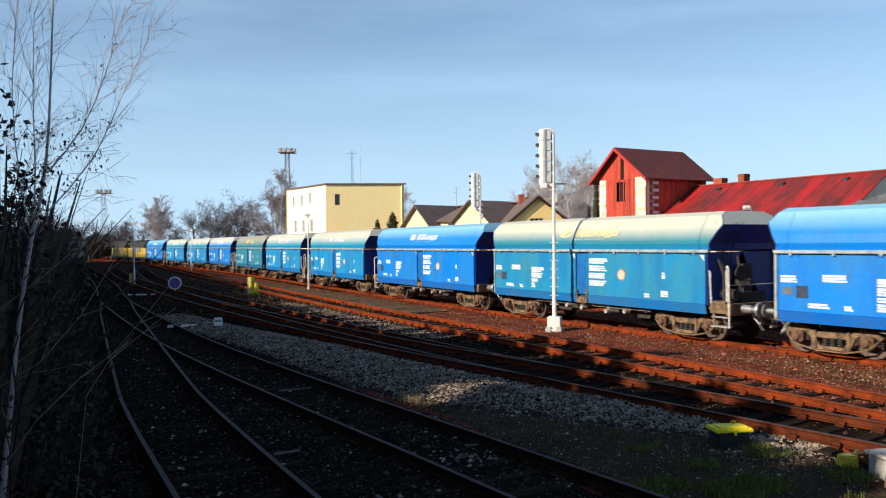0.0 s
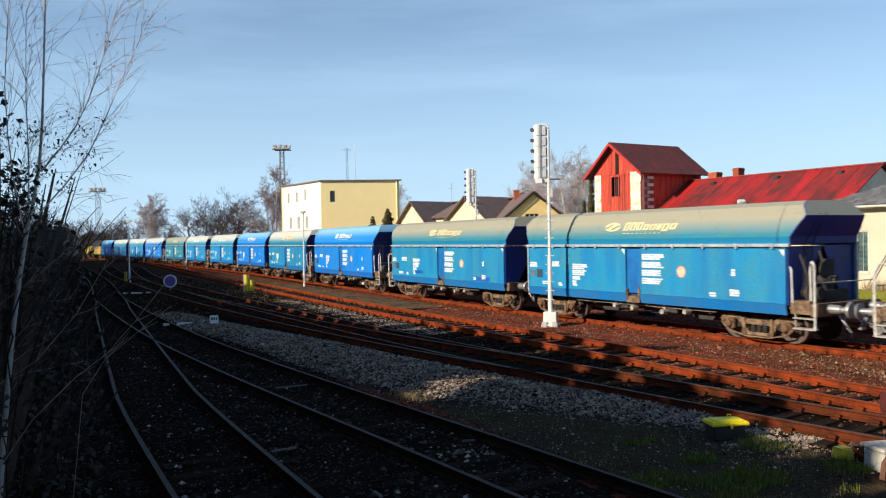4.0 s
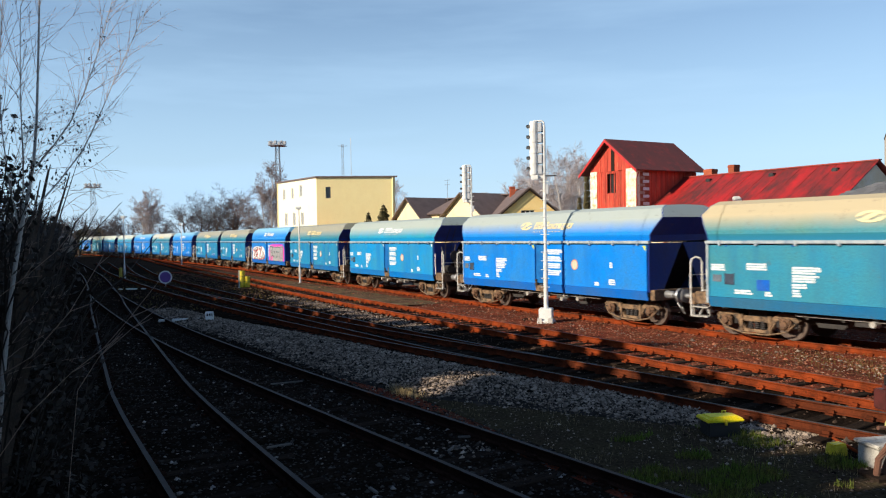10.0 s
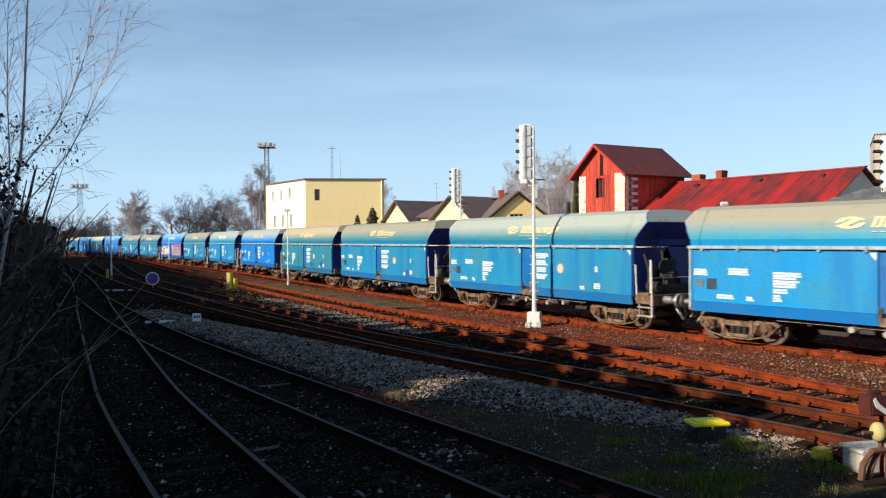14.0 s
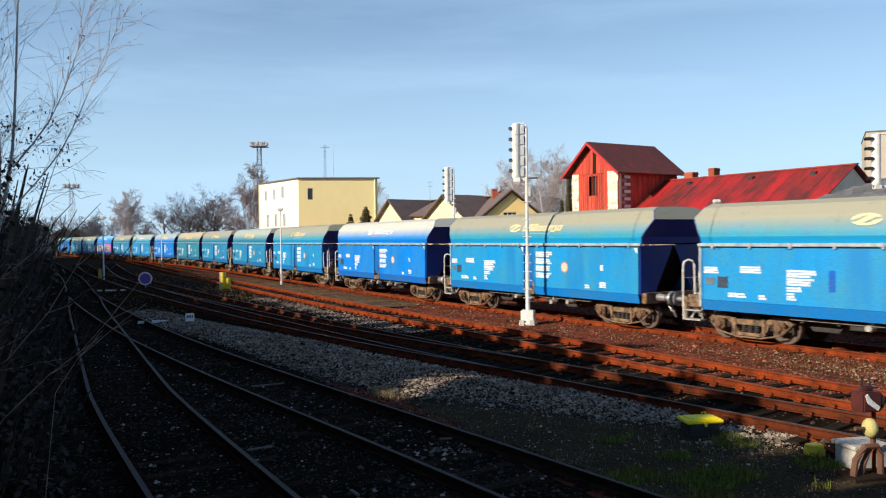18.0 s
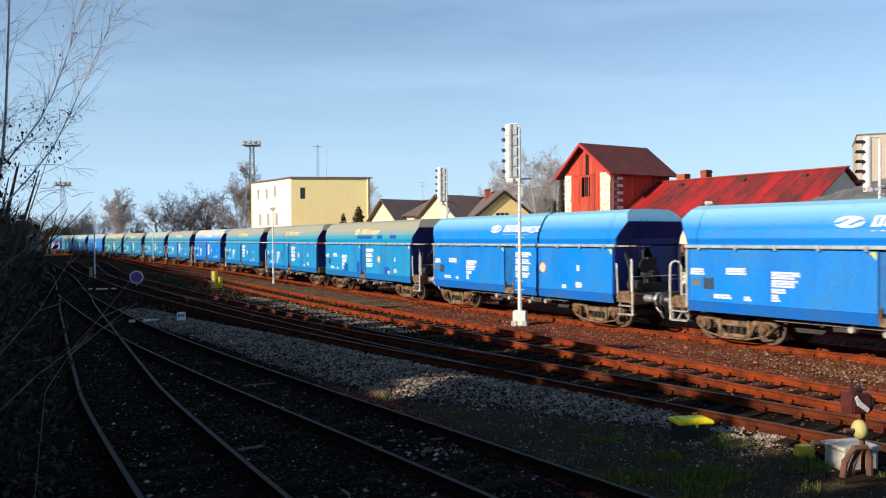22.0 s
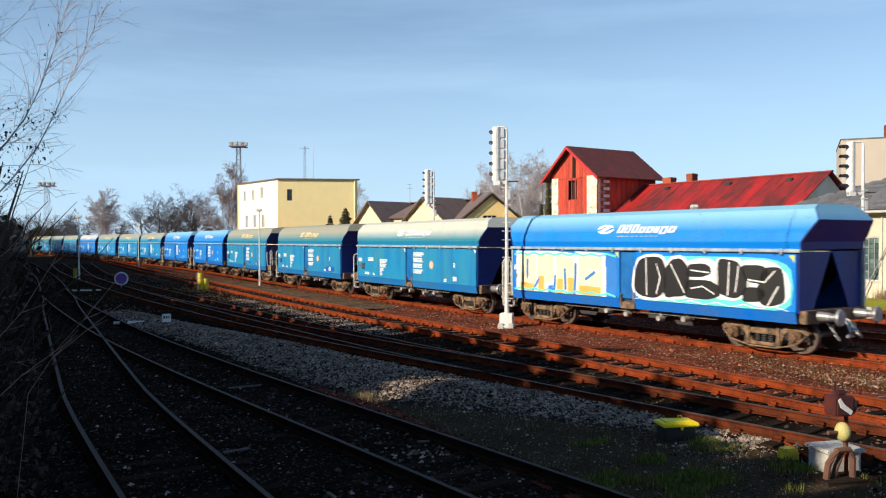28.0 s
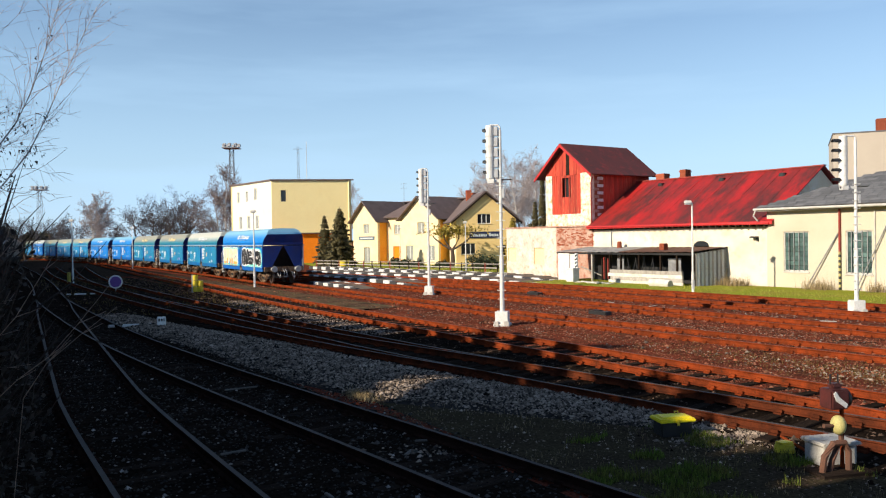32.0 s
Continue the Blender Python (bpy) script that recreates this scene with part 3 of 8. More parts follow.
def end_plate():
    bm = bmesh.new()
    for sgn in (-1, 1):
        o = [(sgn * 1.48, 2.72), (sgn * 0.03, 2.72), (sgn * 0.88, 1.12), (sgn * 1.48, 1.12)]
        A = [bm.verts.new((5.80, y, z)) for y, z in o]
        B = [bm.verts.new((5.84, y, z)) for y, z in o]
        bm.faces.new(A)
        bm.faces.new(B[::-1])
        for k in range(4):
            bm.faces.new((A[k], B[k], B[(k + 1) % 4], A[(k + 1) % 4]))
    bmesh.ops.recalc_face_normals(bm, faces=bm.faces)
    return bm


def slope_sheet():
    bm = bmesh.new()
    slab(bm, [(5.75, -1.4, 2.7), (5.75, 1.4, 2.7), (4.3, 1.4, 1.0), (4.3, -1.4, 1.0)], 0.03)
    return bm


def underframe():
    bm = boxes((-6.2, 6.2, -0.42, -0.28, 0.82, 1.1), (-6.2, 6.2, 0.28, 0.42, 0.82, 1.1), (-4.2, 4.2, -1.35, 1.35, 1.0, 2.6), (-1.3, -0.9, -1.2, 1.2, 0.6, 1.0), (0.9, 1.3, -1.2, 1.2, 0.6, 1.0))
    for x in (-2.6, -1.6, 1.6, 2.6):
        tube(bm, [(x, -1.2, 0.72), (x, 1.2, 0.72)], 0.06, sides=6)
    for x in (-2.1, 2.1):
        prism(bm, [(x - 0.8, 1.0), (x + 0.8, 1.0), (x + 0.35, 0.45), (x - 0.35, 0.45)], -0.9, 0.9)
    return bm


def headstock():
    bm = boxes((6.12, 6.32, -1.42, 1.42, 0.86, 1.2), (5.75, 6.2, -1.3, 1.3, 1.12, 1.17), bevel=0.015)
    return bm


def buffer_mesh():
    bm = bmesh.new()
    tube(bm, [(6.3, 0, 1.05), (6.66, 0, 1.05)], 0.13, 0.11, 12)
    tube(bm, [(6.66, 0, 1.05), (6.88, 0, 1.05)], 0.08, 0.08, 12)
    tube(bm, [(6.88, 0, 1.05), (6.90, 0, 1.05), (6.94, 0, 1.05)], 0.23, 0.2, 16)
    return bm


def coupling():
    bm = bmesh.new()
    for y in (-0.09, 0.09):
        tube(bm, [(6.3, y, 1.02), (6.6, y, 0.9), (6.72, y, 0.62), (6.66, y, 0.5)], 0.03, sides=6)
    tube(bm, [(6.66, -0.12, 0.5), (6.66, 0.12, 0.5)], 0.04, sides=6)
    for y in (-0.5, 0.55):
        tube(bm, [(6.32, y, 0.85), (6.55, y, 0.6), (6.6, y + 0.12, 0.42), (6.45, y + 0.2, 0.5), (6.35, y + 0.2, 0.8)], 0.028, sides=6)
    return bm


def bogie_side():
    """A cast side frame: an arched beam over the axle boxes, a dropped middle and a tie below."""
    bm = bmesh.new()
    top = [(-1.34, 0.58), (-1.14, 0.76), (-0.74, 0.76), (-0.52, 0.62), (0.52, 0.62), (0.74, 0.76), (1.14, 0.76), (1.34, 0.58)]
    low = [(1.26, 0.50), (1.08, 0.62), (0.80, 0.62), (0.56, 0.47), (-0.56, 0.47), (-0.80, 0.62), (-1.08, 0.62), (-1.26, 0.50)]
    prism(bm, top + low, 0.95, 1.09)
    prism(bm, [(-0.62, 0.50), (-0.46, 0.50), (-0.34, 0.25), (0.34, 0.25), (0.46, 0.50), (0.62, 0.50), (0.46, 0.16), (-0.46, 0.16)], 0.97, 1.08)
    tube(bm, [(-1.25, 1.13, 0.5), (-1.0, 1.15, 0.26), (-0.4, 1.15, 0.13), (0.4, 1.15, 0.13), (1.0, 1.15, 0.26), (1.25, 1.13, 0.5)], 0.024, sides=6)
    for x in (-0.46, 0.46):
        box(bm, x - 0.05, x + 0.05, 1.06, 1.13, 0.2, 0.66, bevel=0.012)
    return bm


def coil_spring(radius, foot, turns):
    """A coil spring as one ribbed column."""
    bm = bmesh.new()
    rings = []
    for k in range(turns * 2 + 1):
        r, z = radius * (1.0 if k % 2 else 0.72), foot + k * 0.029
        rings.append([bm.verts.new((math.cos(q * 0.7854) * r, 1.03 + math.sin(q * 0.7854) * r, z)) for q in range(8)])
    for A, B in zip(rings, rings[1:]):
        for q in range(8):
            bm.faces.new((A[q], A[(q + 1) % 8], B[(q + 1) % 8], B[q]))
    bm.faces.new(rings[0][::-1])
    bm.faces.new(rings[-1])
    return bm


def axle_box():
    """A bearing housing with a round bolted cover."""
    bm = box(bmesh.new(), -0.17, 0.17, 1.0, 1.17, 0.31, 0.62, bevel=0.035)
    tube(bm, [(0, 1.12, 0.46), (0, 1.24, 0.46)], 0.125, 0.1, 14)
    for k in range(4):
        c, q = math.cos(k * 1.571 + 0.785) * 0.075, math.sin(k * 1.571 + 0.785) * 0.075
        tube(bm, [(c, 1.23, 0.46 + q), (c, 1.255, 0.46 + q)], 0.018, sides=6)
    return bm


def wheelset():
    bm = bmesh.new()
    for y in (-0.75, 0.75):
        i = -1 if y < 0 else 1
        tube(bm, [(0, y - 0.065 * i, 0), (0, y - 0.04 * i, 0), (0, y - 0.035 * i, 0), (0, y + 0.065 * i, 0)], 0.47, 0.455, 24)
        tube(bm, [(0, y + 0.06 * i, 0), (0, y + 0.1 * i, 0)], 0.14, 0.12, 12)
        for k in range(6):
            c, q = math.cos(k * 1.047) * 0.29, math.sin(k * 1.047) * 0.29
            tube(bm, [(c, y + 0.055 * i, q), (c, y + 0.085 * i, q)], 0.045, sides=6)
    tube(bm, [(0, -1.0, 0), (0, 1.0, 0)], 0.085, sides=10)
    return bm


def handrail():
    """The outer rail of the brake platform: an upright hoop."""
    bm = bmesh.new()
    tube(bm, [(6.25, 1.40, 0.5), (6.26, 1.42, 1.5), (6.25, 1.42, 2.12), (6.22, 1.4, 2.24), (6.13, 1.33, 2.3), (6.04, 1.26, 2.26), (6.0, 1.22, 2.14), (6.0, 1.2, 1.2)], 0.03, sides=8)
    tube(bm, [(6.25, 1.42, 1.75), (6.25, -1.3, 1.75)], 0.016, sides=5)
    return bm


def inner_rail():
    bm = bmesh.new()
    tube(bm, [(5.62, 1.44, 1.2), (5.62, 1.48, 1.9), (5.6, 1.46, 2.1), (5.52, 1.42, 2.16)], 0.028, sides=8)
    return bm


def step():
    return boxes((5.62, 6.22, 1.2, 1.46, 0.50, 0.54), (5.62, 6.22, 1.25, 1.44, 0.78, 0.81), (5.62, 5.65, 1.3, 1.36, 0.5, 1.15), (6.19, 6.22, 1.3, 1.36, 0.5, 1.15))


def brake_platform():
    return boxes((5.5, 6.3, -1.4, 1.42, 1.02, 1.08), (5.52, 6.1, 1.0, 1.40, 0.9, 1.26), bevel=0.01)


def brake_gear():
    """The brake cylinder, pipes and hand wheel under the sloping end."""
    bm = boxes((5.5, 5.9, -0.6, 0.7, 1.1, 1.5), (5.55, 5.75, -0.2, 0.2, 1.5, 2.35))
    tube(bm, [(5.6, 0.9, 1.45), (6.1, 0.9, 1.45)], 0.17, sides=12)
    tube(bm, [(5.6, 0.3, 1.8), (6.15, 0.3, 1.8)], 0.12, sides=10)
    tube(bm, [(5.85, 1.15, 1.1), (5.85, 1.15, 2.0), (5.6, 1.1, 2.5)], 0.03, sides=6)
    tube(bm, [(5.9, 0.5, 1.1), (5.95, 0.6, 2.2), (5.7, 0.4, 2.6)], 0.035, sides=6)
    tube(bm, [(6.0, 0.62, 2.08), (6.04, 0.62, 2.08)], 0.24, sides=18)
    return bm


def ladder():
    bm = bmesh.new()
    for y in (0.55, 0.9):
        tube(bm, [(5.58, y, 1.2), (5.6, y, 2.75), (5.95, y * 0.8, 3.6)], 0.016, sides=5)
    for k in range(8):
        tube(bm, [(5.585, 0.55, 1.35 + k * 0.19), (5.585, 0.9, 1.35 + k * 0.19)], 0.012, sides=5)
    return bm


def valve_gear():
    bm = bmesh.new()
    for x, z in ((0.2, 0.66), (-1.15, 0.62), (-2.1, 0.68), (1.05, 0.7)):
        tube(bm, [(x, 1.2, z), (x, 1.42, z)], 0.1, 0.08, 10)
        box(bm, x - 0.05, x + 0.05, 1.2, 1.3, z, z + 0.35)
    tube(bm, [(-3.2, 1.25, 0.76), (3.2, 1.25, 0.76)], 0.025, sides=6)
    return bm


def panel(x0, x1):
    """A side flap: a pressed sheet with a folded foot, rounded edges and a stiffening lip."""
    bm = boxes((x0, x1, SIDE - 0.06, SIDE, LOW + 0.28, CORN - 0.07), bevel=0.012)
    for x in (x0 + 0.02, x1 - 0.02):
        box(bm, x - 0.02, x + 0.02, SIDE - 0.01, SIDE + 0.018, LOW + 0.3, CORN - 0.09)
    return bm


def flap_foot(x0, x1):
    """The folded foot of a side flap; it faces down, and that shade is put into its blue."""
    bm = bmesh.new()
    slab(bm, [(x0, SIDE - 0.005, LOW + 0.285), (x1, SIDE - 0.005, LOW + 0.285), (x1, SIDE - 0.07, LOW), (x0, SIDE - 0.07, LOW)], 0.04)
    return bm


def bars(rows, y=SIDE + 0.004):
    """Lines of lettering too small to read, as flat bars: x from, x to, z, height."""
    bm = bmesh.new()
    for x0, x1, z, h in rows:
        box(bm, x0, x1, y - 0.003, y + 0.003, z, z + h)
    return bm


def words(x0, x1, z, n, seed):
    """Lines of small words from x1 towards the tail, ragged at the end."""
    r, rows = random.Random(seed), []
    for k in range(n):
        x, end = x1, x0 + (x1 - x0) * r.uniform(0.0, 0.22)
        while x - 0.05 > end:
            w = min(r.uniform(0.08, 0.3), x - end)
            rows.append((x - w, x, z - k * 0.068, r.uniform(0.05, 0.058)))
            x -= w + 0.014
    return rows


def blob(bm, cx, cz, rx, rz, y, wob=0.15, seed=0, n=22, th=0.004, sq=0.7):
    """A flat rounded patch of spray paint."""
    r = random.Random(seed)
    ph = [r.uniform(0, 6.3) for _ in range(3)]
    vs = []
    for k in range(n):
        a = 2 * math.pi * k / n
        q = 1 + wob * (math.sin(2 * a + ph[0]) * 0.5 + math.sin(3 * a + ph[1]) * 0.35 + math.sin(5 * a + ph[2]) * 0.25)
        ca, sa = math.cos(a), math.sin(a)
        ex = abs(ca) ** sq * math.copysign(1, ca)
        ez = abs(sa) ** sq * math.copysign(1, sa)
        vs.append((cx + rx * q * ex, min(CORN - 0.1, max(LOW + 0.3, cz + rz * q * ez))))
    A = [bm.verts.new((x, y - th, z)) for x, z in vs]
    B = [bm.verts.new((x, y + th, z)) for x, z in vs]
    bm.faces.new(A)
    bm.faces.new(B[::-1])
    for k in range(n):
        bm.faces.new((A[k], B[k], B[(k + 1) % n], A[(k + 1) % n]))


def logo_mesh():
    """A swirl of two crescents, a row of upright strokes and a fine line below, on the hood's slope."""
    bm = bmesh.new()
    a, b = Vector((0, 1.455, 3.20)), Vector((0, 1.285, 3.55))
    up = (b - a).normalized()
    out = Vector((0, up.z, -up.y))
    def quad(x0, x1, h0, h1, lean=0.0):
        slab(bm, [a + up * h0 + Vector((-x0, 0, 0)) + out * 0.008, a + up * h0 + Vector((-x1, 0, 0)) + out * 0.008, a + up * h1 + Vector((-x1 - lean, 0, 0)) + out * 0.008, a + up * h1 + Vector((-x0 - lean, 0, 0)) + out * 0.008], 0.004)
    for sgn in (1, -1):
        pts = [(math.cos(t) * 0.38, math.sin(t) * 0.17) for t in [radians(g) for g in range(20, 200, 15)]]
        inner = [(x * 0.42, z * 0.3 + 0.05) for x, z in pts]
        for i in range(len(pts) - 1):
            q = [pts[i], pts[i + 1], inner[i + 1], inner[i]]
            slab(bm, [a + up * (0.19 + sgn * z) + Vector((sgn * -x + 1.1, 0, 0)) + out * 0.008 for x, z in q], 0.004)
    slab(bm, [a + up * z + Vector((1.1 - x, 0, 0)) + out * 0.012 for x, z in ((-0.3, 0.1), (-0.06, 0.09), (0.3, 0.29), (0.06, 0.3))], 0.004)
    x = -0.56
    lean = 0.06
    # a row of leaning hollow blocks, three tall and five low
    for w, h0, h1 in ((0.25, 0.05, 0.35),) * 3 + ((0.25, 0.05, 0.27), (0.26, 0.05, 0.27), (0.19, 0.05, 0.27), (0.27, 0.0, 0.27), (0.27, 0.05, 0.27)):
        b = 0.09
        quad(x, x + b, h0, h1, lean)
        quad(x + b, x + w - b, h1 - 0.065, h1, lean)
        quad(x + b, x + w - b, h0, h0 + 0.065, lean)
        quad(x + w - b, x + w, h0, h1, lean)
        x += w + 0.05
    for k in range(9):
        quad(-0.5 + k * 0.2, -0.4 + k * 0.2, -0.075, -0.055, 0.0)
    return bm


def wagon(k, body, dust_sheen, logo, ends, extra=""):
    """A four-axle hopper wagon; x towards the engine, y to the viewer's side."""
    names = dict(bright="bright blue", sky="clear blue", teal="faded teal-blue", green="faded green-blue", deep="deep blue")
    tops = dict(beige="dusty beige", pale="pale dusty", sand="sandy", blue="clean blue", ash="ash-grey dusty")
    w = thing("hopper_wagon", Matrix(), names[body] + " hopper wagon with " + tops[dust_sheen] + " hood" + extra, "freight wagon", "wagons of the train")
    side = 1 if ends == "r" else -1
    off = SHIFT[w.name] = 0.31 * side
    slid = pose(off, 0, 0)
    P, Hd = "panel_" + body, "hood_" + body + "_" + dust_sheen
    flip = Matrix.Rotation(math.pi, 4, "Z")
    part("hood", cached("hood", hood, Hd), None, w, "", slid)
    for x in (5.5, -5.55):
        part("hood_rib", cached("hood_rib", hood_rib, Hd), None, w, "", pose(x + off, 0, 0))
    for m in (Matrix(), flip):
        mo = slid @ m
        cap = cached("hood_end_" + Hd, hood_end, "end_shade_paint")
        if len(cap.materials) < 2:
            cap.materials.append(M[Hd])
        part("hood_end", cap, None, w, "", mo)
        part("end_plate", cached("end_plate", end_plate, "end_shade_paint"), None, w, "", mo)
        part("hopper_slope", cached("hopper_slope", slope_sheet, "dark_steel"), None, w, "", mo)
        part("headstock", cached("headstock", headstock, "dirt_steel"), None, w, "", m)
        part("screw_coupling", cached("coupling", coupling, "steel"), None, w, "", m)
        for y in (-0.875, 0.875):
            part("buffer", cached("buffer", buffer_mesh, "steel", False), None, w, "", m @ pose(0, y, 0))
        part("cornice", cached("cornice", lambda: boxes((-5.92, 5.92, 1.44, 1.58, 2.70, 2.79), bevel=0.012), "wagon_rim"), None, w, "", mo)
        part("side_flap", cached("flap_fore", lambda: panel(0.33, HALF), P), None, w, "", mo)
        part("side_flap", cached("flap_aft", lambda: panel(-HALF, -0.33), P), None, w, "", mo)
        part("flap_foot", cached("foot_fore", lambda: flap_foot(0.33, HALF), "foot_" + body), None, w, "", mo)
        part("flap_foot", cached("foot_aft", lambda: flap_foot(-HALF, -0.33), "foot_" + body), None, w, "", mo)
        part("lock_plate", cached("lock_plate", lambda: boxes((-0.32, 0.32, SIDE - 0.08, SIDE - 0.03, LOW + 0.3, CORN - 0.09), bevel=0.008), "lock_blue"), None, w, "", mo)
        part("lock_recess", cached("lock_recess", lambda: boxes((-0.42, 0.42, SIDE - 0.16, SIDE - 0.12, LOW, CORN - 0.08)), "wagon_rim_dark"), None, w, "", mo)
        part("lock_lever", cached("lock_lever", lambda: boxes((0.23, 0.31, SIDE - 0.05, SIDE + 0.03, LOW + 0.1, LOW + 0.45), (-0.3, 0.3, SIDE - 0.07, SIDE + 0.015, LOW - 0.02, LOW + 0.2), (-0.31, -0.23, SIDE - 0.05, SIDE + 0.03, LOW + 0.2, LOW + 0.5), bevel=0.01), "dirt_steel"), None, w, "", mo)
        part("valve_gear", cached("valve_gear", valve_gear, "concrete_dark"), None, w, "", mo)
        part("corner_post", cached("corner_post", lambda: boxes((5.86, 5.93, 1.40, 1.50, 0.95, 2.70)), "wagon_rim"), None, w, "", mo)
    part("underframe", cached("underframe", underframe, "dark_steel"), None, w)
    for cx in (-4.55, 4.55):
        bg = part("bogie", cached("bogie_bolster", lambda: boxes((-0.3, 0.3, -1.0, 1.0, 0.5, 0.8), (-1.2, 1.2, -0.9, -0.8, 0.5, 0.6), (-1.2, 1.2, 0.8, 0.9, 0.5, 0.6)), "dark_steel"), None, w, "", pose(cx + off, 0, 0))
        part("side_frame", cached("bogie_side", bogie_side, "dirt_steel"), None, bg)
        part("side_frame", cached("bogie_side", bogie_side, "dirt_steel"), None, bg, "", flip)
        for q in (-1.22, -0.68, 0.68, 1.22):
            part("spring", cached("axle_spring", lambda: coil_spring(0.07, 0.36, 5), "dark_steel"), None, bg, "", pose(q, 0, 0))
        for q in (-0.2, 0.0, 0.2):
            part("spring", cached("bolster_spring", lambda: coil_spring(0.08, 0.26, 4), "dark_steel"), None, bg, "", pose(q, 0, 0))
        for x in (-0.95, 0.95):
            part("axle_box", cached("axle_box", axle_box, "rust_box"), None, bg, "", pose(x, 0, 0))
        for x in (-0.95, 0.95):
            WHEELS.append((part("wheelset", cached("wheelset", wheelset, "wheel_steel"), None, bg, "", pose(x, 0, 0.46)), x))
    fore = side < 0
    turn = (lambda f: f()) if fore else (lambda f: mirrored(f()))
    key = "_fore" if fore else "_aft"
    part("handrail", cached("handrail" + key, lambda: turn(handrail), "white_rail"), None, w, "pale bent tube handrail")
    part("handrail", cached("inner_rail" + key, lambda: turn(inner_rail), "white_rail"), None, w, "pale bent tube handrail")
    part("step", cached("step" + key, lambda: turn(step), "concrete_dark"), None, w)
    part("brakeman_platform", cached("brake_platform" + key, lambda: turn(brake_platform), "dirt_steel"), None, w)
    part("brake_gear", cached("brake_gear" + key, lambda: turn(brake_gear), "dark_steel"), None, w)
    part("ladder", cached("ladder" + key, lambda: turn(ladder), "dark_steel"), None, w)
    part("emblem", cached("emblem", logo_mesh, "mark_gold" if logo == "gold" else "mark"), None, w, "ochre emblem and worn strokes" if logo == "gold" else "white emblem and worn strokes", slid)["kind"] = "stuff"
    part("cornice_bracket", cached("cornice_bracket", lambda: boxes(*[(x - 0.04, x + 0.04, 1.5, 1.6, 2.64, 2.8) for x in (-5.4, -4.2, -3.0, -1.8, -0.6, 0.6, 1.8, 3.0, 4.2, 5.4)], bevel=0.008), "wagon_rim"), None, w, "", slid)["kind"] = "stuff"
    for x in (-5.2, -2.9, 0.62, 3.1, 5.2):
        part("flap_hinge", cached("flap_hinge", lambda: boxes((-0.03, 0.03, SIDE - 0.01, SIDE + 0.02, CORN - 0.115, CORN - 0.07), bevel=0.006), "panel_deep"), None, w, "", pose(x + off, 0, 0))
    text = []
    text.append(part("lettering", cached("inscription_a", lambda: bars(words(2.3, 3.12, 2.03, 3, 1) + words(2.35, 3.12, 1.81, 3, 14) + words(2.62, 3.12, 1.58, 2, 2) + words(2.86, 3.12, 1.42, 3, 3)), "mark"), None, w, "", slid))
    text.append(part("lettering", cached("inscription_b", lambda: bars(words(-1.42, -0.42, 2.42, 3, 4) + words(-1.37, -0.42, 2.16, 3, 5) + words(-1.42, -0.42, 1.9, 3, 6) + words(-1.42, -0.42, 1.64, 3, 7)), "mark"), None, w, "", slid))
    text.append(part("lettering", cached("inscription_c", lambda: bars(words(3.87, 4.52, 2.1, 3, 8) + words(5.2, 5.72, 2.06, 3, 9) + words(4.32, 4.92, 1.34, 2, 10) + words(3.72, 3.95, 1.32, 2, 15) + words(-4.15, -4.0, 2.0, 3, 11) + words(-4.3, -3.95, 1.42, 3, 12) + words(-3.5, -3.2, 1.3, 2, 13)), "mark"), None, w, "", slid))
    for t in text:
        t["kind"] = "stuff"
    for i, xa in enumerate((0.37, -5.76)):
        part("corner_mark", cached("corner_mark" + str(i), lambda: prism(bmesh.new(), [(xa, CORN - 0.1), (xa + 0.17, CORN - 0.1), (xa, CORN - 0.3)], SIDE - 0.002, SIDE + 0.006), "corner_yellow" if body == "bright" else "mark"), None, w, "small yellow corner triangle" if body == "bright" else "small white corner triangle", slid)
    part("data_plate", cached("data_plate", lambda: boxes((5.36, 5.66, SIDE, SIDE + 0.012, 1.6, 1.8)), "mark_grey"), None, w, "", slid)
    part("card_holder", cached("card_holder", lambda: boxes((4.95, 5.24, SIDE, SIDE + 0.008, 1.56, 1.84), (4.93, 5.26, SIDE, SIDE + 0.014, 1.53, 1.57), (4.93, 4.96, SIDE, SIDE + 0.014, 1.53, 1.86), (5.23, 5.26, SIDE, SIDE + 0.014, 1.53, 1.86)), "wagon_rim_dark"), None, w, "", slid)
    part("round_mark", cached("round_mark", lambda: tube(bmesh.new(), [(-2.1, SIDE - 0.002, 1.93), (-2.1, SIDE + 0.006, 1.93)], 0.165, sides=24), "mark_cream"), None, w, "", slid)
    part("round_mark_rim", cached("round_mark_rim", lambda: tube(bmesh.new(), [(-2.1, SIDE - 0.002, 1.93), (-2.1, SIDE + 0.003, 1.93)], 0.195, sides=24), "mark_orange"), None, w, "", slid)
    return w


def mirrored(bm):
    bmesh.ops.transform(bm, matrix=Matrix.Diagonal((-1, 1, 1, 1)), verts=bm.verts)
    bmesh.ops.reverse_faces(bm, faces=bm.faces)
    return bm


M["white_rail"] = surface("worn_white_rail", (0.68, 0.68, 0.66), (0.46, 0.45, 0.43), 5, 0.6)
M["wagon_rim"] = surface("pale_worn_rim", (0.38, 0.43, 0.46), (0.18, 0.25, 0.33), 4, 0.6, bump=0.1)
M["wagon_rim_dark"] = surface("dark_recess", (0.03, 0.05, 0.09), (0.02, 0.03, 0.05), 4, 0.8, bump=0.1)
M["corner_yellow"] = surface("corner_yellow", (0.6, 0.62, 0.06), (0.5, 0.5, 0.06), 4, 0.5, bump=0)
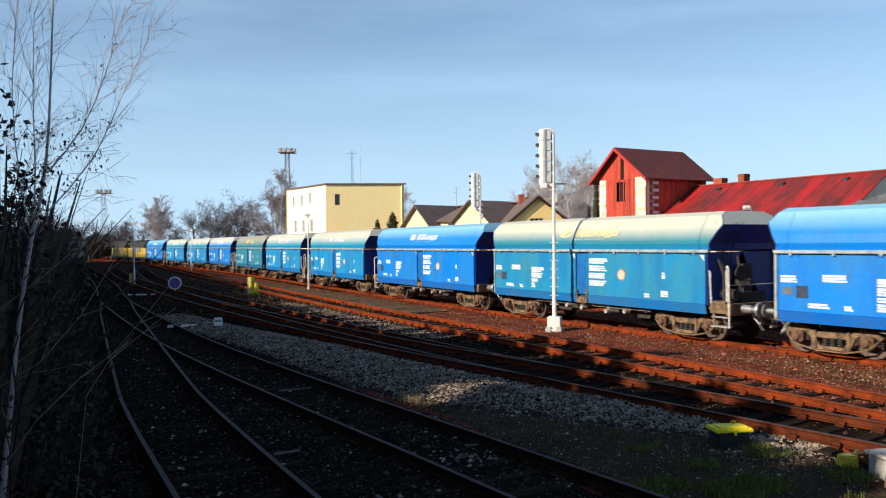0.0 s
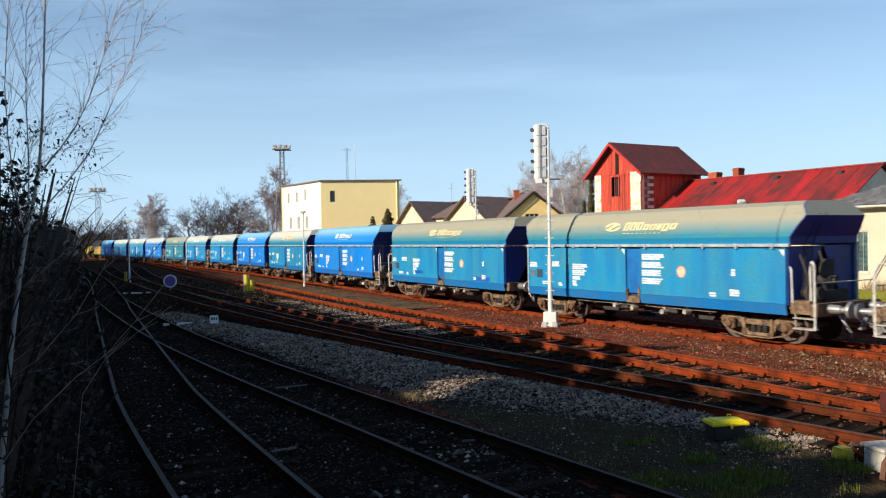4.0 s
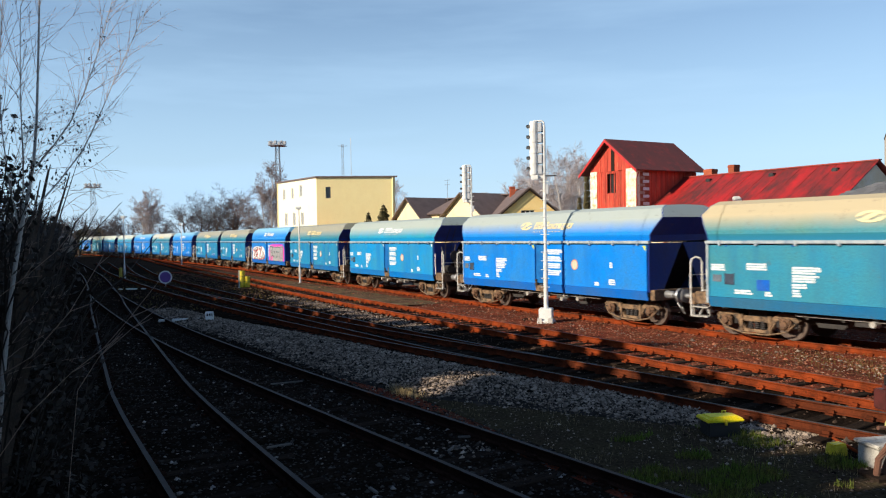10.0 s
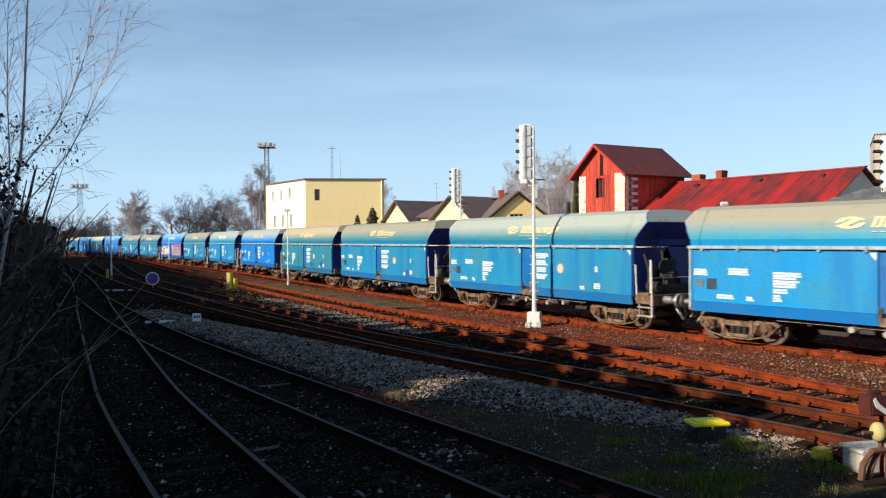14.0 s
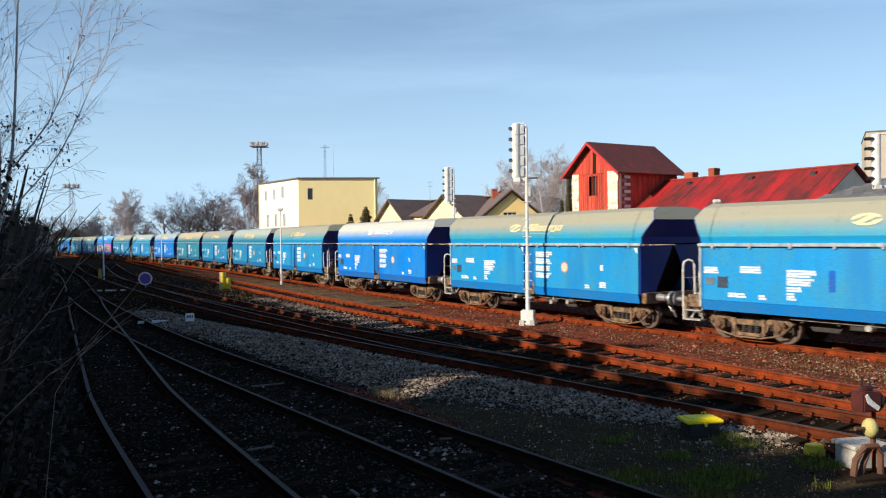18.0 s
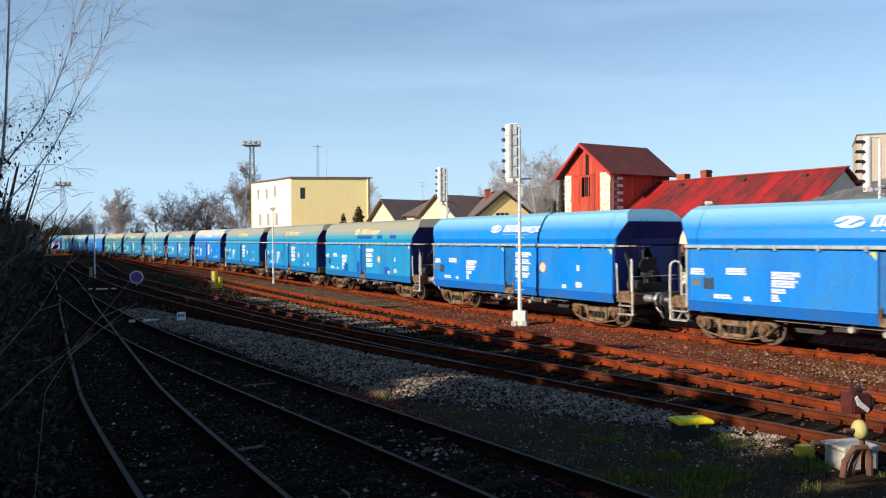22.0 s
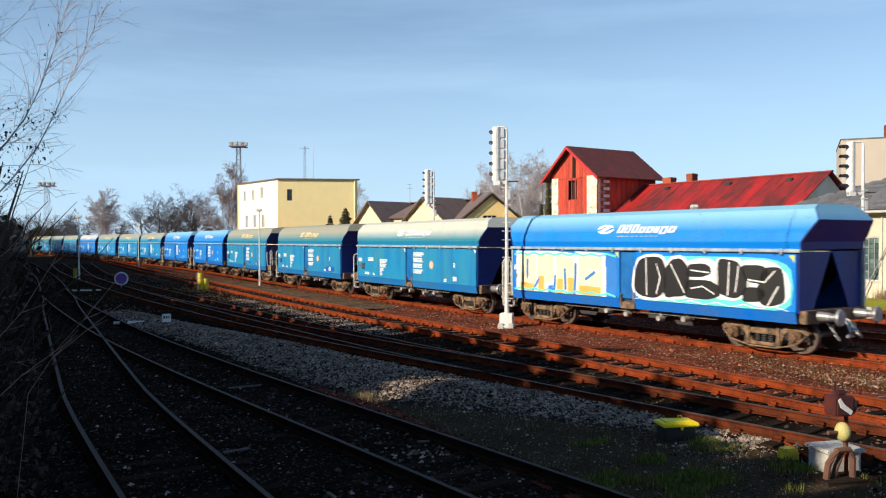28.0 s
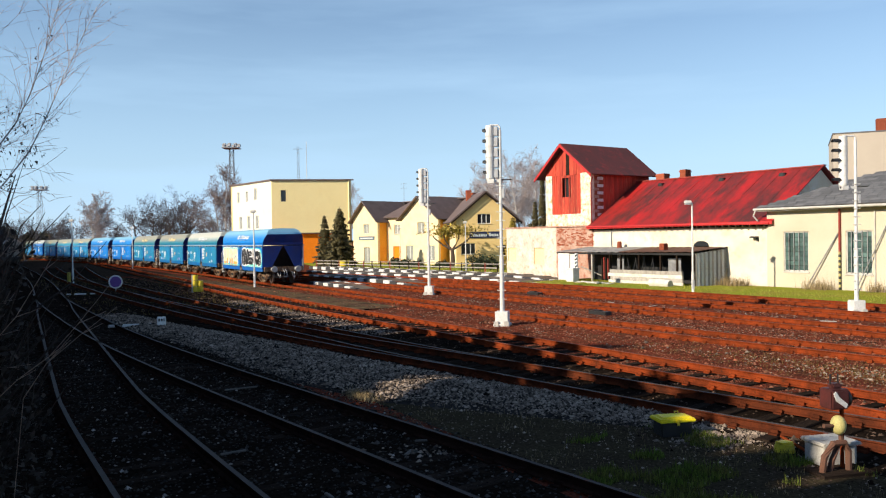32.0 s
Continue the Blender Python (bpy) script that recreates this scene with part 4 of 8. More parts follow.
M["concrete_dark"] = surface("greyed_steel", (0.42, 0.4, 0.37), (0.24, 0.22, 0.2), 5, 0.7, bump=0.2)
M["wheel_steel"] = surface("wheel_steel", (0.16, 0.12, 0.1), (0.1, 0.07, 0.06), 6, 0.55, 0.5, 0.1)

# from the last wagon forward: paint, tone of the hood's top, emblem, brake platform at the front or rear end
ROSTER = ["bright blue white f", "teal pale white f", "teal beige gold f", "teal beige gold r", "bright blue white f", "bright blue white r", "sky beige gold r", "sky beige gold f", "sky beige gold f", "bright pale white f",
          "sky beige gold r", "teal ash gold r", "teal beige gold r", "green sand gold f", "bright ash gold f", "sky ash white r", "teal beige gold r", "bright blue white f", "teal beige gold r", "teal beige gold f",
          "bright blue white r", "teal pale gold r", "bright blue white f", "sky pale white f", "sky pale white r", "green beige gold f", "bright pale white r", "sky pale white f", "sky pale white f", "bright blue white r"]
WAGONS = []
for k, row in enumerate(ROSTER):
    body, dust_sheen, logo, ends = row.split()
    extra = {0: ", graffiti", 17: ", pink graffiti"}.get(k, "")
    WAGONS.append(wagon(k, body, dust_sheen, logo, ends, extra))


def spray(w, name, mat, rows, y, sq=0.7):
    bm = bmesh.new()
    for i, r in enumerate(rows):
        blob(bm, *r[:4], y, r[4] if len(r) > 4 else 0.15, seed=i + len(name), sq=sq)
    part(name, bm, mat, w, "", pose(SHIFT[w.name], 0, 0))["kind"] = "stuff"


def stroke(bm, pts, w, y, taper=1.0, th=0.003):
    """A flat brush line through (x, z) points, square at its ends and corners."""
    for i, (p, q) in enumerate(zip(pts, pts[1:])):
        p, q = Vector((p[0], p[1])), Vector((q[0], q[1]))
        d = (q - p).normalized()
        n = Vector((-d.y, d.x)) * w / 2
        p, q = p - d * w * 0.45, q + d * w * 0.45
        yy = y + 0.0006 * (i % 2)
        cs = [(p + n), (p - n), (q - n * taper), (q + n * taper)]
        cs = [(c.x, min(CORN - 0.09, max(LOW + 0.3, c.y))) for c in cs]
        slab(bm, [(c[0], yy, c[1]) for c in cs], th)


def brush(w, name, mat, ways, width, y, taper=1.0, dx=0.0, dz=0.0):
    bm = bmesh.new()
    for i, way in enumerate(ways):
        stroke(bm, [(x + dx, z + dz) for x, z in way], width, y + 0.0002 * i, taper)
    part(name, bm, mat, w, "", pose(SHIFT[w.name], 0, 0))["kind"] = "stuff"


def glyph(shape, x, z, sx, sz):
    """Stroke shapes on a unit square, x running towards the tail."""
    forms = dict(P=[[(0, 0), (0, 1), (0.9, 1), (0.95, 0.5), (0.1, 0.42)]], S=[[(1, 0.95), (0.1, 1), (0.05, 0.55), (0.95, 0.45), (0.9, 0.0), (0, 0.05)]], E=[[(1, 1), (0.05, 0.95), (0, 0.0), (0.95, 0.05)], [(0.1, 0.5), (0.85, 0.52)]], R=[[(0, 0), (0.05, 1), (0.95, 0.95), (0.95, 0.5), (0.15, 0.45), (1.0, 0.0)]],
                 U=[[(0, 1), (0, 0.05), (0.9, 0.0), (1, 1)]], N=[[(0, 0), (0, 1), (0.95, 0.95), (1, 0)]], G=[[(1, 0.95), (0.05, 1), (0, 0), (1, 0.05), (1, 0.5), (0.55, 0.5)]], Z=[[(0, 1), (0.95, 0.95), (0.05, 0.08), (1, 0.0)]], K=[[(0, 0), (0, 1)], [(0.95, 1), (0.1, 0.5), (1, 0)]], Y=[[(0, 1), (0.5, 0.5), (1, 1)], [(0.5, 0.5), (0.4, 0)]])
    return [[(x - a * sx, z + b * sz) for a, b in way] for way in forms[shape]]


# the pieces of spray paint: patches, fills and outlines in flat layers
def graffiti_last(w):
    y = SIDE + 0.006
    spray(w, "spray_ground", "spray_azure", [(3.05, 1.84, 2.6, 0.76, 0.03)], y, 0.35)
    word = glyph("U", 5.2, 1.35, 0.55, 0.95) + glyph("P", 4.15, 1.3, 0.5, 1.0) + glyph("N", 3.15, 1.32, 0.55, 0.95) + glyph("G", 2.05, 1.32, 0.75, 0.98)
    brush(w, "spray_halo", "spray_snow", word, 0.74, y + 0.006)
    brush(w, "spray_fill", "spray_cream", word, 0.42, y + 0.012)
    brush(w, "spray_shade", "spray_amber", [[(5.2, 1.33), (4.7, 1.3)], [(4.15, 1.3), (4.15, 1.6)], [(3.15, 1.3), (3.15, 1.55)], [(2.6, 1.3), (2.6, 1.6)], [(2.05, 1.34), (1.3, 1.32)]], 0.3, y + 0.018)
    brush(w, "spray_line", "spray_azure", [[(4.92, 2.3), (4.92, 1.7)], [(4.6, 1.2), (4.3, 1.6)], [(3.45, 1.3), (3.4, 1.75)], [(2.9, 2.0), (2.86, 1.35)], [(1.85, 1.72), (1.45, 1.95)], [(2.4, 1.2), (2.35, 2.2)]], 0.1, y + 0.022)
    wave = lambda x0, x1, z, h, n: [[(x0 + (x1 - x0) * k / n, z + h * (k % 2)) for k in range(n + 1)]]
    brush(w, "spray_wave", "spray_mint", wave(5.65, 0.5, 2.5, 0.07, 14), 0.07, y + 0.02)
    brush(w, "spray_wave", "spray_mint", wave(5.65, 0.5, 1.2, 0.08, 14), 0.07, y + 0.024)
    spray(w, "spray_ground", "spray_mint", [(-3.05, 1.8, 2.62, 0.76, 0.03)], y, 0.4)
    spray(w, "spray_halo", "spray_snow", [(-0.95, 1.88, 0.73, 0.7, 0.08), (-1.95, 1.87, 0.56, 0.67, 0.15), (-2.8, 1.9, 0.66, 0.6), (-3.85, 1.94, 0.54, 0.66, 0.2), (-4.85, 1.86, 0.7, 0.66)], y + 0.006)
    spray(w, "spray_fill", "spray_jet", [(-0.95, 1.88, 0.64, 0.62, 0.08), (-1.95, 1.87, 0.46, 0.58, 0.15), (-2.75, 2.15, 0.42, 0.2), (-2.85, 1.6, 0.58, 0.3), (-3.85, 1.95, 0.44, 0.56, 0.2), (-4.6, 2.12, 0.4, 0.24), (-5.1, 1.78, 0.38, 0.55), (-4.55, 1.55, 0.35, 0.2)], y + 0.012)
    brush(w, "spray_line", "spray_snow", [[(-0.78, 2.45), (-0.82, 1.35)], [(-1.2, 2.3), (-1.35, 1.9), (-1.2, 1.4)], [(-1.75, 2.3), (-2.0, 1.9), (-2.25, 1.5)], [(-2.5, 2.15), (-3.1, 2.1)], [(-2.5, 1.62), (-2.9, 1.7), (-3.3, 1.5)], [(-3.8, 2.4), (-3.75, 1.5)], [(-4.1, 2.3), (-4.0, 1.6)], [(-4.4, 1.95), (-4.9, 1.9), (-5.2, 2.2)], [(-5.0, 1.3), (-5.3, 1.8)]], 0.035, y + 0.018)
    brush(w, "spray_wave", "spray_snow", wave(-0.3, -5.6, 1.17, 0.1, 12), 0.03, y + 0.02)


def graffiti_pink(w):
    y = SIDE + 0.006
    spray(w, "spray_ground", "spray_snow", [(3.25, 1.72, 2.35, 0.62, 0.1)], y, 0.6)
    wild = glyph("Z", 5.1, 1.3, 0.75, 0.8) + glyph("E", 4.15, 1.25, 0.6, 0.9) + glyph("Z", 3.0, 1.3, 0.85, 0.95) + [[(2.0, 1.45), (1.2, 1.5)], [(1.6, 1.8), (1.2, 1.5), (1.6, 1.25)]]
    brush(w, "spray_shade", "spray_red", wild, 0.34, y + 0.006, dx=-0.07, dz=-0.05)
    brush(w, "spray_outline", "spray_jet", wild, 0.25, y + 0.011)
    brush(w, "spray_fill", "spray_silver", wild, 0.17, y + 0.016)
    brush(w, "spray_line", "spray_snow", wild, 0.05, y + 0.021, dx=0.03, dz=0.04)
    spray(w, "spray_haze", "spray_haze", [(-3.2, 1.76, 2.62, 0.82, 0.04)], y - 0.003, 0.45)
    spray(w, "spray_ground", "spray_pink", [(-3.2, 1.76, 2.42, 0.74, 0.04)], y + 0.002, 0.4)
    word = glyph("P", -1.3, 1.3, 0.55, 0.88) + glyph("S", -2.15, 1.3, 0.55, 0.85) + glyph("E", -3.0, 1.28, 0.5, 0.86) + glyph("R", -3.75, 1.26, 0.5, 0.9) + glyph("U", -4.6, 1.24, 0.55, 0.95)
    brush(w, "spray_shade", "spray_mint", word, 0.36, y + 0.006, dx=0.07, dz=0.03)
    brush(w, "spray_outline", "spray_jet", word, 0.38, y + 0.011, dx=-0.02)
    brush(w, "spray_fill", "spray_silver", word, 0.27, y + 0.016)


for k, rows in ((6, ((-1.1, 0.9, 3.0, 3.18), (-2.4, -1.8, 3.0, 3.18), (-4.1, -3.4, 3.0, 3.18), (2.2, 2.7, 1.16, 1.6), (0.5, 0.9, 1.16, 1.75), (-3.4, -2.8, 1.2, 1.55))), (7, ((1.8, 1.97, 1.55, 2.1),)), (12, ((-3.9, -3.5, 1.2, 1.5),)), (2, ((-4.8, -3.4, 1.25, 1.5), (4.2, 4.9, 1.2, 1.45))), (3, ((-4.2, -3.2, 1.25, 1.5), (-1.7, -1.2, 1.25, 1.45))), (13, ((-3.9, -3.4, 1.3, 1.6), (-1.8, -1.3, 1.3, 1.55), (3.8, 4.2, 1.4, 1.7))), (19, ((-4.6, -3.2, 1.2, 1.38), (2.0, 2.9, 1.35, 1.5)))):
    for x0, x1, z0, z1 in rows:
        y = SIDE if z0 < CORN else 1.49
        part("paint_patch", boxes((x0, x1, y - 0.01, y + 0.006, z0, z1)), "panel_deep", WAGONS[k], "fresh dark blue touch-up patch", pose(SHIFT[WAGONS[k].name], 0, 0))
graffiti_last(WAGONS[0])
graffiti_pink(WAGONS[17])


M["loco_dark"] = surface("sooty_dark_enamel", (0.035, 0.034, 0.034), (0.02, 0.019, 0.019), 2, 0.6)
M["yellow_loco"] = surface("worn_yellow_enamel", (0.5, 0.34, 0.03), (0.36, 0.25, 0.04), 1.5, 0.6, spot=(0.12, 0.09, 0.06), amount=0.42)


def loco(label):
    """A six-axle diesel engine with a long hood, dark above and yellow below."""
    w = thing("diesel_locomotive", Matrix(), label, "locomotive", "engines of the train")
    part("body", boxes((-7.6, 7.6, -1.35, 1.35, 1.1, 2.75), bevel=0.06), "yellow_loco", w)
    part("upper_body", boxes((-7.5, 7.5, -1.3, 1.3, 2.75, 3.7), bevel=0.1), "loco_dark", w)
    part("roof", boxes((-7.2, 7.2, -1.1, 1.1, 3.7, 4.05), bevel=0.15), "black", w)
    for x in (-6.6, 6.6):
        part("cab_window", boxes((x - 0.6, x + 0.6, -1.37, 1.37, 2.7, 3.35)), "glass", w)
    for x in (-3, -1, 1, 3):
        part("louvre", boxes((x - 0.7, x + 0.7, -1.375, 1.375, 2.0, 2.8)), "mark_grey", w)
    part("frame", boxes((-7.8, 7.8, -1.3, 1.3, 0.85, 1.1)), "black", w)
    for cx in (-4.6, 4.6):
        bg = part("bogie", boxes((-2, 2, -1.15, 1.15, 0.35, 0.8), bevel=0.05), "dark_steel", w, "", pose(cx, 0, 0))
        for x in (-1.6, 0, 1.6):
            part("wheelset", cached("wheelset", wheelset, "wheel_steel"), None, bg, "", pose(x, 0, 0.46))
    return w


LOCOS = [loco("yellow and dark grey diesel locomotive drawing the train"), loco("leading yellow and dark grey diesel locomotive")]
KNOTS = ((0, -292.05), (1, -282.53), (2, -272.51), (3, -262.89), (6, -232.76), (7, -222.49), (8, -212.49), (9, -202.08), (10, -191.60), (11, -181.22), (12, -171.05), (13, -160.60), (14, -150.12), (17, -118.59), (18, -108.18), (19, -97.72), (20, -87.31), (21, -76.77), (22, -66.06), (23, -55.53), (24, -45.02), (25, -34.37), (28, -2.48), (30, 18.50), (32, 39.60))


def tail(t):
    """How far the train's tail has come along its line, in metres, at t seconds."""
    xs, ys = [k[0] for k in KNOTS], [k[1] for k in KNOTS]
    sl = [(ys[i + 1] - ys[i]) / (xs[i + 1] - xs[i]) for i in range(len(xs) - 1)]
    tg = [sl[0]] + [(a + b) / 2 for a, b in zip(sl, sl[1:])] + [sl[-1]]
    i = max(0, min(len(sl) - 1, sum(1 for x in xs if x <= t) - 1))
    h = xs[i + 1] - xs[i]
    q = (t - xs[i]) / h
    return (2 * q ** 3 - 3 * q * q + 1) * ys[i] + (q ** 3 - 2 * q * q + q) * h * tg[i] + (-2 * q ** 3 + 3 * q * q) * ys[i + 1] + (q ** 3 - q * q) * h * tg[i + 1]


def seated(s, reach):
    """The pose of a vehicle whose bogies stand at equal reach before and behind s."""
    a, b = on_line(s - reach), on_line(s + reach)
    return Matrix.Translation((a + b) / 2) @ Matrix.Rotation(math.atan2(b.y - a.y, b.x - a.x), 4, "Z")


def motions():
    for k, w in enumerate(WAGONS):
        walk(w, [(t, seated(tail(t) + HALF + k * PITCH, 4.55)) for t in range(33)])
    for k, w in enumerate(LOCOS):
        walk(w, [(t, seated(tail(t) + HALF + 29 * PITCH + 15.3 + k * 16.6, 4.6)) for t in range(33)])
    # the wheels roll on their treads, a sixteenth of a second from row to row
    spins = [(q / 16, (tail(q / 16) - tail(0)) / 0.46) for q in range(513)]
    for ob, x in WHEELS:
        walk(ob, [(t, pose(x, 0, 0.46) @ Matrix.Rotation(a, 4, "Y")) for t, a in spins])
# ---------------------------------------------------------------- buildings
def frame_at(x, y, dx, dy, z=GZ):
    """A local frame on the ground: x along (dx, dy), y away to its left, z up."""
    d = Vector((dx, dy, 0)).normalized()
    n = Vector((-d.y, d.x, 0))
    return Matrix(((d.x, n.x, 0, x), (d.y, n.y, 0, y), (0, 0, 1, z), (0, 0, 0, 1)))


def pierced(bm, x0, x1, z0, z1, y0, y1, holes):
    """A wall with real openings: x0..x1 long, y0..y1 thick; holes are (x0, x1, z0, z1)."""
    xs = sorted({x0, x1, *[h[0] for h in holes], *[h[1] for h in holes]})
    for a, b in zip(xs, xs[1:]):
        cuts = sorted((h[2], h[3]) for h in holes if h[0] <= a + 1e-6 and h[1] >= b - 1e-6)
        z = z0
        for c, d in cuts + [(z1, z1)]:
            if c > z + 1e-6:
                box(bm, a, b, y0, y1, z, c)
            z = max(z, d)
    bmesh.ops.remove_doubles(bm, verts=bm.verts, dist=1e-5)
    return bm


def window(parent, x0, x1, z0, z1, y, nx=2, nz=1, frame_mat="white_paint", pane_mat="glass", name="window"):
    """A casement set in its opening: frame bars, panes and a sill."""
    bm, t = bmesh.new(), 0.1
    for a in [x0 + (x1 - x0) * k / nx for k in range(nx + 1)]:
        box(bm, max(x0, a - t / 2), min(x1, a + t / 2), y, y + 0.05, z0, z1)
    for c in [z0 + (z1 - z0) * k / nz for k in range(nz + 1)]:
        box(bm, x0, x1, y + 0.002, y + 0.052, max(z0, c - t / 2), min(z1, c + t / 2))
    w = part(name, bm, frame_mat, parent)
    part("pane", boxes((x0, x1, y + 0.02, y + 0.03, z0, z1)), pane_mat, w)
    part("sill", boxes((x0 - 0.05, x1 + 0.05, y - 0.2, y + 0.01, z0 - 0.06, z0 - 0.01)), "concrete", w)
    return w


def gable_fill(bm, x0, x1, ze, xa, za, y0, y1):
    prism(bm, [(x0, ze), (x1, ze), (xa, za)], y0, y1)
    return bm


M["pale_slate"] = surface("pale_corrugated_sheet", (0.36, 0.35, 0.34), (0.22, 0.21, 0.2), 1.5, 0.85, bump=0.3, fine=30, rand=0.15)
# the goods shed, its tower, the low annexe and the plain cream office, along one line
GW = frame_at(12.8, 59.1, 11.5, -18.2)
shed = thing("goods_warehouse", GW, "cream rendered goods warehouse under a red tin roof", "warehouse")
bm = pierced(bmesh.new(), 0.0, 14.7, 0, 4.05, 0, 0.4, [(9.2, 10.4, 1.0, 2.5)])
box(bm, 0, 14.7, 9.8, 10.2, 0, 4.05)
prism(bm, [(14.3, 0), (14.7, 0), (14.7, 4.05), (14.3, 4.05)], 0.4, 9.8)
part("wall", bm, "wall_cream", shed)
bm = bmesh.new()
A = [bm.verts.new(p) for p in ((14.55, 0.2, 4.05), (14.55, 9.9, 4.05), (14.55, 5.05, 7.3))]
B = [bm.verts.new(p) for p in ((14.9, 0.2, 4.05), (14.9, 9.9, 4.05), (14.9, 5.05, 7.3))]
bm.faces.new(A), bm.faces.new(B[::-1])
for k in range(3):
    bm.faces.new((A[k], B[k], B[(k + 1) % 3], A[(k + 1) % 3]))
bmesh.ops.recalc_face_normals(bm, faces=bm.faces)
part("gable", bm, "wall_cream", shed)
bm = bmesh.new()
slab(bm, [(-0.2, -0.45, 3.92), (15.2, -0.45, 3.92), (15.2, 5.05, 7.42), (-0.2, 5.05, 7.42)], 0.06)
slab(bm, [(-0.2, 5.05, 7.42), (15.2, 5.05, 7.42), (15.2, 10.6, 3.92), (-0.2, 10.6, 3.92)], 0.06)
part("roof", bm, "red_roof", shed)
for i in range(13):
    x = -0.1 + i * 1.26
    bm = bmesh.new()
    slab(bm, [(x, -0.44, 3.98), (x + 0.03, -0.44, 3.98), (x + 0.03, 5.0, 7.47), (x, 5.0, 7.47)], 0.014)
    part("roof_seam", bm, "red_roof", shed)
part("ridge_cap", boxes((-0.2, 15.25, 4.9, 5.2, 7.44, 7.52)), "red_plain", shed)
part("fascia", boxes((-0.2, 15.2, -0.5, -0.45, 3.8, 3.99)), "red_bright", shed)
for k in range(31):
    part("rafter_tail", boxes((0.0 + k * 0.49, 0.1 + k * 0.49, -0.44, -0.02, 3.68, 3.8)), "sleeper", shed)
part("soffit_beam", boxes((0, 14.6, -0.4, -0.02, 3.81, 3.86)), "black", shed)
for x in (2.6, 8.0, 12.6):
    part("roof_vent", boxes((x, x + 0.42, 4.15, 4.55, 6.85, 7.16), bevel=0.05), "black", shed)
for x, hw, top in ((1.6, 0.4, 8.0), (3.75, 0.27, 8.15)):
    part("chimney", boxes((x - hw, x + hw, 5.6, 6.25, 6.2, top), (x - hw - 0.03, x + hw + 0.03, 5.57, 6.28, top - 0.2, top - 0.08), bevel=0.015), "brick", shed, "brick chimney stack")
bm = bmesh.new()
for k in range(9):
    a, b = math.pi * k / 9, math.pi * (k + 1) / 9
    prism(bm, [(9.8 + 0.6 * math.cos(a), 2.5 + 0.35 * math.sin(a)), (9.8 + 0.6 * math.cos(b), 2.5 + 0.35 * math.sin(b)), (9.8, 2.5)], -0.015, -0.005)
win = window(shed, 9.2, 10.4, 1.0, 2.5, 0.15, 3, 4, "wood_grey")
part("fanlight", bm, "glass", win)
part("wall_lamp", boxes((13.6, 14.0, -0.35, 0.0, 3.0, 3.1), (13.9, 14.0, -0.1, 0.0, 2.8, 3.1)), "black", shed)
part("wall_pipe", tube(bmesh.new(), [(1.9, -0.06, 0), (1.9, -0.06, 3.7)], 0.04, sides=6), "steel", shed)
bm = bmesh.new()
tube(bm, [(15.0, -0.52, 3.85), (-0.2, -0.52, 3.95)], 0.07, sides=8)
part("gutter", bm, "red_bright", shed)

tower = thing("hoist_tower", GW, "red boarded tower with whitewashed brick corners beside the warehouse", "tower")
bm = pierced(bmesh.new(), -5.3, -0.2, 4.0, 8.1, 0.0, 0.35, [(-4.55, -1.3, 5.0, 8.1)])
part("front_wall", bm, "wall_flaked", tower, "whitewashed wall flaking to brick")
bm = bmesh.new()
box(bm, -0.55, -0.2, 0.35, 1.3, 3.9, 8.1)
part("corner_pier", bm, "brick", tower)
for k in range(15):
    part("quoin", boxes((-0.21, -0.17 + 0.012 * (k % 2), 0.36 + 0.3 * (k % 2), 0.85 + 0.42 * (k % 2), 3.95 + k * 0.275, 4.17 + k * 0.275), bevel=0.008), "white_paint" if k % 2 else "wall_brickish", tower)
part("side_wall", boxes((-0.6, -0.3, 1.3, 6.2, 3.9, 8.1), (-5.3, -5.0, 0.35, 6.2, 3.9, 8.1), (-5.3, -0.3, 6.2, 6.5, 3.9, 8.1)), "red_wood", tower)
for k in range(20):
    y = 1.35 + k * 0.245
    part("board", boxes((-0.3, -0.255 + 0.02 * (k % 2), y, y + 0.235, 3.95, 8.05)), "red_wood", tower)
bw = 0.232
for k in range(14):
    x = -4.55 + k * bw
    lo, hi = 5.0, 8.1
    if -3.5 < x + bw / 2 < -2.55:
        part("board", boxes((x, x + bw - 0.015, 0.06, 0.11, lo, 6.35)), "red_wood", tower)
        part("board", boxes((x, x + bw - 0.015, 0.06, 0.11, 7.85, hi)), "red_wood", tower)
    else:
        part("board", boxes((x, x + bw - 0.015, 0.06 + 0.012 * (k % 3), 0.11 + 0.012 * (k % 3), lo - 0.06 * (k % 4), hi)), "red_wood", tower)
part("window_opening", boxes((-3.45, -2.6, 0.3, 0.34, 6.3, 7.9)), "green_black", tower)
part("window_frame", boxes((-3.48, -3.4, 0.04, 0.14, 6.3, 7.9), (-2.65, -2.57, 0.04, 0.14, 6.3, 7.9), (-3.06, -3.02, 0.05, 0.13, 6.3, 7.9)), "red_wood", tower)
def under_eaves(x):
    """Height of the tower roof's underside."""
    return 7.72 + 2.6 * (1 - abs(x + 3.05) / (3.05 if x < -3.05 else 3.4))


for k in range(13):
    x = -5.3 + k * 0.395
    x2 = min(x + 0.38, -0.2)
    tops = [(x2, under_eaves(x2)), (x, under_eaves(x))]
    if x < -3.05 < x2:
        tops.insert(1, (-3.05, under_eaves(-3.05)))
    part("gable_board", prism(bmesh.new(), [(x, 8.03), (x2, 8.03)] + tops, 0.02 + 0.01 * (k % 2), 0.06 + 0.01 * (k % 2)), "sleeper" if k == 6 else "red_wood", tower)
bm = bmesh.new()
ax, az = -3.05, 10.45
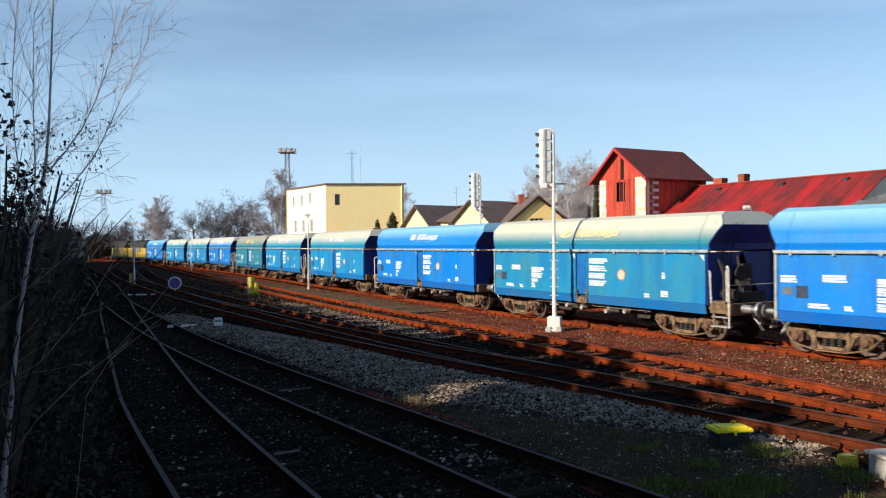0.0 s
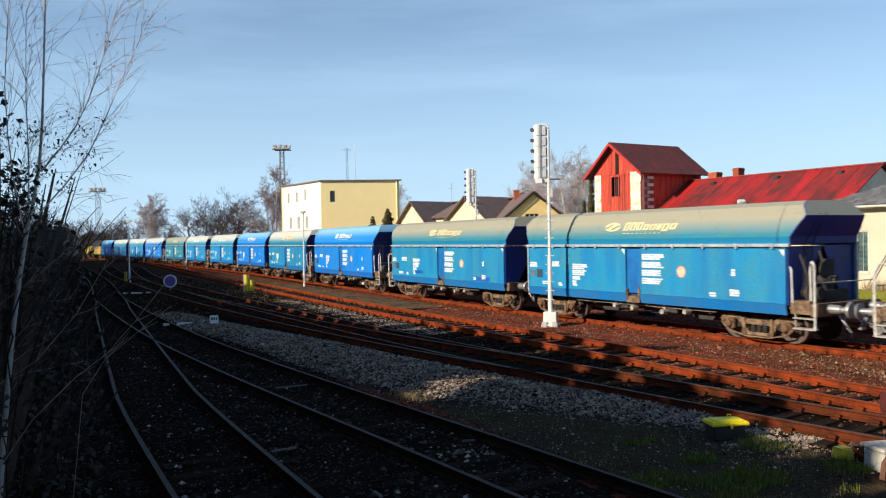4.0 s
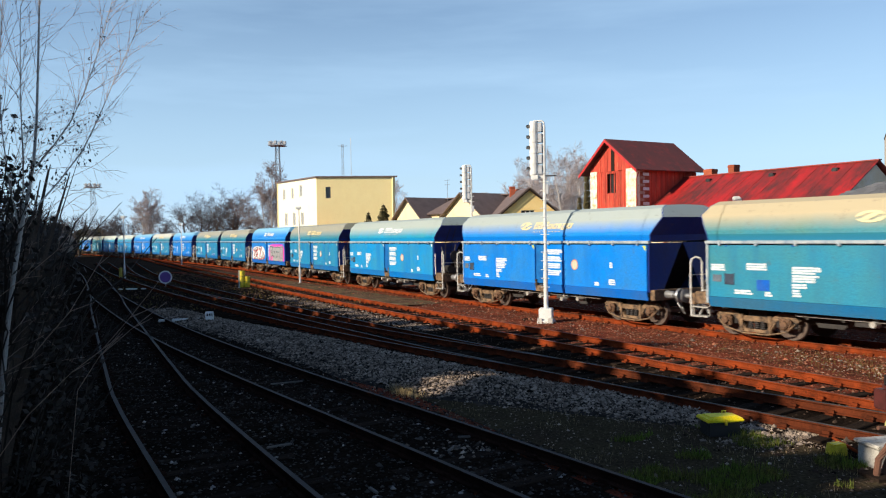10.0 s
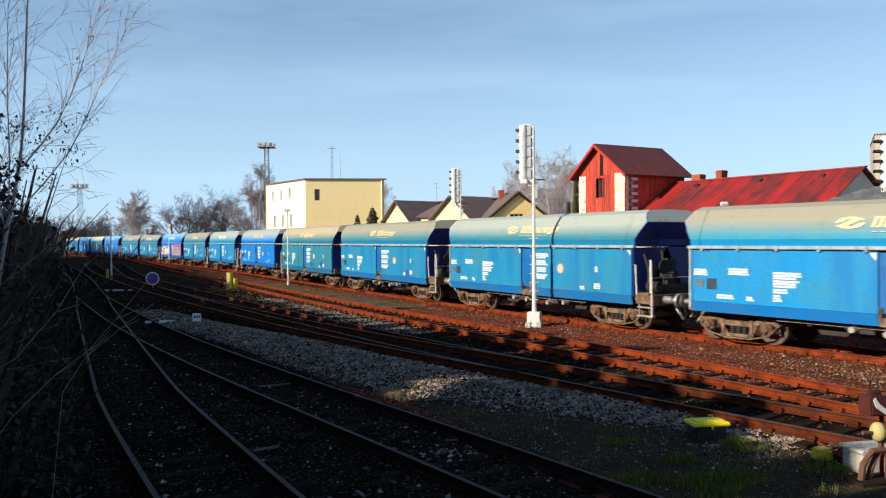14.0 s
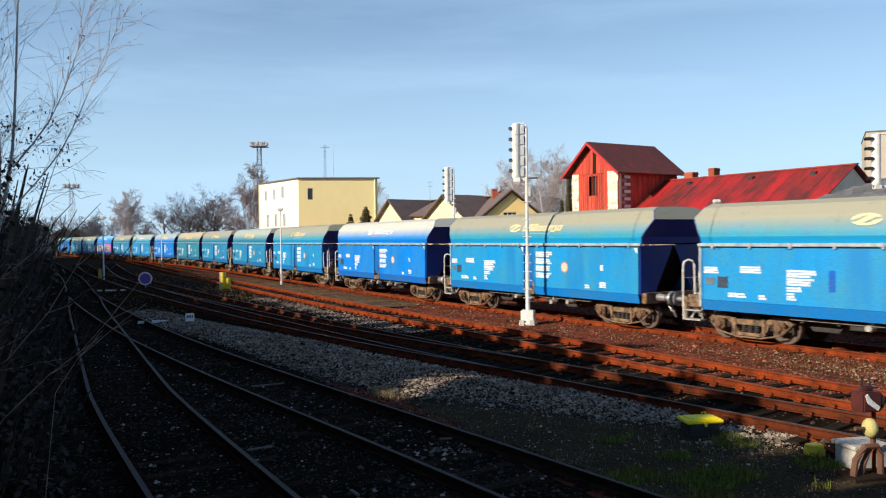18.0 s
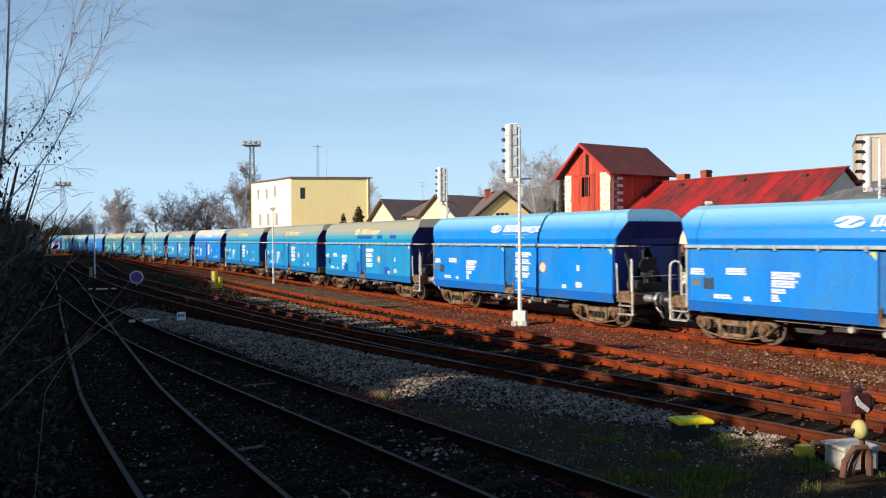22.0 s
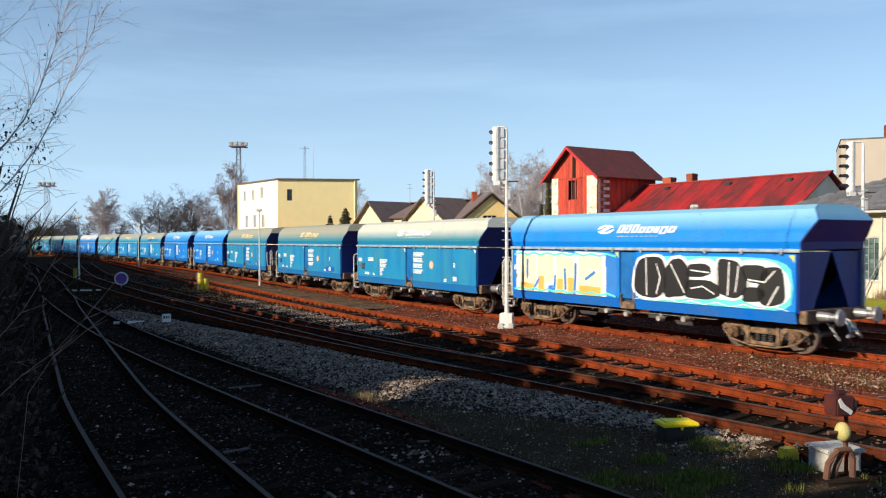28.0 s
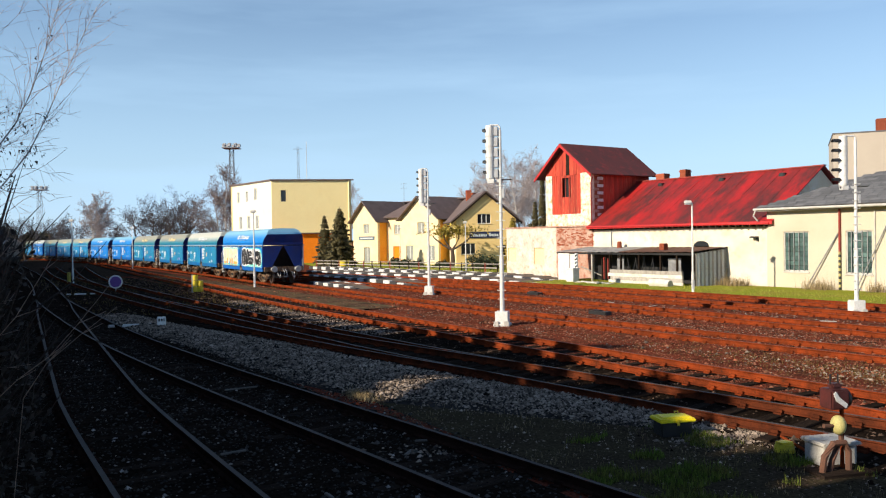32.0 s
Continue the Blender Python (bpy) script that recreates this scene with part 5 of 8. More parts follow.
slab(bm, [(-6.1, -0.5, 7.85), (-6.1, 6.9, 7.85), (ax, 6.9, az), (ax, -0.5, az)], -0.08)
slab(bm, [(0.35, -0.5, 7.85), (ax, -0.5, az), (ax, 6.9, az), (0.35, 6.9, 7.85)], -0.08)
part("roof", bm, "red_roof_dark", tower)
for y in [0.3 + k * 0.92 for k in range(7)]:
    bm = bmesh.new()
    slab(bm, [(0.34, y, 7.93), (ax + 0.02, y, az + 0.075), (ax + 0.02, y + 0.03, az + 0.075), (0.34, y + 0.03, 7.93)], 0.012)
    part("roof_seam", bm, "red_roof_dark", tower)
bm = bmesh.new()
for sgn, xe in ((1, 0.38), (-1, -6.13)):
    slab(bm, [(xe, -0.53, 7.68), (xe, -0.53, 7.88), (ax, -0.53, az + 0.04), (ax, -0.53, az - 0.18)], 0.05)
part("bargeboard", bm, "red_bright", tower)
part("downpipe", tube(bmesh.new(), [(0.1, -0.1, 7.7), (-0.1, -0.08, 7.3), (-0.12, -0.06, 4.2)], 0.05, sides=8), "red_plain", tower)

annexe = thing("low_annexe", GW, "low plastered annexe with bricked-up windows and bare brick", "outbuilding")
bm = pierced(bmesh.new(), -10.5, -4.15, 0, 4.0, 0.02, 0.4, [(-10.35, -9.2, 1.2, 2.35), (-6.9, -5.65, 1.0, 2.35)])
part("wall", bm, "wall_old", annexe)
part("wall", boxes((-4.13, -0.02, 0.0, 0.4, 0, 3.95)), "wall_brickish", annexe, "plaster fallen off the brickwork")
part("side_wall", boxes((-10.5, -10.1, 0.42, 7.0, 0, 3.98)), "wall_old", annexe)
part("flat_roof", boxes((-10.6, 0.0, -0.06, 7.2, 4.0, 4.1)), "wall_brickish", annexe)
for x0, x1, z0, z1 in ((-10.35, -9.2, 1.2, 2.35), (-6.9, -5.65, 1.0, 2.35)):
    part("blocked_window", boxes((x0, x1, 0.1, 0.3, z0, z1)), "wall_yellow", annexe, "bricked-up window rendered yellow")
rng = random.Random(8)
bmk = finish(boxes((0, 0.25, -0.02, 0.0, 0, 0.065), bevel=0.004), "brick")
bmk.materials.append(M["brick"])
for row in range(16):
    for col in range(15):
        if rng.random() < 0.42 + 0.3 * math.sin(row * 0.5) * math.sin(col * 0.6 + 1):
            x, z = -4.05 + col * 0.27 + (row % 2) * 0.13, 2.55 + row * 0.082
            part("brick", bmk, None, annexe, "", pose(x, 0.0 - rng.uniform(0.0, 0.006), z))

office = thing("yard_office", GW, "cream rendered yard building with a grey shingle hip roof", "building")
HO = [(15.8, 17.35, 1.05, 3.35), (19.5, 20.95, 1.0, 3.35), (24.0, 25.5, 1.0, 3.35)]
part("wall", pierced(bmesh.new(), 14.72, 29.0, 0, 4.75, -0.25, 0.15, HO), "wall_office", office)
part("side_wall", boxes((14.72, 15.1, 0.15, 9.6, 0, 4.75), (28.6, 29.0, 0.15, 9.6, 0, 4.75), (14.72, 29.0, 9.6, 10.0, 0, 4.75)), "wall_office", office)
bm = bmesh.new()
V = [bm.verts.new(p) for p in ((14.3, -0.7, 4.75), (29.4, -0.7, 4.75), (29.4, 10.4, 4.75), (14.3, 10.4, 4.75), (18.6, 4.9, 6.75), (25.0, 4.9, 6.75))]
for f in ((0, 1, 5, 4), (1, 2, 5), (2, 3, 4, 5), (3, 0, 4), (0, 3, 2, 1)):
    bm.faces.new([V[k] for k in f])
bmesh.ops.recalc_face_normals(bm, faces=bm.faces)
part("roof", bm, "slate", office)
rng = random.Random(4)
shg = finish(boxes((0, 0.58, 0, 0.36, 0, 0.025)), "shingle")
shg.materials.append(M["slate"])
tilt = math.atan2(2.0, 5.6)
count = 0
for row in range(14):
    y = -0.72 + row * 0.40
    z = 4.76 + row * 0.40 * math.tan(tilt) + 0.02
    xl = 14.3 + 4.3 * (row * 0.40 / 5.6)
    x = xl + rng.uniform(0, 0.3)
    while x < 26 and count < 300:
        part("shingle", shg, None, office, "", Matrix.Translation((x, y, z)) @ Matrix.Rotation(tilt + 0.05, 4, "X") @ Matrix.Rotation(rng.uniform(-0.04, 0.04), 4, "Z"))
        x += 0.6
        count += 1
for x0, x1, z0, z1 in HO:
    w = part("window", boxes((x0 - 0.05, x1 + 0.05, -0.3, -0.26, z0 - 0.08, z0), (x0, x0 + 0.07, -0.2, -0.12, z0, z1), (x1 - 0.07, x1, -0.2, -0.12, z0, z1), (x0, x1, -0.2, -0.12, z1 - 0.07, z1), (x0, x1, -0.2, -0.12, z0, z0 + 0.07)), "concrete", office)
    for i in range(5):
        for j in range(8):
            dx, dz = (x1 - x0 - 0.14) / 5, (z1 - z0 - 0.14) / 8
            part("glass_block", boxes((x0 + 0.07 + i * dx + 0.015, x0 + 0.07 + (i + 1) * dx - 0.015, -0.17 + 0.01 * ((i + j) % 2), -0.1, z0 + 0.07 + j * dz + 0.015, z0 + 0.07 + (j + 1) * dz - 0.015)), "glass_block", w)
    part("grille", boxes(*[(x0 + (x1 - x0) * k / 5 - 0.02, x0 + (x1 - x0) * k / 5 + 0.02, -0.22, -0.2, z0, z1) for k in range(1, 5)]), "steel", w)
    part("backing", boxes((x0, x1, 0.0, 0.05, z0, z1)), "green_black", w)
bm = bmesh.new()
tube(bm, [(14.2, -0.8, 4.68), (29.4, -0.8, 4.62)], 0.07, sides=8)
tube(bm, [(14.35, -0.8, 4.68), (14.2, -0.8, 4.3), (14.35, -0.6, 4.0)], 0.045, sides=6)
part("gutter", bm, "concrete", office)
part("eaves_board", boxes((14.3, 29.4, -0.72, -0.68, 4.55, 4.74)), "wood_grey", office)
part("conduit", tube(bmesh.new(), [(21.1, -0.3, 0.2), (21.1, -0.3, 4.4)], 0.035, sides=6), "concrete", office)
bm = bmesh.new()
tube(bm, [(19.2, -0.34, 4.7), (19.2, -0.34, 2.2)], 0.06, sides=8)
dp = part("downpipe", bm, "red_plain", office, "red painted downpipe with a striped guard")
for k in range(14):
    part("stripe", tube(bmesh.new(), [(19.2, -0.34, 0.1 + k * 0.15), (19.2, -0.34, 0.25 + k * 0.15)], 0.068, sides=10), "yellow_pale" if k % 2 else "black", dp)
part("stay", tube(bmesh.new(), [(17.3, -0.5, 0.1), (19.1, -0.32, 3.2)], 0.035, sides=6), "steel", office)
part("stay", tube(bmesh.new(), [(20.2, -0.5, 0.2), (22.0, -0.32, 4.2)], 0.03, sides=6), "steel", office)

# the open lean-to in front of the warehouse
lean = thing("lean_to", GW, "open timber lean-to under corrugated roofs against the warehouse", "shed")
NK = 41
for k in range(NK):
    x = -0.7 + k * 0.305
    bm = bmesh.new()
    up = 0.05 * max(0, k - 20) / 20
    slab(bm, [(x, -3.3, 2.14 + up + 0.03 * (k % 2)), (x + 0.305, -3.3, 2.14 + up + 0.03 * ((k + 1) % 2)), (x + 0.305, -0.02, 2.42 + 0.03 * ((k + 1) % 2)), (x, -0.02, 2.42 + 0.03 * (k % 2))], 0.02)
    part("roof_sheet", bm, "pale_slate" if k < 21 else "rust_sheet", lean, "grey corrugated sheet" if k < 21 else "rusty brown sheet")
part("eaves_beam", boxes((-0.6, 11.7, -3.15, -3.05, 2.0, 2.13)), "black", lean)
for x in (-0.5, 1.35, 2.9, 4.6, 5.6, 7.2, 9.0, 10.3, 11.6):
    part("post", boxes((x, x + 0.11, -3.1, -2.98, 0, 2.02)), "wood_grey" if x < 3 else "sleeper", lean)
part("back_sheet", boxes((1.4, 11.6, -1.3, -1.25, 0, 2.25)), "green_black", lean, "dark back of the open stalls")
part("door_panel", boxes((-0.42, 0.75, -3.16, -3.11, 0.05, 2.05)), "white_paint", lean, "whitewashed plank door")
part("door_panel", boxes((0.8, 1.33, -3.13, -3.09, 0.3, 2.0)), "pale_boards", lean, "pale sheet panel")
hz = part("hazard_board", boxes((1.36, 1.62, -3.2, -3.16, 0.95, 2.05)), "mark", lean, "striped warning board")
for k in range(4):
    part("dark_stripe", prism(bmesh.new(), [(1.37, 1.0 + k * 0.26), (1.61, 1.12 + k * 0.26), (1.61, 1.24 + k * 0.26), (1.37, 1.12 + k * 0.26)], -3.21, -3.2), "black", hz)
part("stall_rail", tube(bmesh.new(), [(1.7, -2.9, 1.1), (3.4, -2.6, 0.5)], 0.04, sides=6), "wood_grey", lean)
for k in range(5):
    part("hung_tool", boxes((3.6 + k * 0.19, 3.68 + k * 0.19, -2.8, -2.7, 0.2 + 0.1 * (k % 2), 1.7 + 0.1 * (k % 3))), "red_plain" if k % 2 else "sleeper", lean)
for k in range(4):
    part("rail_board", boxes((4.65 + 0.2 * (k % 2), 10.9, -3.2 - 0.03 * k, -3.13, 0.08 + k * 0.23, 0.3 + k * 0.23)), "wood_grey" if k % 2 else "pale_boards", lean)
for k in range(9):
    x = 6.0 + k * 0.36
    part("stored_frame", tube(bmesh.new(), [(x, -2.6, 0.95), (x + 0.3 * (1 if k % 2 else -1), -2.55, 2.1)], 0.035, sides=5), "black", lean)
part("stored_sheet", boxes((9.2, 10.2, -2.5, -2.45, 0.9, 1.8)), "steel", lean, "grey sheet stored upright")
part("stored_sheet", boxes((4.8, 5.4, -2.5, -2.45, 0.9, 2.0)), "steel", lean, "grey sheet stored upright")
for k in range(15):
    y = -3.1 + k * 0.2
    part("board", boxes((-0.015, 0.015, -0.1, 0.1, 0, 2.1 + 0.016 * k)), "white_paint" if k % 2 else "wood_grey", lean, "", pose(11.7, y + 0.1, 0, 0, 0, -40 if k % 4 else -22))
part("flue", boxes((8.2, 8.6, -2.2, -1.8, 2.2, 2.72), bevel=0.02), "brick", lean, "short brick flue through the roof")
bm = tube(bmesh.new(), [(3.2, -0.6, 2.3), (3.2, -0.6, 2.6), (3.2, -0.6, 2.85)], 0.2, 0.15, 8)
part("clay_pot", bm, "brick", lean, "clay chimney pot")
solid("white_container", boxes((-0.35, 0.35, -0.3, 0.3, 0, 0.95), (-0.4, 0.4, -0.35, 0.35, 0.95, 1.05), bevel=0.02), "white_paint", GW @ pose(2.2, -4.2, 0), "white metal container beside the lean-to", "container")
bm = bmesh.new()
for k in range(7):
    slab(bm, [(k * 0.45, -0.3, 0.05 + 0.08 * (k % 3)), (k * 0.45 + 0.6, -0.25, 0.1 + 0.06 * (k % 2)), (k * 0.45 + 0.6, 0.35, 0.12), (k * 0.45, 0.3, 0.1 + 0.05 * (k % 2))], 0.05)
solid("board_pile", bm, "pale_boards", GW @ pose(2.9, -4.6, 0), "pile of pale boards and slabs on the grass", "boards")
bm = bmesh.new()
tube(bm, [(0, 0, 0.3), (0.7, 0, 0.33), (1.5, 0, 0.28)], 0.3, 0.26, 10)
solid("wrapped_roll", bm, "pale_boards", GW @ pose(9.2, -4.1, -0.05), "pale roll of sheeting on the grass", "roll")

# three-storey yellow building
yb = thing("yellow_building", Matrix.Translation((0, 0, GZ)), "yellow rendered flat-roofed signal building", "building")
C0 = Vector((-22.3, 117.8, 0))
FD, LD = Vector((0.99, 0.141, 0)), Vector((-0.6, 0.8, 0))
FR, LF = C0 + FD * 11.74, C0 + LD * 14.5
BK = FR + LD * 14.5


def wall_between(bm, a, b, z0, z1, t):
    d = (b - a).normalized()
    n = Vector((-d.y, d.x, 0)) * t
    slab(bm, [a + Vector((0, 0, z0)), b + Vector((0, 0, z0)), b + n + Vector((0, 0, z0)), a + n + Vector((0, 0, z0))], z1 - z0)
    return bm


FM = Matrix(((FD.x, -FD.y, 0, C0.x), (FD.y, FD.x, 0, C0.y), (0, 0, 1, 0), (0, 0, 0, 1)))
LM = Matrix(((-LD.x, LD.y, 0, LF.x), (-LD.y, -LD.x, 0, LF.y), (0, 0, 1, 0), (0, 0, 0, 1)))
part("front_wall", pierced(bmesh.new(), 0, 11.74, 0, 12.2, 0, 0.4, [(1.35, 2.1, 9.1, 10.8)]), "wall_yellow", yb, "", FM)
LH = [(2.4, 3.2, 9.4, 11.1), (5.6, 6.4, 9.4, 11.1), (8.6, 9.5, 9.6, 11.4), (3.0, 4.0, 5.2, 7.2), (6.0, 7.0, 5.2, 7.2), (9.0, 10.0, 5.2, 7.2)]
part("side_wall", pierced(bmesh.new(), 0, 14.5, 0, 12.2, 0, 0.4, LH), "wall_pale", yb, "", LM)
bm = bmesh.new()
wall_between(bm, FR, BK, 0, 12.2, 0.4)
wall_between(bm, BK, LF, 0, 12.2, 0.4)
part("back_wall", bm, "wall_yellow", yb)
bm = bmesh.new()
slab(bm, [C0 - FD * 0.25 - LD * 0.25 + Vector((0, 0, 12.2)), FR + FD * 0.25 - LD * 0.25 + Vector((0, 0, 12.2)), BK + FD * 0.25 + LD * 0.25 + Vector((0, 0, 12.2)), LF - FD * 0.25 + LD * 0.25 + Vector((0, 0, 12.2))], 0.2)
part("roof_rim", bm, "dark_roof", yb)
w = part("window", boxes((1.35, 1.43, 0.1, 0.2, 9.1, 10.8), (2.02, 2.1, 0.1, 0.2, 9.1, 10.8), (1.35, 2.1, 0.1, 0.2, 10.72, 10.8), (1.35, 2.1, 0.1, 0.2, 9.1, 9.18)), "dark_roof", yb, "", FM)
part("pane", boxes((1.43, 2.02, 0.15, 0.17, 9.18, 10.72)), "glass", w)
for x0, x1, z0, z1 in LH:
    w = part("window", boxes((x0, x0 + 0.07, 0.08, 0.16, z0, z1), (x1 - 0.07, x1, 0.08, 0.16, z0, z1), (x0, x1, 0.08, 0.16, z1 - 0.07, z1), (x0, x1, 0.08, 0.16, z0, z0 + 0.07), ((x0 + x1) / 2 - 0.03, (x0 + x1) / 2 + 0.03, 0.08, 0.16, z0, z1)), "white_paint", yb, "", LM)
    part("pane", boxes((x0, x1, 0.12, 0.13, z0, z1)), "pane_pale", w)
part("orange_annexe", boxes((4.0, 8.5, -4.0, -0.05, 0, 4.1), (3.8, 8.7, -4.2, -0.05, 4.1, 4.25)), "wall_orange", yb, "low orange annexe", FM)
part("annexe_roof", boxes((3.5, 8.9, -4.5, -0.05, 4.27, 4.4)), "dark_roof", yb, "", FM)


def lattice(bm, base, height, w0, w1, step, r=0.03):
    n = int(height / step)
    ring = lambda k: [Vector(base) + Vector((sx * (w0 + (w1 - w0) * k / n), sy * (w0 + (w1 - w0) * k / n), height * k / n)) for sx, sy in ((1, 1), (-1, 1), (-1, -1), (1, -1))]
    for k in range(n):
        A, B = ring(k), ring(k + 1)
        for q in range(4):
            tube(bm, [A[q], B[q]], r, sides=4)
            tube(bm, [A[q], B[(q + 1) % 4]] if k % 2 else [A[(q + 1) % 4], B[q]], r * 0.6, sides=3)
            tube(bm, [B[q], B[(q + 1) % 4]], r * 0.6, sides=3)
    return bm


mast = thing("lattice_aerial", FM @ pose(3.95, 2.0, 12.2), "slender lattice aerial mast on the yellow building's roof", "aerial")
part("lattice", lattice(bmesh.new(), (0, 0, 0), 5.0, 0.17, 0.13, 0.45, 0.022), "steel", mast)
part("crossbar", boxes((-0.7, 0.7, -0.03, 0.03, 4.7, 4.76)), "steel", mast)
solid("pole_aerial", tube(bmesh.new(), [(0, 0, 0), (0, 0, 6.0)], 0.05, 0.03, 6), "white_paint", FM @ pose(5.2, 2.5, 12.2), "thin white pole aerial on the flat roof", "aerial")

# the station house
st = thing("station_house", frame_at(-9.6, 110.9, 14.5, -16.4), "cream and yellow station house with dark gabled roofs", "station building")


def gable_block(x0, x1, ze, za, depth, mat, holes, over=0.55, front=0.0):
    xm = (x0 + x1) / 2
    part("wall", pierced(bmesh.new(), x0, x1, 0, ze, front, front + 0.35, holes), mat, st)
    part("gable", gable_fill(bmesh.new(), x0, x1, ze, xm, za - 0.15, front, front + 0.35), mat, st)
    part("side_wall", boxes((x0, x0 + 0.3, front + 0.35, depth, 0, ze), (x1 - 0.3, x1, front + 0.35, depth, 0, ze)), "wall_side", st)
    k = (za - ze) / (xm - x0)
    bm = bmesh.new()
    for sgn, xe in ((1, x0), (-1, x1)):
        e = xe - sgn * over
        ze2 = ze - k * over
        slab(bm, [(e, front - 0.6, ze2), (xm, front - 0.6, za), (xm, depth, za), (e, depth, ze2)], 0.12 * -sgn)
    part("roof", bm, "dark_roof", st)
    for x_0, x_1, z_0, z_1 in holes:
        window(st, x_0, x_1, z_0, z_1, front + 0.12, 2, 1, pane_mat="pane_pale")


gable_block(-0.2, 5.3, 6.1, 8.6, 8.0, "wall_cream2", [(2.2, 3.4, 4.1, 5.35), (2.2, 3.6, 0.0, 2.2)])
part("wall", pierced(bmesh.new(), 5.3, 10.4, 0, 6.2, 1.6, 1.95, [(6.9, 8.1, 3.95, 5.2), (6.6, 8.2, 0.0, 2.3)]), "wall_cream2", st)
window(st, 6.9, 8.1, 3.95, 5.2, 1.7, pane_mat="pane_pale")
part("door", boxes((6.6, 8.2, 1.75, 1.82, 0, 2.3)), "wall_orange", st, "orange painted door")
bm = bmesh.new()
slab(bm, [(5.0, 1.1, 6.1), (10.7, 1.1, 6.1), (10.7, 6.5, 8.5), (5.0, 6.5, 8.5)], 0.12)
slab(bm, [(-0.2, 6.5, 8.5), (20.0, 6.5, 8.5), (20.0, 12.0, 5.9), (-0.2, 12.0, 5.9)], 0.12)
part("roof", bm, "dark_roof", st)
gable_block(10.4, 17.4, 6.1, 8.7, 8.0, "wall_cream2", [(13.5, 14.8, 4.0, 5.35), (11.2, 12.6, 0.5, 2.4), (15.3, 16.7, 0.5, 2.4)])
for x in (6.5, 16.2):
    part("chimney", boxes((x, x + 0.7, 6.6, 7.2, 7.8, 9.1), bevel=0.02), "brick", st)
part("sign_board", boxes((1.2, 4.6, -0.08, -0.02, 3.2, 3.7)), "mark_grey", st)
part("sign_lettering", boxes((1.5, 4.3, -0.095, -0.08, 3.38, 3.52)), "mark", st)
bm = bmesh.new()
tube(bm, [(5.6, 4.5, 8.0), (5.6, 4.5, 11.0)], 0.025, sides=5)
for z in (10.3, 10.9):
    tube(bm, [(5.0, 4.5, z), (6.2, 4.5, z)], 0.018, sides=4)
part("television_aerial", bm, "steel", st)
part("roof_rail", boxes((7.0, 12.0, 6.2, 6.24, 8.9, 8.96)), "steel", st)

wing = thing("station_wing", frame_at(3.9, 93.0, 0.992, 0.12), "yellow gabled wing of the station with a dark tiled roof", "station building")
part("wall", pierced(bmesh.new(), 0, 7.2, 0, 5.6, 0, 0.35, [(0.6, 2.3, 1.35, 2.65), (2.6, 4.2, 4.95, 5.6), (5.2, 6.2, 0.0, 2.4)]), "wall_ochre", wing)
bm = bmesh.new()
prism(bm, [(0, 5.6), (2.6, 5.6), (2.6, 7.65)], 0, 0.35)
prism(bm, [(4.2, 5.6), (7.2, 5.6), (4.2, 7.95)], 0, 0.35)
prism(bm, [(2.6, 6.1), (4.2, 6.1), (4.2, 7.95), (3.6, 8.45), (2.6, 7.65)], 0, 0.35)
part("gable", bm, "wall_ochre", wing)
window(wing, 2.6, 4.2, 4.95, 6.1, 0.12, 3, 1)
window(wing, 0.6, 2.3, 1.35, 2.65, 0.12, 3, 1)
part("door", boxes((5.2, 6.2, 0.12, 0.18, 0, 2.4)), "sleeper", wing)
part("side_wall", boxes((0, 0.3, 0.36, 4.9, 0, 5.6), (6.9, 7.2, 0.36, 4.9, 0, 5.6)), "wall_cream2", wing)
bm = bmesh.new()
slab(bm, [(-0.7, -0.35, 5.05), (-0.7, 11.0, 5.05), (3.6, 11.0, 8.7), (3.6, -0.35, 8.7)], -0.14)
slab(bm, [(7.9, -0.35, 5.05), (3.6, -0.35, 8.7), (3.6, 11.0, 8.7), (7.9, 11.0, 5.05)], -0.14)
part("roof", bm, "dark_roof", wing)
bm = bmesh.new()
for xe in (-0.73, 7.93):
    slab(bm, [(xe, -0.4, 4.8), (xe, -0.4, 5.02), (3.6, -0.4, 8.66), (3.6, -0.4, 8.42)], 0.04)
part("bargeboard", bm, "sleeper", wing)
part("gutter", tube(bmesh.new(), [(-0.8, -0.3, 4.9), (-0.8, 4.8, 4.9)], 0.07, sides=6), "dark_steel", wing)
part("chimney", boxes((2.5, 3.1, 6.5, 7.1, 7.4, 9.3), (2.44, 3.16, 6.44, 7.16, 9.1, 9.2), bevel=0.02), "brick", wing)
sg = part("name_board", boxes((1.6, 5.4, -0.1, -0.03, 3.25, 4.0), bevel=0.01), "sign_blue", wing, "dark blue station name board")
r = random.Random(2)
x = 1.75
for k in range(14):
    w_ = r.uniform(0.14, 0.22)
    if k != 8:
        part("letter_stroke", boxes((x, x + w_, -0.12, -0.1, 3.42, 3.84 if k in (0, 9) else 3.72)), "mark", sg)
    x += w_ + 0.06

# the tall block beyond the office
blk = thing("apartment_block", frame_at(43.4, 82.5, 0.9, -0.43), "beige rendered apartment block beyond the yard", "apartment building")
part("wall", boxes((0, 24, 0, 12, 0, 13.6)), "wall_beige", blk)
part("roof", boxes((-0.06, 24.06, -0.06, 12.06, 13.6, 13.72)), "slate", blk)
part("chimney", boxes((4.2, 5.3, 2, 3, 13.8, 15.2)), "brick", blk)
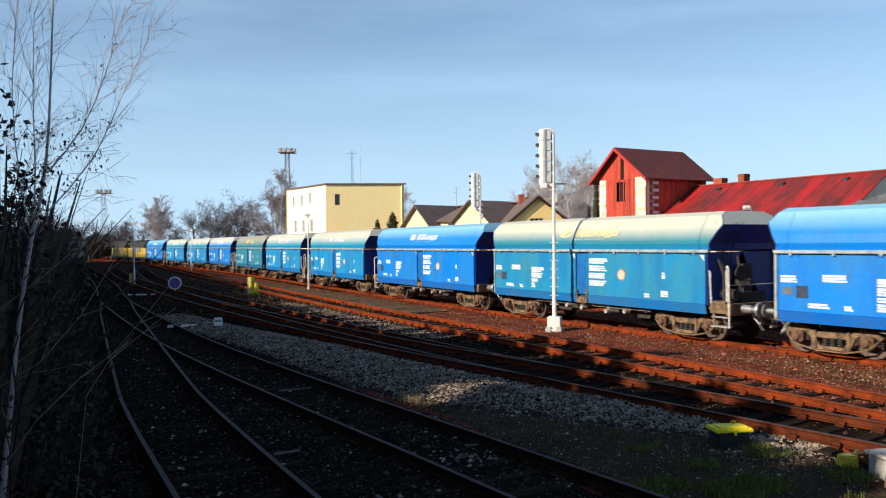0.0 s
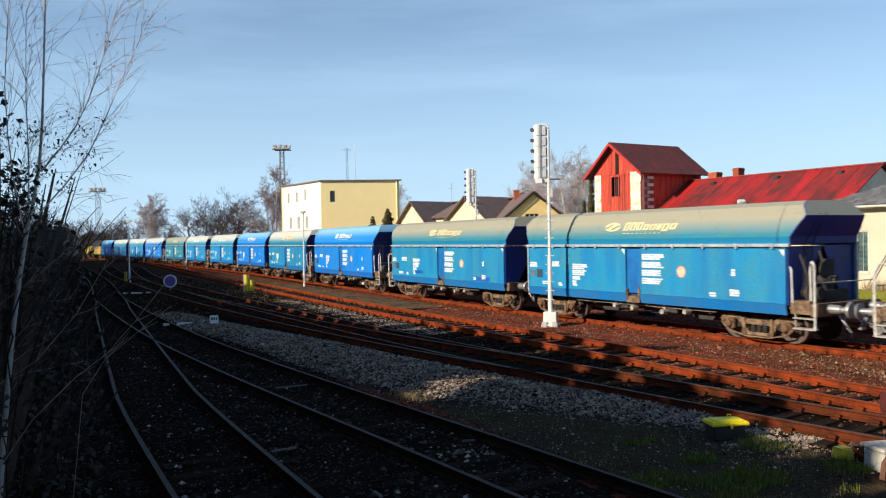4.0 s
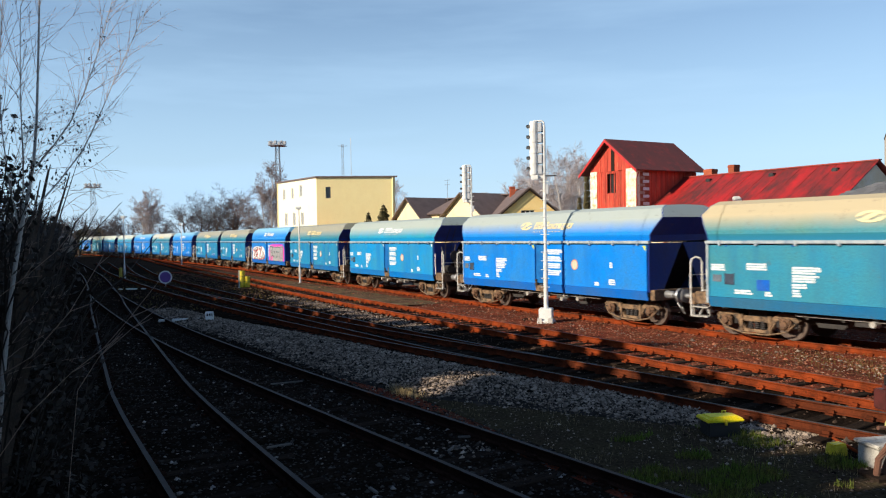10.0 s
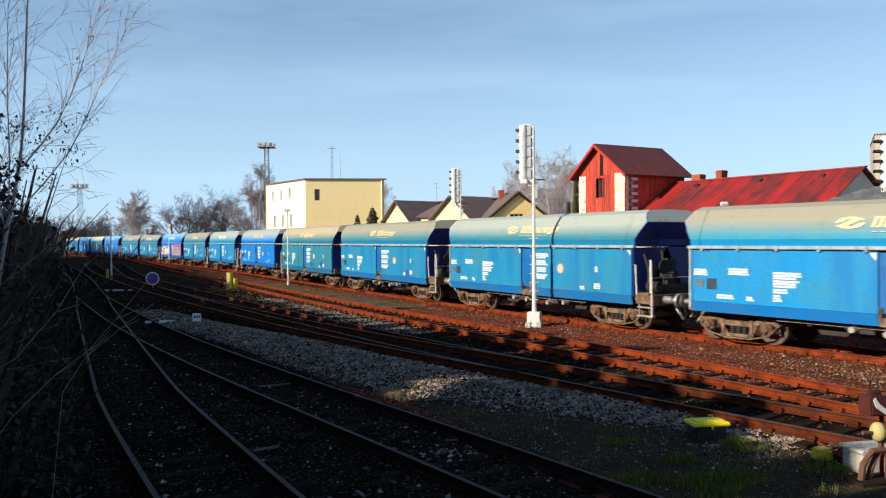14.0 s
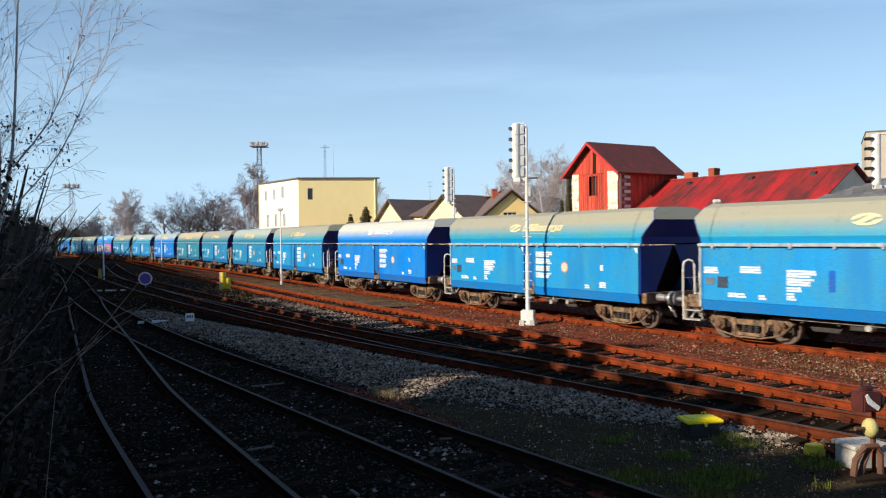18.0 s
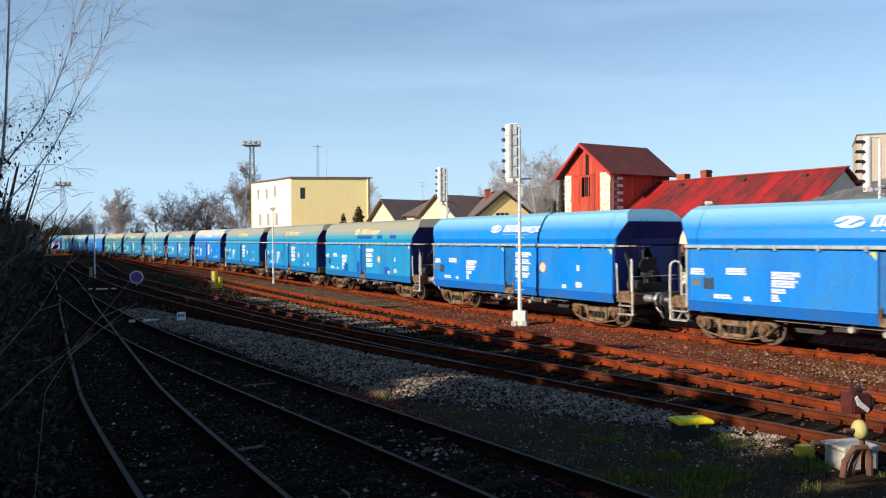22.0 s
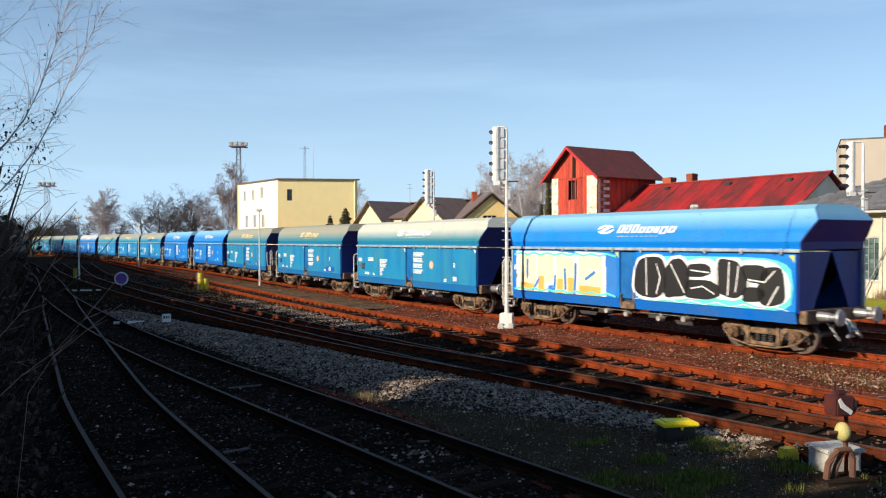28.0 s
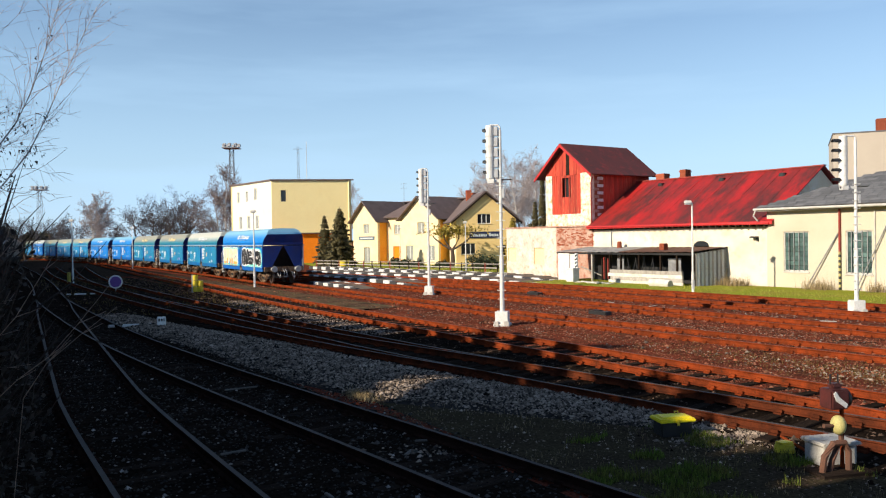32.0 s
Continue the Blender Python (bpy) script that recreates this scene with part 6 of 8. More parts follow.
# ---------------------------------------------------------------- signals, lamps and yard fittings
def signal(x, y, turn, height, label, head_left=0.37):
    """A light signal: white mast with rungs on a concrete foot, and a head of five lamps with hoods."""
    s = thing("light_signal", pose(x, y, GZ, 0, 0, turn), label, "railway signal", "light signals")
    part("foot", boxes((-0.3, 0.3, -0.3, 0.3, 0, 0.12), (-0.24, 0.24, -0.24, 0.24, 0.1, 0.55), bevel=0.02), "white_paint", s)
    for x in (-0.28, 0.1):
        part("foot_plate", boxes((x, x + 0.18, -0.32, -0.25, 0.0, 0.2), bevel=0.01), "concrete", s)
    bm = tube(bmesh.new(), [(0, 0, 0.5), (0, 0, 2.6)], 0.085, 0.08, 12)
    tube(bm, [(0, 0, 2.6), (0, 0, height - 0.15)], 0.06, 0.055, 12)
    part("mast", bm, "white_paint", s)
    for k in range(int((height - 2.4) / 0.32)):
        z = 1.0 + k * 0.32
        part("rung", tube(bmesh.new(), [(-0.16, -0.07, z), (0.16, -0.07, z)], 0.014, sides=6), "white_paint", s)
    hz = height - 1.95
    hd = part("head", tube(bmesh.new(), [(-head_left, 0, hz - 0.02), (-head_left, 0, hz + 1.97)], 0.15, sides=16), "white_paint", s)
    jut = 0.42 if head_left > 0.4 else 0.27
    for k in range(5):
        z = hz + 0.2 + k * 0.385
        part("lamp_housing", tube(bmesh.new(), [(-head_left, 0, z - 0.175), (-head_left, 0, z - 0.16), (-head_left, 0, z + 0.16), (-head_left, 0, z + 0.175)], 0.17, sides=16), "white_paint", hd)
        bm = bmesh.new()
        arc = [radians(g) for g in range(0, 181, 20)]
        loops = [[bm.verts.new((-head_left - x, math.cos(a) * r, z + math.sin(a) * r)) for a in arc] for x, r in ((0.12, 0.13), (jut, 0.115), (jut, 0.105), (0.12, 0.12))]
        for A, B in zip(loops, loops[1:]):
            for k2 in range(len(arc) - 1):
                bm.faces.new((A[k2], A[k2 + 1], B[k2 + 1], B[k2]))
        part("hood", bm, "black", hd)
    bm = bmesh.new()
    tube(bm, [(0, 0, height - 0.2), (0.0, 0, height - 0.05), (-0.06, 0, height + 0.02), (-head_left, 0, height + 0.03)], 0.035, sides=8)
    part("hoop", bm, "white_paint", s)
    part("bracket", boxes((-head_left - 0.1, 0.02, -0.05, 0.05, hz - 0.12, hz - 0.02), (-head_left - 0.1, -head_left + 0.15, -0.14, 0.1, hz - 0.16, hz)), "white_paint", s)
    part("cable_box", boxes((0.06, 0.16, -0.09, 0.06, hz - 0.7, hz - 0.35), bevel=0.01), "signal_grey", s)
    for k in range(5 if head_left < 0.4 else 0):
        z = hz + 0.2 + k * 0.385
        part("rear_cell", boxes((-head_left + 0.155, -0.062, -0.1, 0.1, z - 0.165, z + 0.165), bevel=0.015), "signal_grey", hd)
    part("side_shade", boxes((0.06, 0.42, -0.16, 0.16, hz - 0.05, hz - 0.02)), "black", s)
    return s


M["signal_grey"] = surface("signal_grey", (0.5, 0.51, 0.53), (0.38, 0.39, 0.41), 4, 0.5, bump=0.1)
signal(2.88, 29.0, -14, 7.36, "tall white five-lamp light signal on a concrete foot")
signal(0.32, 45.5, -12, 7.25, "white five-lamp light signal between the tracks")
sg3 = signal(17.2, 31.0, 0, 7.05, "white light signal with black lamp hoods beside the verge", 0.5)


M["yellow_lid"] = surface("fresh_yellow_paint", (0.95, 0.78, 0.01), (0.9, 0.72, 0.01), 4, 0.5, bump=0.05)
M["chest_paint"] = surface("grimy_white_concrete", (0.5, 0.48, 0.44), (0.34, 0.32, 0.29), 4, 0.85, bump=0.3, spot=(0.16, 0.14, 0.11), amount=0.42)
M["yellow_dull"] = surface("dull_yellow_paint", (0.4, 0.33, 0.04), (0.3, 0.24, 0.04), 4, 0.7)


def lamp_post(x, y, h, label, arm=-0.45, turn=0.0):
    p = thing("lamp_post", pose(x, y, GZ, 0, 0, turn), label, "street lamp", "yard lamps")
    part("pole", tube(tube(bmesh.new(), [(0, 0, 0), (0, 0, 1.2)], 0.075, sides=10), [(0, 0, 1.2), (0, 0, h - 0.1)], 0.05, 0.045, 10), "white_paint", p)
    part("lamp_head", boxes((arm - 0.12, arm + 0.28, -0.12, 0.12, h - 0.18, h + 0.02), bevel=0.05), "white_paint", p)
    part("arm", tube(bmesh.new(), [(0, 0, h - 0.2), (arm * 0.4, 0, h - 0.05), (arm, 0, h - 0.05)], 0.03, sides=6), "white_paint", p)
    part("lamp_glass", boxes((arm - 0.1, arm + 0.2, -0.1, 0.1, h - 0.2, h - 0.17)), "signal_grey", p)
    part("door", boxes((-0.06, 0.06, -0.085, -0.07, 0.3, 0.8)), "signal_grey", p)
    return p


lamp_post(14.7, 42.8, 5.1, "white steel lamp post by the grass verge", -0.3)
lamp_post(-11.85, 55.8, 5.45, "white steel lamp post beside the running line", -0.1)
lamp_post(-29.0, 66.2, 5.3, "white lamp post with a yellow guard at its foot", -0.1)
lamp_post(4.05, 75.0, 4.85, "white platform lamp post", -0.1)
lamp_post(-2.7, 93.0, 4.6, "dark platform lamp post before the station", -0.15)
lamp_post(-36.2, 99.5, 5.3, "far lamp post beside the train", -0.1)
solid("post_guard", boxes((-0.3, -0.1, -0.12, 0.12, 0, 0.95), bevel=0.03), "yellow_dull", pose(-29.0, 65.9, GZ), "yellow steel guard beside a lamp post", "guard")

# a violet shunting disc, a white distance marker, the yellow barrels of a switch post
d = thing("shunting_disc", pose(-20.7, 53.7, GZ, 0, 0, 10), "violet stop disc with a white rim on a short post", "signal disc")
part("rim", tube(bmesh.new(), [(0, 0.0, 0.68), (0, 0.03, 0.68)], 0.45, sides=32), "white_paint", d)
part("face", tube(bmesh.new(), [(0, -0.02, 0.68), (0, 0.0, 0.68)], 0.36, sides=32), "purple", d)
part("post", boxes((-0.04, 0.04, 0.03, 0.09, 0, 0.6)), "steel", d)
mk = thing("distance_marker", pose(-9.95, 30.2, GZ, -6, 0, 18), "small white concrete marker post in the gravel", "marker")
part("stone", boxes((-0.16, 0.16, -0.08, 0.08, 0, 0.46), bevel=0.02), "white_paint", mk)
part("figure_bar", boxes((-0.11, -0.05, -0.085, -0.08, 0.28, 0.38)), "black", mk)
part("figure_bar", boxes((-0.02, 0.04, -0.085, -0.08, 0.28, 0.38)), "black", mk)
part("figure_bar", boxes((0.07, 0.11, -0.085, -0.08, 0.28, 0.38)), "black", mk)
for x, y, l, a in ((-11.25, 30.6, 0.3, 8), (-10.45, 30.7, 0.12, 5), (-11.9, 30.4, 0.12, 12), (-21.9, 51.0, 0.35, 5), (-21.2, 51.2, 0.15, 8), (-22.6, 50.9, 0.12, 8)):
    solid("white_kerb_stone", boxes((-l, l, -0.06, 0.06, 0.0, 0.11), bevel=0.02), "white_paint", pose(x, y, GZ + (0.05 if y < 31 else 0.0), 0, 0, a), "whitewashed kerb stone lying along the track", "kerb stone", "kerb stones")
yp = thing("yellow_barrel_post", pose(-14.7, 51.7, GZ, 0, 0, 15), "cluster of yellow drums on a signal cable post", "cable terminal")
part("post", boxes((-0.34, -0.2, -0.06, 0.06, 0, 1.15)), "concrete", yp)
for x in (-0.1, 0.22):
    for z in (0.05, 0.42, 0.79):
        if not (x > 0 and z > 0.7):
            part("drum", tube(bmesh.new(), [(x, 0, z), (x, 0, z + 0.04), (x, 0, z + 0.3), (x, 0, z + 0.34)], 0.17, sides=14), "yellow", yp)

# point machine boxes, the switch lamp and its lever
pm = thing("point_box", pose(4.02, 12.75, GZ, 0, 0, 8), "black point-motor box with a yellow lid", "point machine")
part("case", boxes((-0.26, 0.26, -0.17, 0.17, 0, 0.24), bevel=0.02), "black", pm)
part("lid", boxes((-0.31, 0.31, -0.21, 0.21, 0.24, 0.3), (-0.24, 0.24, -0.15, 0.15, 0.29, 0.32), bevel=0.018), "yellow_lid", pm)
part("clasp", boxes((-0.02, 0.02, -0.225, -0.205, 0.2, 0.29)), "yellow", pm)
part("clasp", tube(bmesh.new(), [(0.08, 0.1, 0.31), (0.08, 0.1, 0.36), (0.14, 0.1, 0.36), (0.14, 0.1, 0.31)], 0.012, sides=6), "yellow", pm)
p2 = thing("cable_pot", pose(5.33, 11.6, GZ, 0, 0, 20), "small yellow cable pot in the grass", "cable pot")
part("pot", tube(bmesh.new(), [(0, 0, 0), (0, 0, 0.08), (0, 0, 0.13)], 0.15, 0.13, 14), "yellow", p2)
part("cap", boxes((-0.12, 0.12, -0.09, 0.09, 0.12, 0.16), bevel=0.02), "yellow", p2)
wb = thing("cable_chest", pose(5.7, 10.98, GZ, 0, 0, 12), "white concrete cable chest with a flat lid", "cable chest")
part("chest", boxes((-0.26, 0.26, -0.22, 0.22, 0, 0.3), bevel=0.02), "chest_paint", wb)
part("lid", boxes((-0.3, 0.3, -0.26, 0.26, 0.3, 0.35), bevel=0.015), "chest_paint", wb)
sw = thing("switch_stand", pose(5.56, 10.6, GZ, 0, 0, 12), "hand switch stand with a counterweight and arrow lamp", "switch stand")
part("lamp_post", tube(bmesh.new(), [(0.12, 0, 0), (0.12, 0, 1.0)], 0.028, sides=8), "rail", sw)
lb = part("lantern", boxes((-0.14, 0.14, -0.13, 0.13, 0.87, 1.14), (-0.07, 0.09, -0.06, 0.06, 1.14, 1.21), bevel=0.02), "switch_dark", sw, "dark square lantern box")
part("side_disc", tube(bmesh.new(), [(0.14, 0, 1.0), (0.18, 0, 1.0)], 0.13, sides=20), "black", lb)
bm = bmesh.new()
prism(bm, [(-0.12, 1.09), (-0.09, 1.12), (-0.03, 1.04), (0.1, 0.94), (0.07, 0.89), (-0.08, 0.99)], -0.146, -0.132)
part("arrow", bm, "white_paint", lb, "white arrow")
for x in (-0.06, 0.06):
    part("pin", tube(bmesh.new(), [(x, 0, 1.2), (x, 0, 1.33)], 0.012, sides=6), "black", lb)
bm = bmesh.new()
bmesh.ops.create_uvsphere(bm, u_segments=18, v_segments=12, radius=0.115, matrix=Matrix.Translation((-0.02, -0.1, 0.66)) @ Matrix.Diagonal((0.8, 1, 1.15, 1)))
part("counterweight", bm, "yellow_pale", sw, "pale yellow round counterweight", None, True)
part("lever", tube(bmesh.new(), [(-0.25, -0.1, 0.66), (0.0, -0.1, 0.65), (0.02, -0.1, 0.42)], 0.03, sides=8), "rust_sheet", sw)
part("yoke", tube(tube(bmesh.new(), [(-0.3, -0.12, 0), (-0.26, -0.12, 0.25), (-0.12, -0.12, 0.42), (0.06, -0.12, 0.42), (0.12, -0.12, 0.3), (0.12, -0.12, 0)], 0.045, sides=8), [(-0.16, -0.08, 0), (-0.12, -0.1, 0.2), (0.0, -0.1, 0.44)], 0.04, sides=8), "rust_sheet", sw)
part("base_plate", boxes((-0.4, 0.4, -0.3, 0.12, -0.02, 0.05)), "sleeper", sw)
part("throw_rod", tube(bmesh.new(), [(0, 0.1, 0.07), (0.35, 1.6, 0.07)], 0.022, sides=6), "rail", sw)
for i, (x, y) in enumerate(((7.2, 32.2), (6.2, 44.0))):
    solid("track_box", boxes((-0.5, 0.5, -0.18, 0.18, 0, 0.16), (-0.35, 0.1, -0.12, 0.12, 0.16, 0.2), bevel=0.02), "black", pose(x, y, GZ + 0.03, 0, 0, -58), "flat dark track circuit box between the rails", "track box", "track boxes")
r = random.Random(12)
for k in range(14):
    u, v = r.uniform(10, 44), r.choice((15.9, 17.0, 21.7, 22.3, 26.8, 30.6))
    p = yard(u, v)
    solid("timber_scrap", boxes((-0.28, 0.28, -0.06, 0.06, 0, 0.06), bevel=0.01), "wood_grey" if k % 3 == 0 else "sleeper", pose(p.x, p.y, GZ, 0, 0, r.uniform(0, 180)), "short timber offcut lying in the ballast", "timber", "timber scraps")

# platforms with black and white kerbs
kerb_w = finish(boxes((-0.47, 0.47, -0.14, 0.14, -0.26, 0.03), bevel=0.02), "kerb_block")
kerb_w.materials.append(M["white_paint"])
kerb_b = finish(boxes((-0.47, 0.47, -0.14, 0.14, -0.26, 0.03), bevel=0.02), "kerb_block")
kerb_b.materials.append(M["kerb_dark"])


def platform(a, b, width, top, label, ramp=4.0):
    """A low platform from a (far) to its ramp tip b; kerb blocks along the viewer's edge and the far edge."""
    a, b = Vector((*a, 0)), Vector((*b, 0))
    d = (b - a).normalized()
    n = Vector((-d.y, d.x, 0))
    if n.y < 0:
        n = -n
    L = (b - a).length
    p = thing("platform", Matrix.Translation((0, 0, GZ)), label, "platform", "platforms", "structure")
    rise = lambda s: top * min(1.0, max(0.12, (L - s) / ramp))
    bm = bmesh.new()
    rows = []
    ss = [0, L - ramp, L]
    for s in ss:
        q = a + d * s
        rows.append([bm.verts.new(q + Vector((0, 0, 0))), bm.verts.new(q + n * width), bm.verts.new(q + n * width + Vector((0, 0, rise(s)))), bm.verts.new(q + Vector((0, 0, rise(s))))])
    for A, B in zip(rows, rows[1:]):
        for k in range(4):
            bm.faces.new((A[k], A[(k + 1) % 4], B[(k + 1) % 4], B[k]))
    bm.faces.new(rows[0]), bm.faces.new(rows[-1][::-1])
    bmesh.ops.recalc_face_normals(bm, faces=bm.faces)
    part("surface", bm, "platform_gravel", p)
    n_k = int(L)
    for k in range(n_k):
        s = k + 0.5
        ang = math.atan2(d.y, d.x)
        for off in (0.0, width):
            q = a + d * s + n * off
            part("kerb_block", kerb_w if k % 2 else kerb_b, None, p, "", Matrix.Translation((q.x, q.y, rise(s))) @ Matrix.Rotation(ang, 4, "Z"))
    return p


platform((-8.5, 59.6), (-4.0, 51.1), 1.6, 0.18, "low ramp end of an island platform with white kerb blocks", 3)
platform((-9.9, 69.3), (-0.3, 54.3), 2.2, 0.26, "island platform with black and white kerb blocks", 5)
platform((-11.6, 79.5), (8.9, 53.0), 2.4, 0.26, "long island platform with black and white kerb blocks", 8)
platform((-13.0, 91.0), (10.1, 58.3), 2.0, 0.26, "main platform edge with black and white kerb blocks", 6)
# ---------------------------------------------------------------- stones, grass and plants
def soup(name, verts, faces, material, label="", kind="stuff", category="", smooth=False):
    me = bpy.data.meshes.new(name)
    me.from_pydata([tuple(v) for v in verts], [], [tuple(f) for f in faces])
    if smooth:
        for p in me.polygons:
            p.use_smooth = True
    me.materials.append(M[material])
    return me


OCT_V = np.array(((1, 0, 0), (-1, 0, 0), (0, 1, 0), (0, -1, 0), (0, 0, 1), (0, 0, -0.6)), float)
OCT_F = np.array(((0, 2, 4), (2, 1, 4), (1, 3, 4), (3, 0, 4), (2, 0, 5), (1, 2, 5), (3, 1, 5), (0, 3, 5)))


def stones(name, n, place, size, material, label, seed):
    """Broken stones strewn over a stretch; place(rng) gives x, y, z."""
    g = np.random.default_rng(seed)
    V, F = [], []
    for i in range(n):
        x, y, z = place(g)
        s = size * g.lognormal(0, 0.35)
        v = OCT_V * g.uniform(0.55, 1.25, (6, 3)) * s * np.array((1, 0.8, 0.6))
        a = g.uniform(0, 6.28)
        c, q = math.cos(a), math.sin(a)
        V.append(np.c_[v[:, 0] * c - v[:, 1] * q + x, v[:, 0] * q + v[:, 1] * c + y, v[:, 2] + z + s * 0.15])
        F.append(OCT_F + 6 * i)
    me = bpy.data.meshes.new(name)
    me.from_pydata(np.concatenate(V).tolist(), [], np.concatenate(F).tolist())
    me.materials.append(M[material])
    ob = new(name, me)
    return tagged(ob, label, "stones", kind="stuff")


def island(m, lo, hi):
    """Let loose pieces of one mesh differ in tone."""
    n, l = m.node_tree.nodes, m.node_tree.links
    p = n["Principled BSDF"]
    src = p.inputs["Base Color"].links[0].from_socket
    geo = n.new("ShaderNodeNewGeometry")
    rm = n.new("ShaderNodeMapRange")
    rm.inputs["To Min"].default_value, rm.inputs["To Max"].default_value = lo, hi
    l.new(geo.outputs["Random Per Island"], rm.inputs["Value"])
    sc = n.new("ShaderNodeVectorMath")
    sc.operation = "SCALE"
    l.new(src, sc.inputs[0])
    l.new(rm.outputs[0], sc.inputs["Scale"])
    l.new(sc.outputs[0], p.inputs["Base Color"])
    return m


M["gravel"] = island(surface("grey_gravel", (0.19, 0.15, 0.12), (0.1, 0.078, 0.062), 1.2, 0.9, bump=0.2, fine=40), 0.03, 2.7)
M["gravel_soil"] = surface("gravel_soil", (0.05, 0.042, 0.038), (0.025, 0.022, 0.02), 2, 0.95, bump=1.0, fine=25)
M["pale_grit"] = island(surface("pale_grit", (0.15, 0.12, 0.1), (0.11, 0.085, 0.07), 3, 0.95, bump=0.2, fine=40), 0.3, 2.6)
M["bed_grit"] = island(surface("bed_grit", (0.05, 0.034, 0.025), (0.03, 0.02, 0.016), 2, 0.95, bump=0.2, fine=40), 0.2, 3.2)
M["yard_grit"] = island(surface("yard_grit", (0.19, 0.06, 0.034), (0.13, 0.065, 0.042), 2, 0.95, bump=0.2, fine=40), 0.25, 2.3)
# stones darkened in colour for the shade they lie in
M["dark_gravel"] = island(surface("shade_dark_gravel", (0.024, 0.021, 0.019), (0.012, 0.011, 0.01), 3, 0.95, bump=0.2, fine=40), 0.25, 4.5)
M["splinter"] = surface("greyed_splinter", (0.2, 0.18, 0.165), (0.12, 0.105, 0.095), 3, 0.9, bump=0.2, stretch=(0.4, 3, 3))
M["litter"] = island(surface("pale_litter", (0.26, 0.23, 0.21), (0.15, 0.13, 0.12), 3, 0.9, bump=0.2, fine=40), 0.2, 2.2)
M["rust_gravel"] = island(surface("rusty_gravel", (0.24, 0.1, 0.06), (0.15, 0.07, 0.045), 2, 0.95, bump=0.2, fine=40), 0.5, 1.7)


def at(u, v, z=GZ):
    p = yard(u, v, z)
    return p.x, p.y, p.z


def strip(u):
    """Middle and half width of the gravel bank."""
    us = (8, 12, 14, 18, 24, 32, 42)
    return float(np.interp(u, us, (11.2, 9.7, 8.75, 8.0, 7.4, 6.3, 5.6))), float(np.interp(u, us, (0.35, 1.05, 1.35, 1.4, 1.2, 0.85, 0.5)))


def bank(u, v):
    """The low bank of grey gravel between the siding and the turnout track."""
    mid, half = strip(u)
    return 0.14 * max(0.0, 1 - ((v - mid) / (half + 0.3)) ** 2) * min(1.0, max(0.0, (u - 8.5) / 5), max(0.0, (41 - u) / 6))


def gravel_spot(g):
    u = 8.0 + 31 * g.beta(1.1, 1.7)
    c, half = strip(u)
    v = c + half * g.uniform(-1, 1) ** 3 * 0.45 + half * g.uniform(-1.05, 1.05)
    return at(u, v, GZ + bank(u, v))


stones("gravel_bank", 30000, gravel_spot, 0.031, "gravel", "bank of loose grey ballast gravel between two tracks", 1)
bm = bmesh.new()
us, vs = np.linspace(8.5, 41, 66), np.linspace(-1, 1, 15)
gr = [[bm.verts.new(yard(u, strip(u)[0] + v * (strip(u)[1] + 0.3), GZ - 0.004 + bank(u, strip(u)[0] + v * (strip(u)[1] + 0.3)) * 0.95)) for v in vs] for u in us]
for i in range(len(us) - 1):
    for j in range(len(vs) - 1):
        bm.faces.new((gr[i][j], gr[i + 1][j], gr[i + 1][j + 1], gr[i][j + 1]))
bmesh.ops.recalc_face_normals(bm, faces=bm.faces)
solid("gravel_bed", bm, "gravel_soil", Matrix(), "bed of grey ballast under the gravel bank", "gravel", kind="structure")

bm = bmesh.new()
us = np.linspace(-8, 16, 24)
A = [bm.verts.new(yard(u, 6.6 + 0.03 * abs(u), GZ + 0.008)) for u in us]
B = [bm.verts.new(yard(u, 10.4 - 0.1 * max(0, u - 9), GZ + 0.008)) for u in us]
for i in range(len(us) - 1):
    bm.faces.new((A[i], B[i], B[i + 1], A[i + 1]))
bmesh.ops.recalc_face_normals(bm, faces=bm.faces)
M["weedy_soil"] = surface("weedy_soil", (0.06, 0.046, 0.026), (0.045, 0.033, 0.022), 0.9, 0.95, bump=0.9, fine=22, grit=0.6)
solid("weedy_strip", bm, "weedy_soil", Matrix(), "weedy soil between the siding and the turnout", "soil", kind="structure")

# ballast round the near sidings, the wood's shade put into its near-black colour
bm = bmesh.new()
us = np.linspace(-25, 95, 50)
lo = [-3.5 + 0.02 * u for u in us]
hi = [6.4 + min(3.3, 0.6 * max(0, u - 24)) for u in us]
A = [bm.verts.new(yard(u, a, GZ + 0.032)) for u, a in zip(us, lo)]
B = [bm.verts.new(yard(u, b, GZ + 0.032)) for u, b in zip(us, hi)]
for i in range(len(us) - 1):
    bm.faces.new((A[i], B[i], B[i + 1], A[i + 1]))
bmesh.ops.recalc_face_normals(bm, faces=bm.faces)
M["shade_soil"] = surface("shade_dark_ballast", (0.019, 0.013, 0.0095), (0.01, 0.0075, 0.006), 1.2, 0.95, bump=0.9, fine=22, spot=(0.034, 0.023, 0.016), amount=0.42, grit=0.6)
solid("siding_bed", bm, "shade_soil", Matrix(), "ballast of the old sidings, coloured near-black for shade", "ballast", kind="structure")
stones("siding_stones", 26000, lambda g: at(2 + 43 * g.beta(1, 1.8), g.uniform(0.3, 7.0), GZ + 0.03), 0.024, "dark_gravel", "stones between the old siding rails, coloured dark for shade", 2)
stones("pale_litter", 520, lambda g: at(3 + 24 * g.beta(1, 1.6), g.uniform(0.9, 6.8), GZ + 0.035), 0.03, "litter", "scattered pale stones between dark rails", 3)
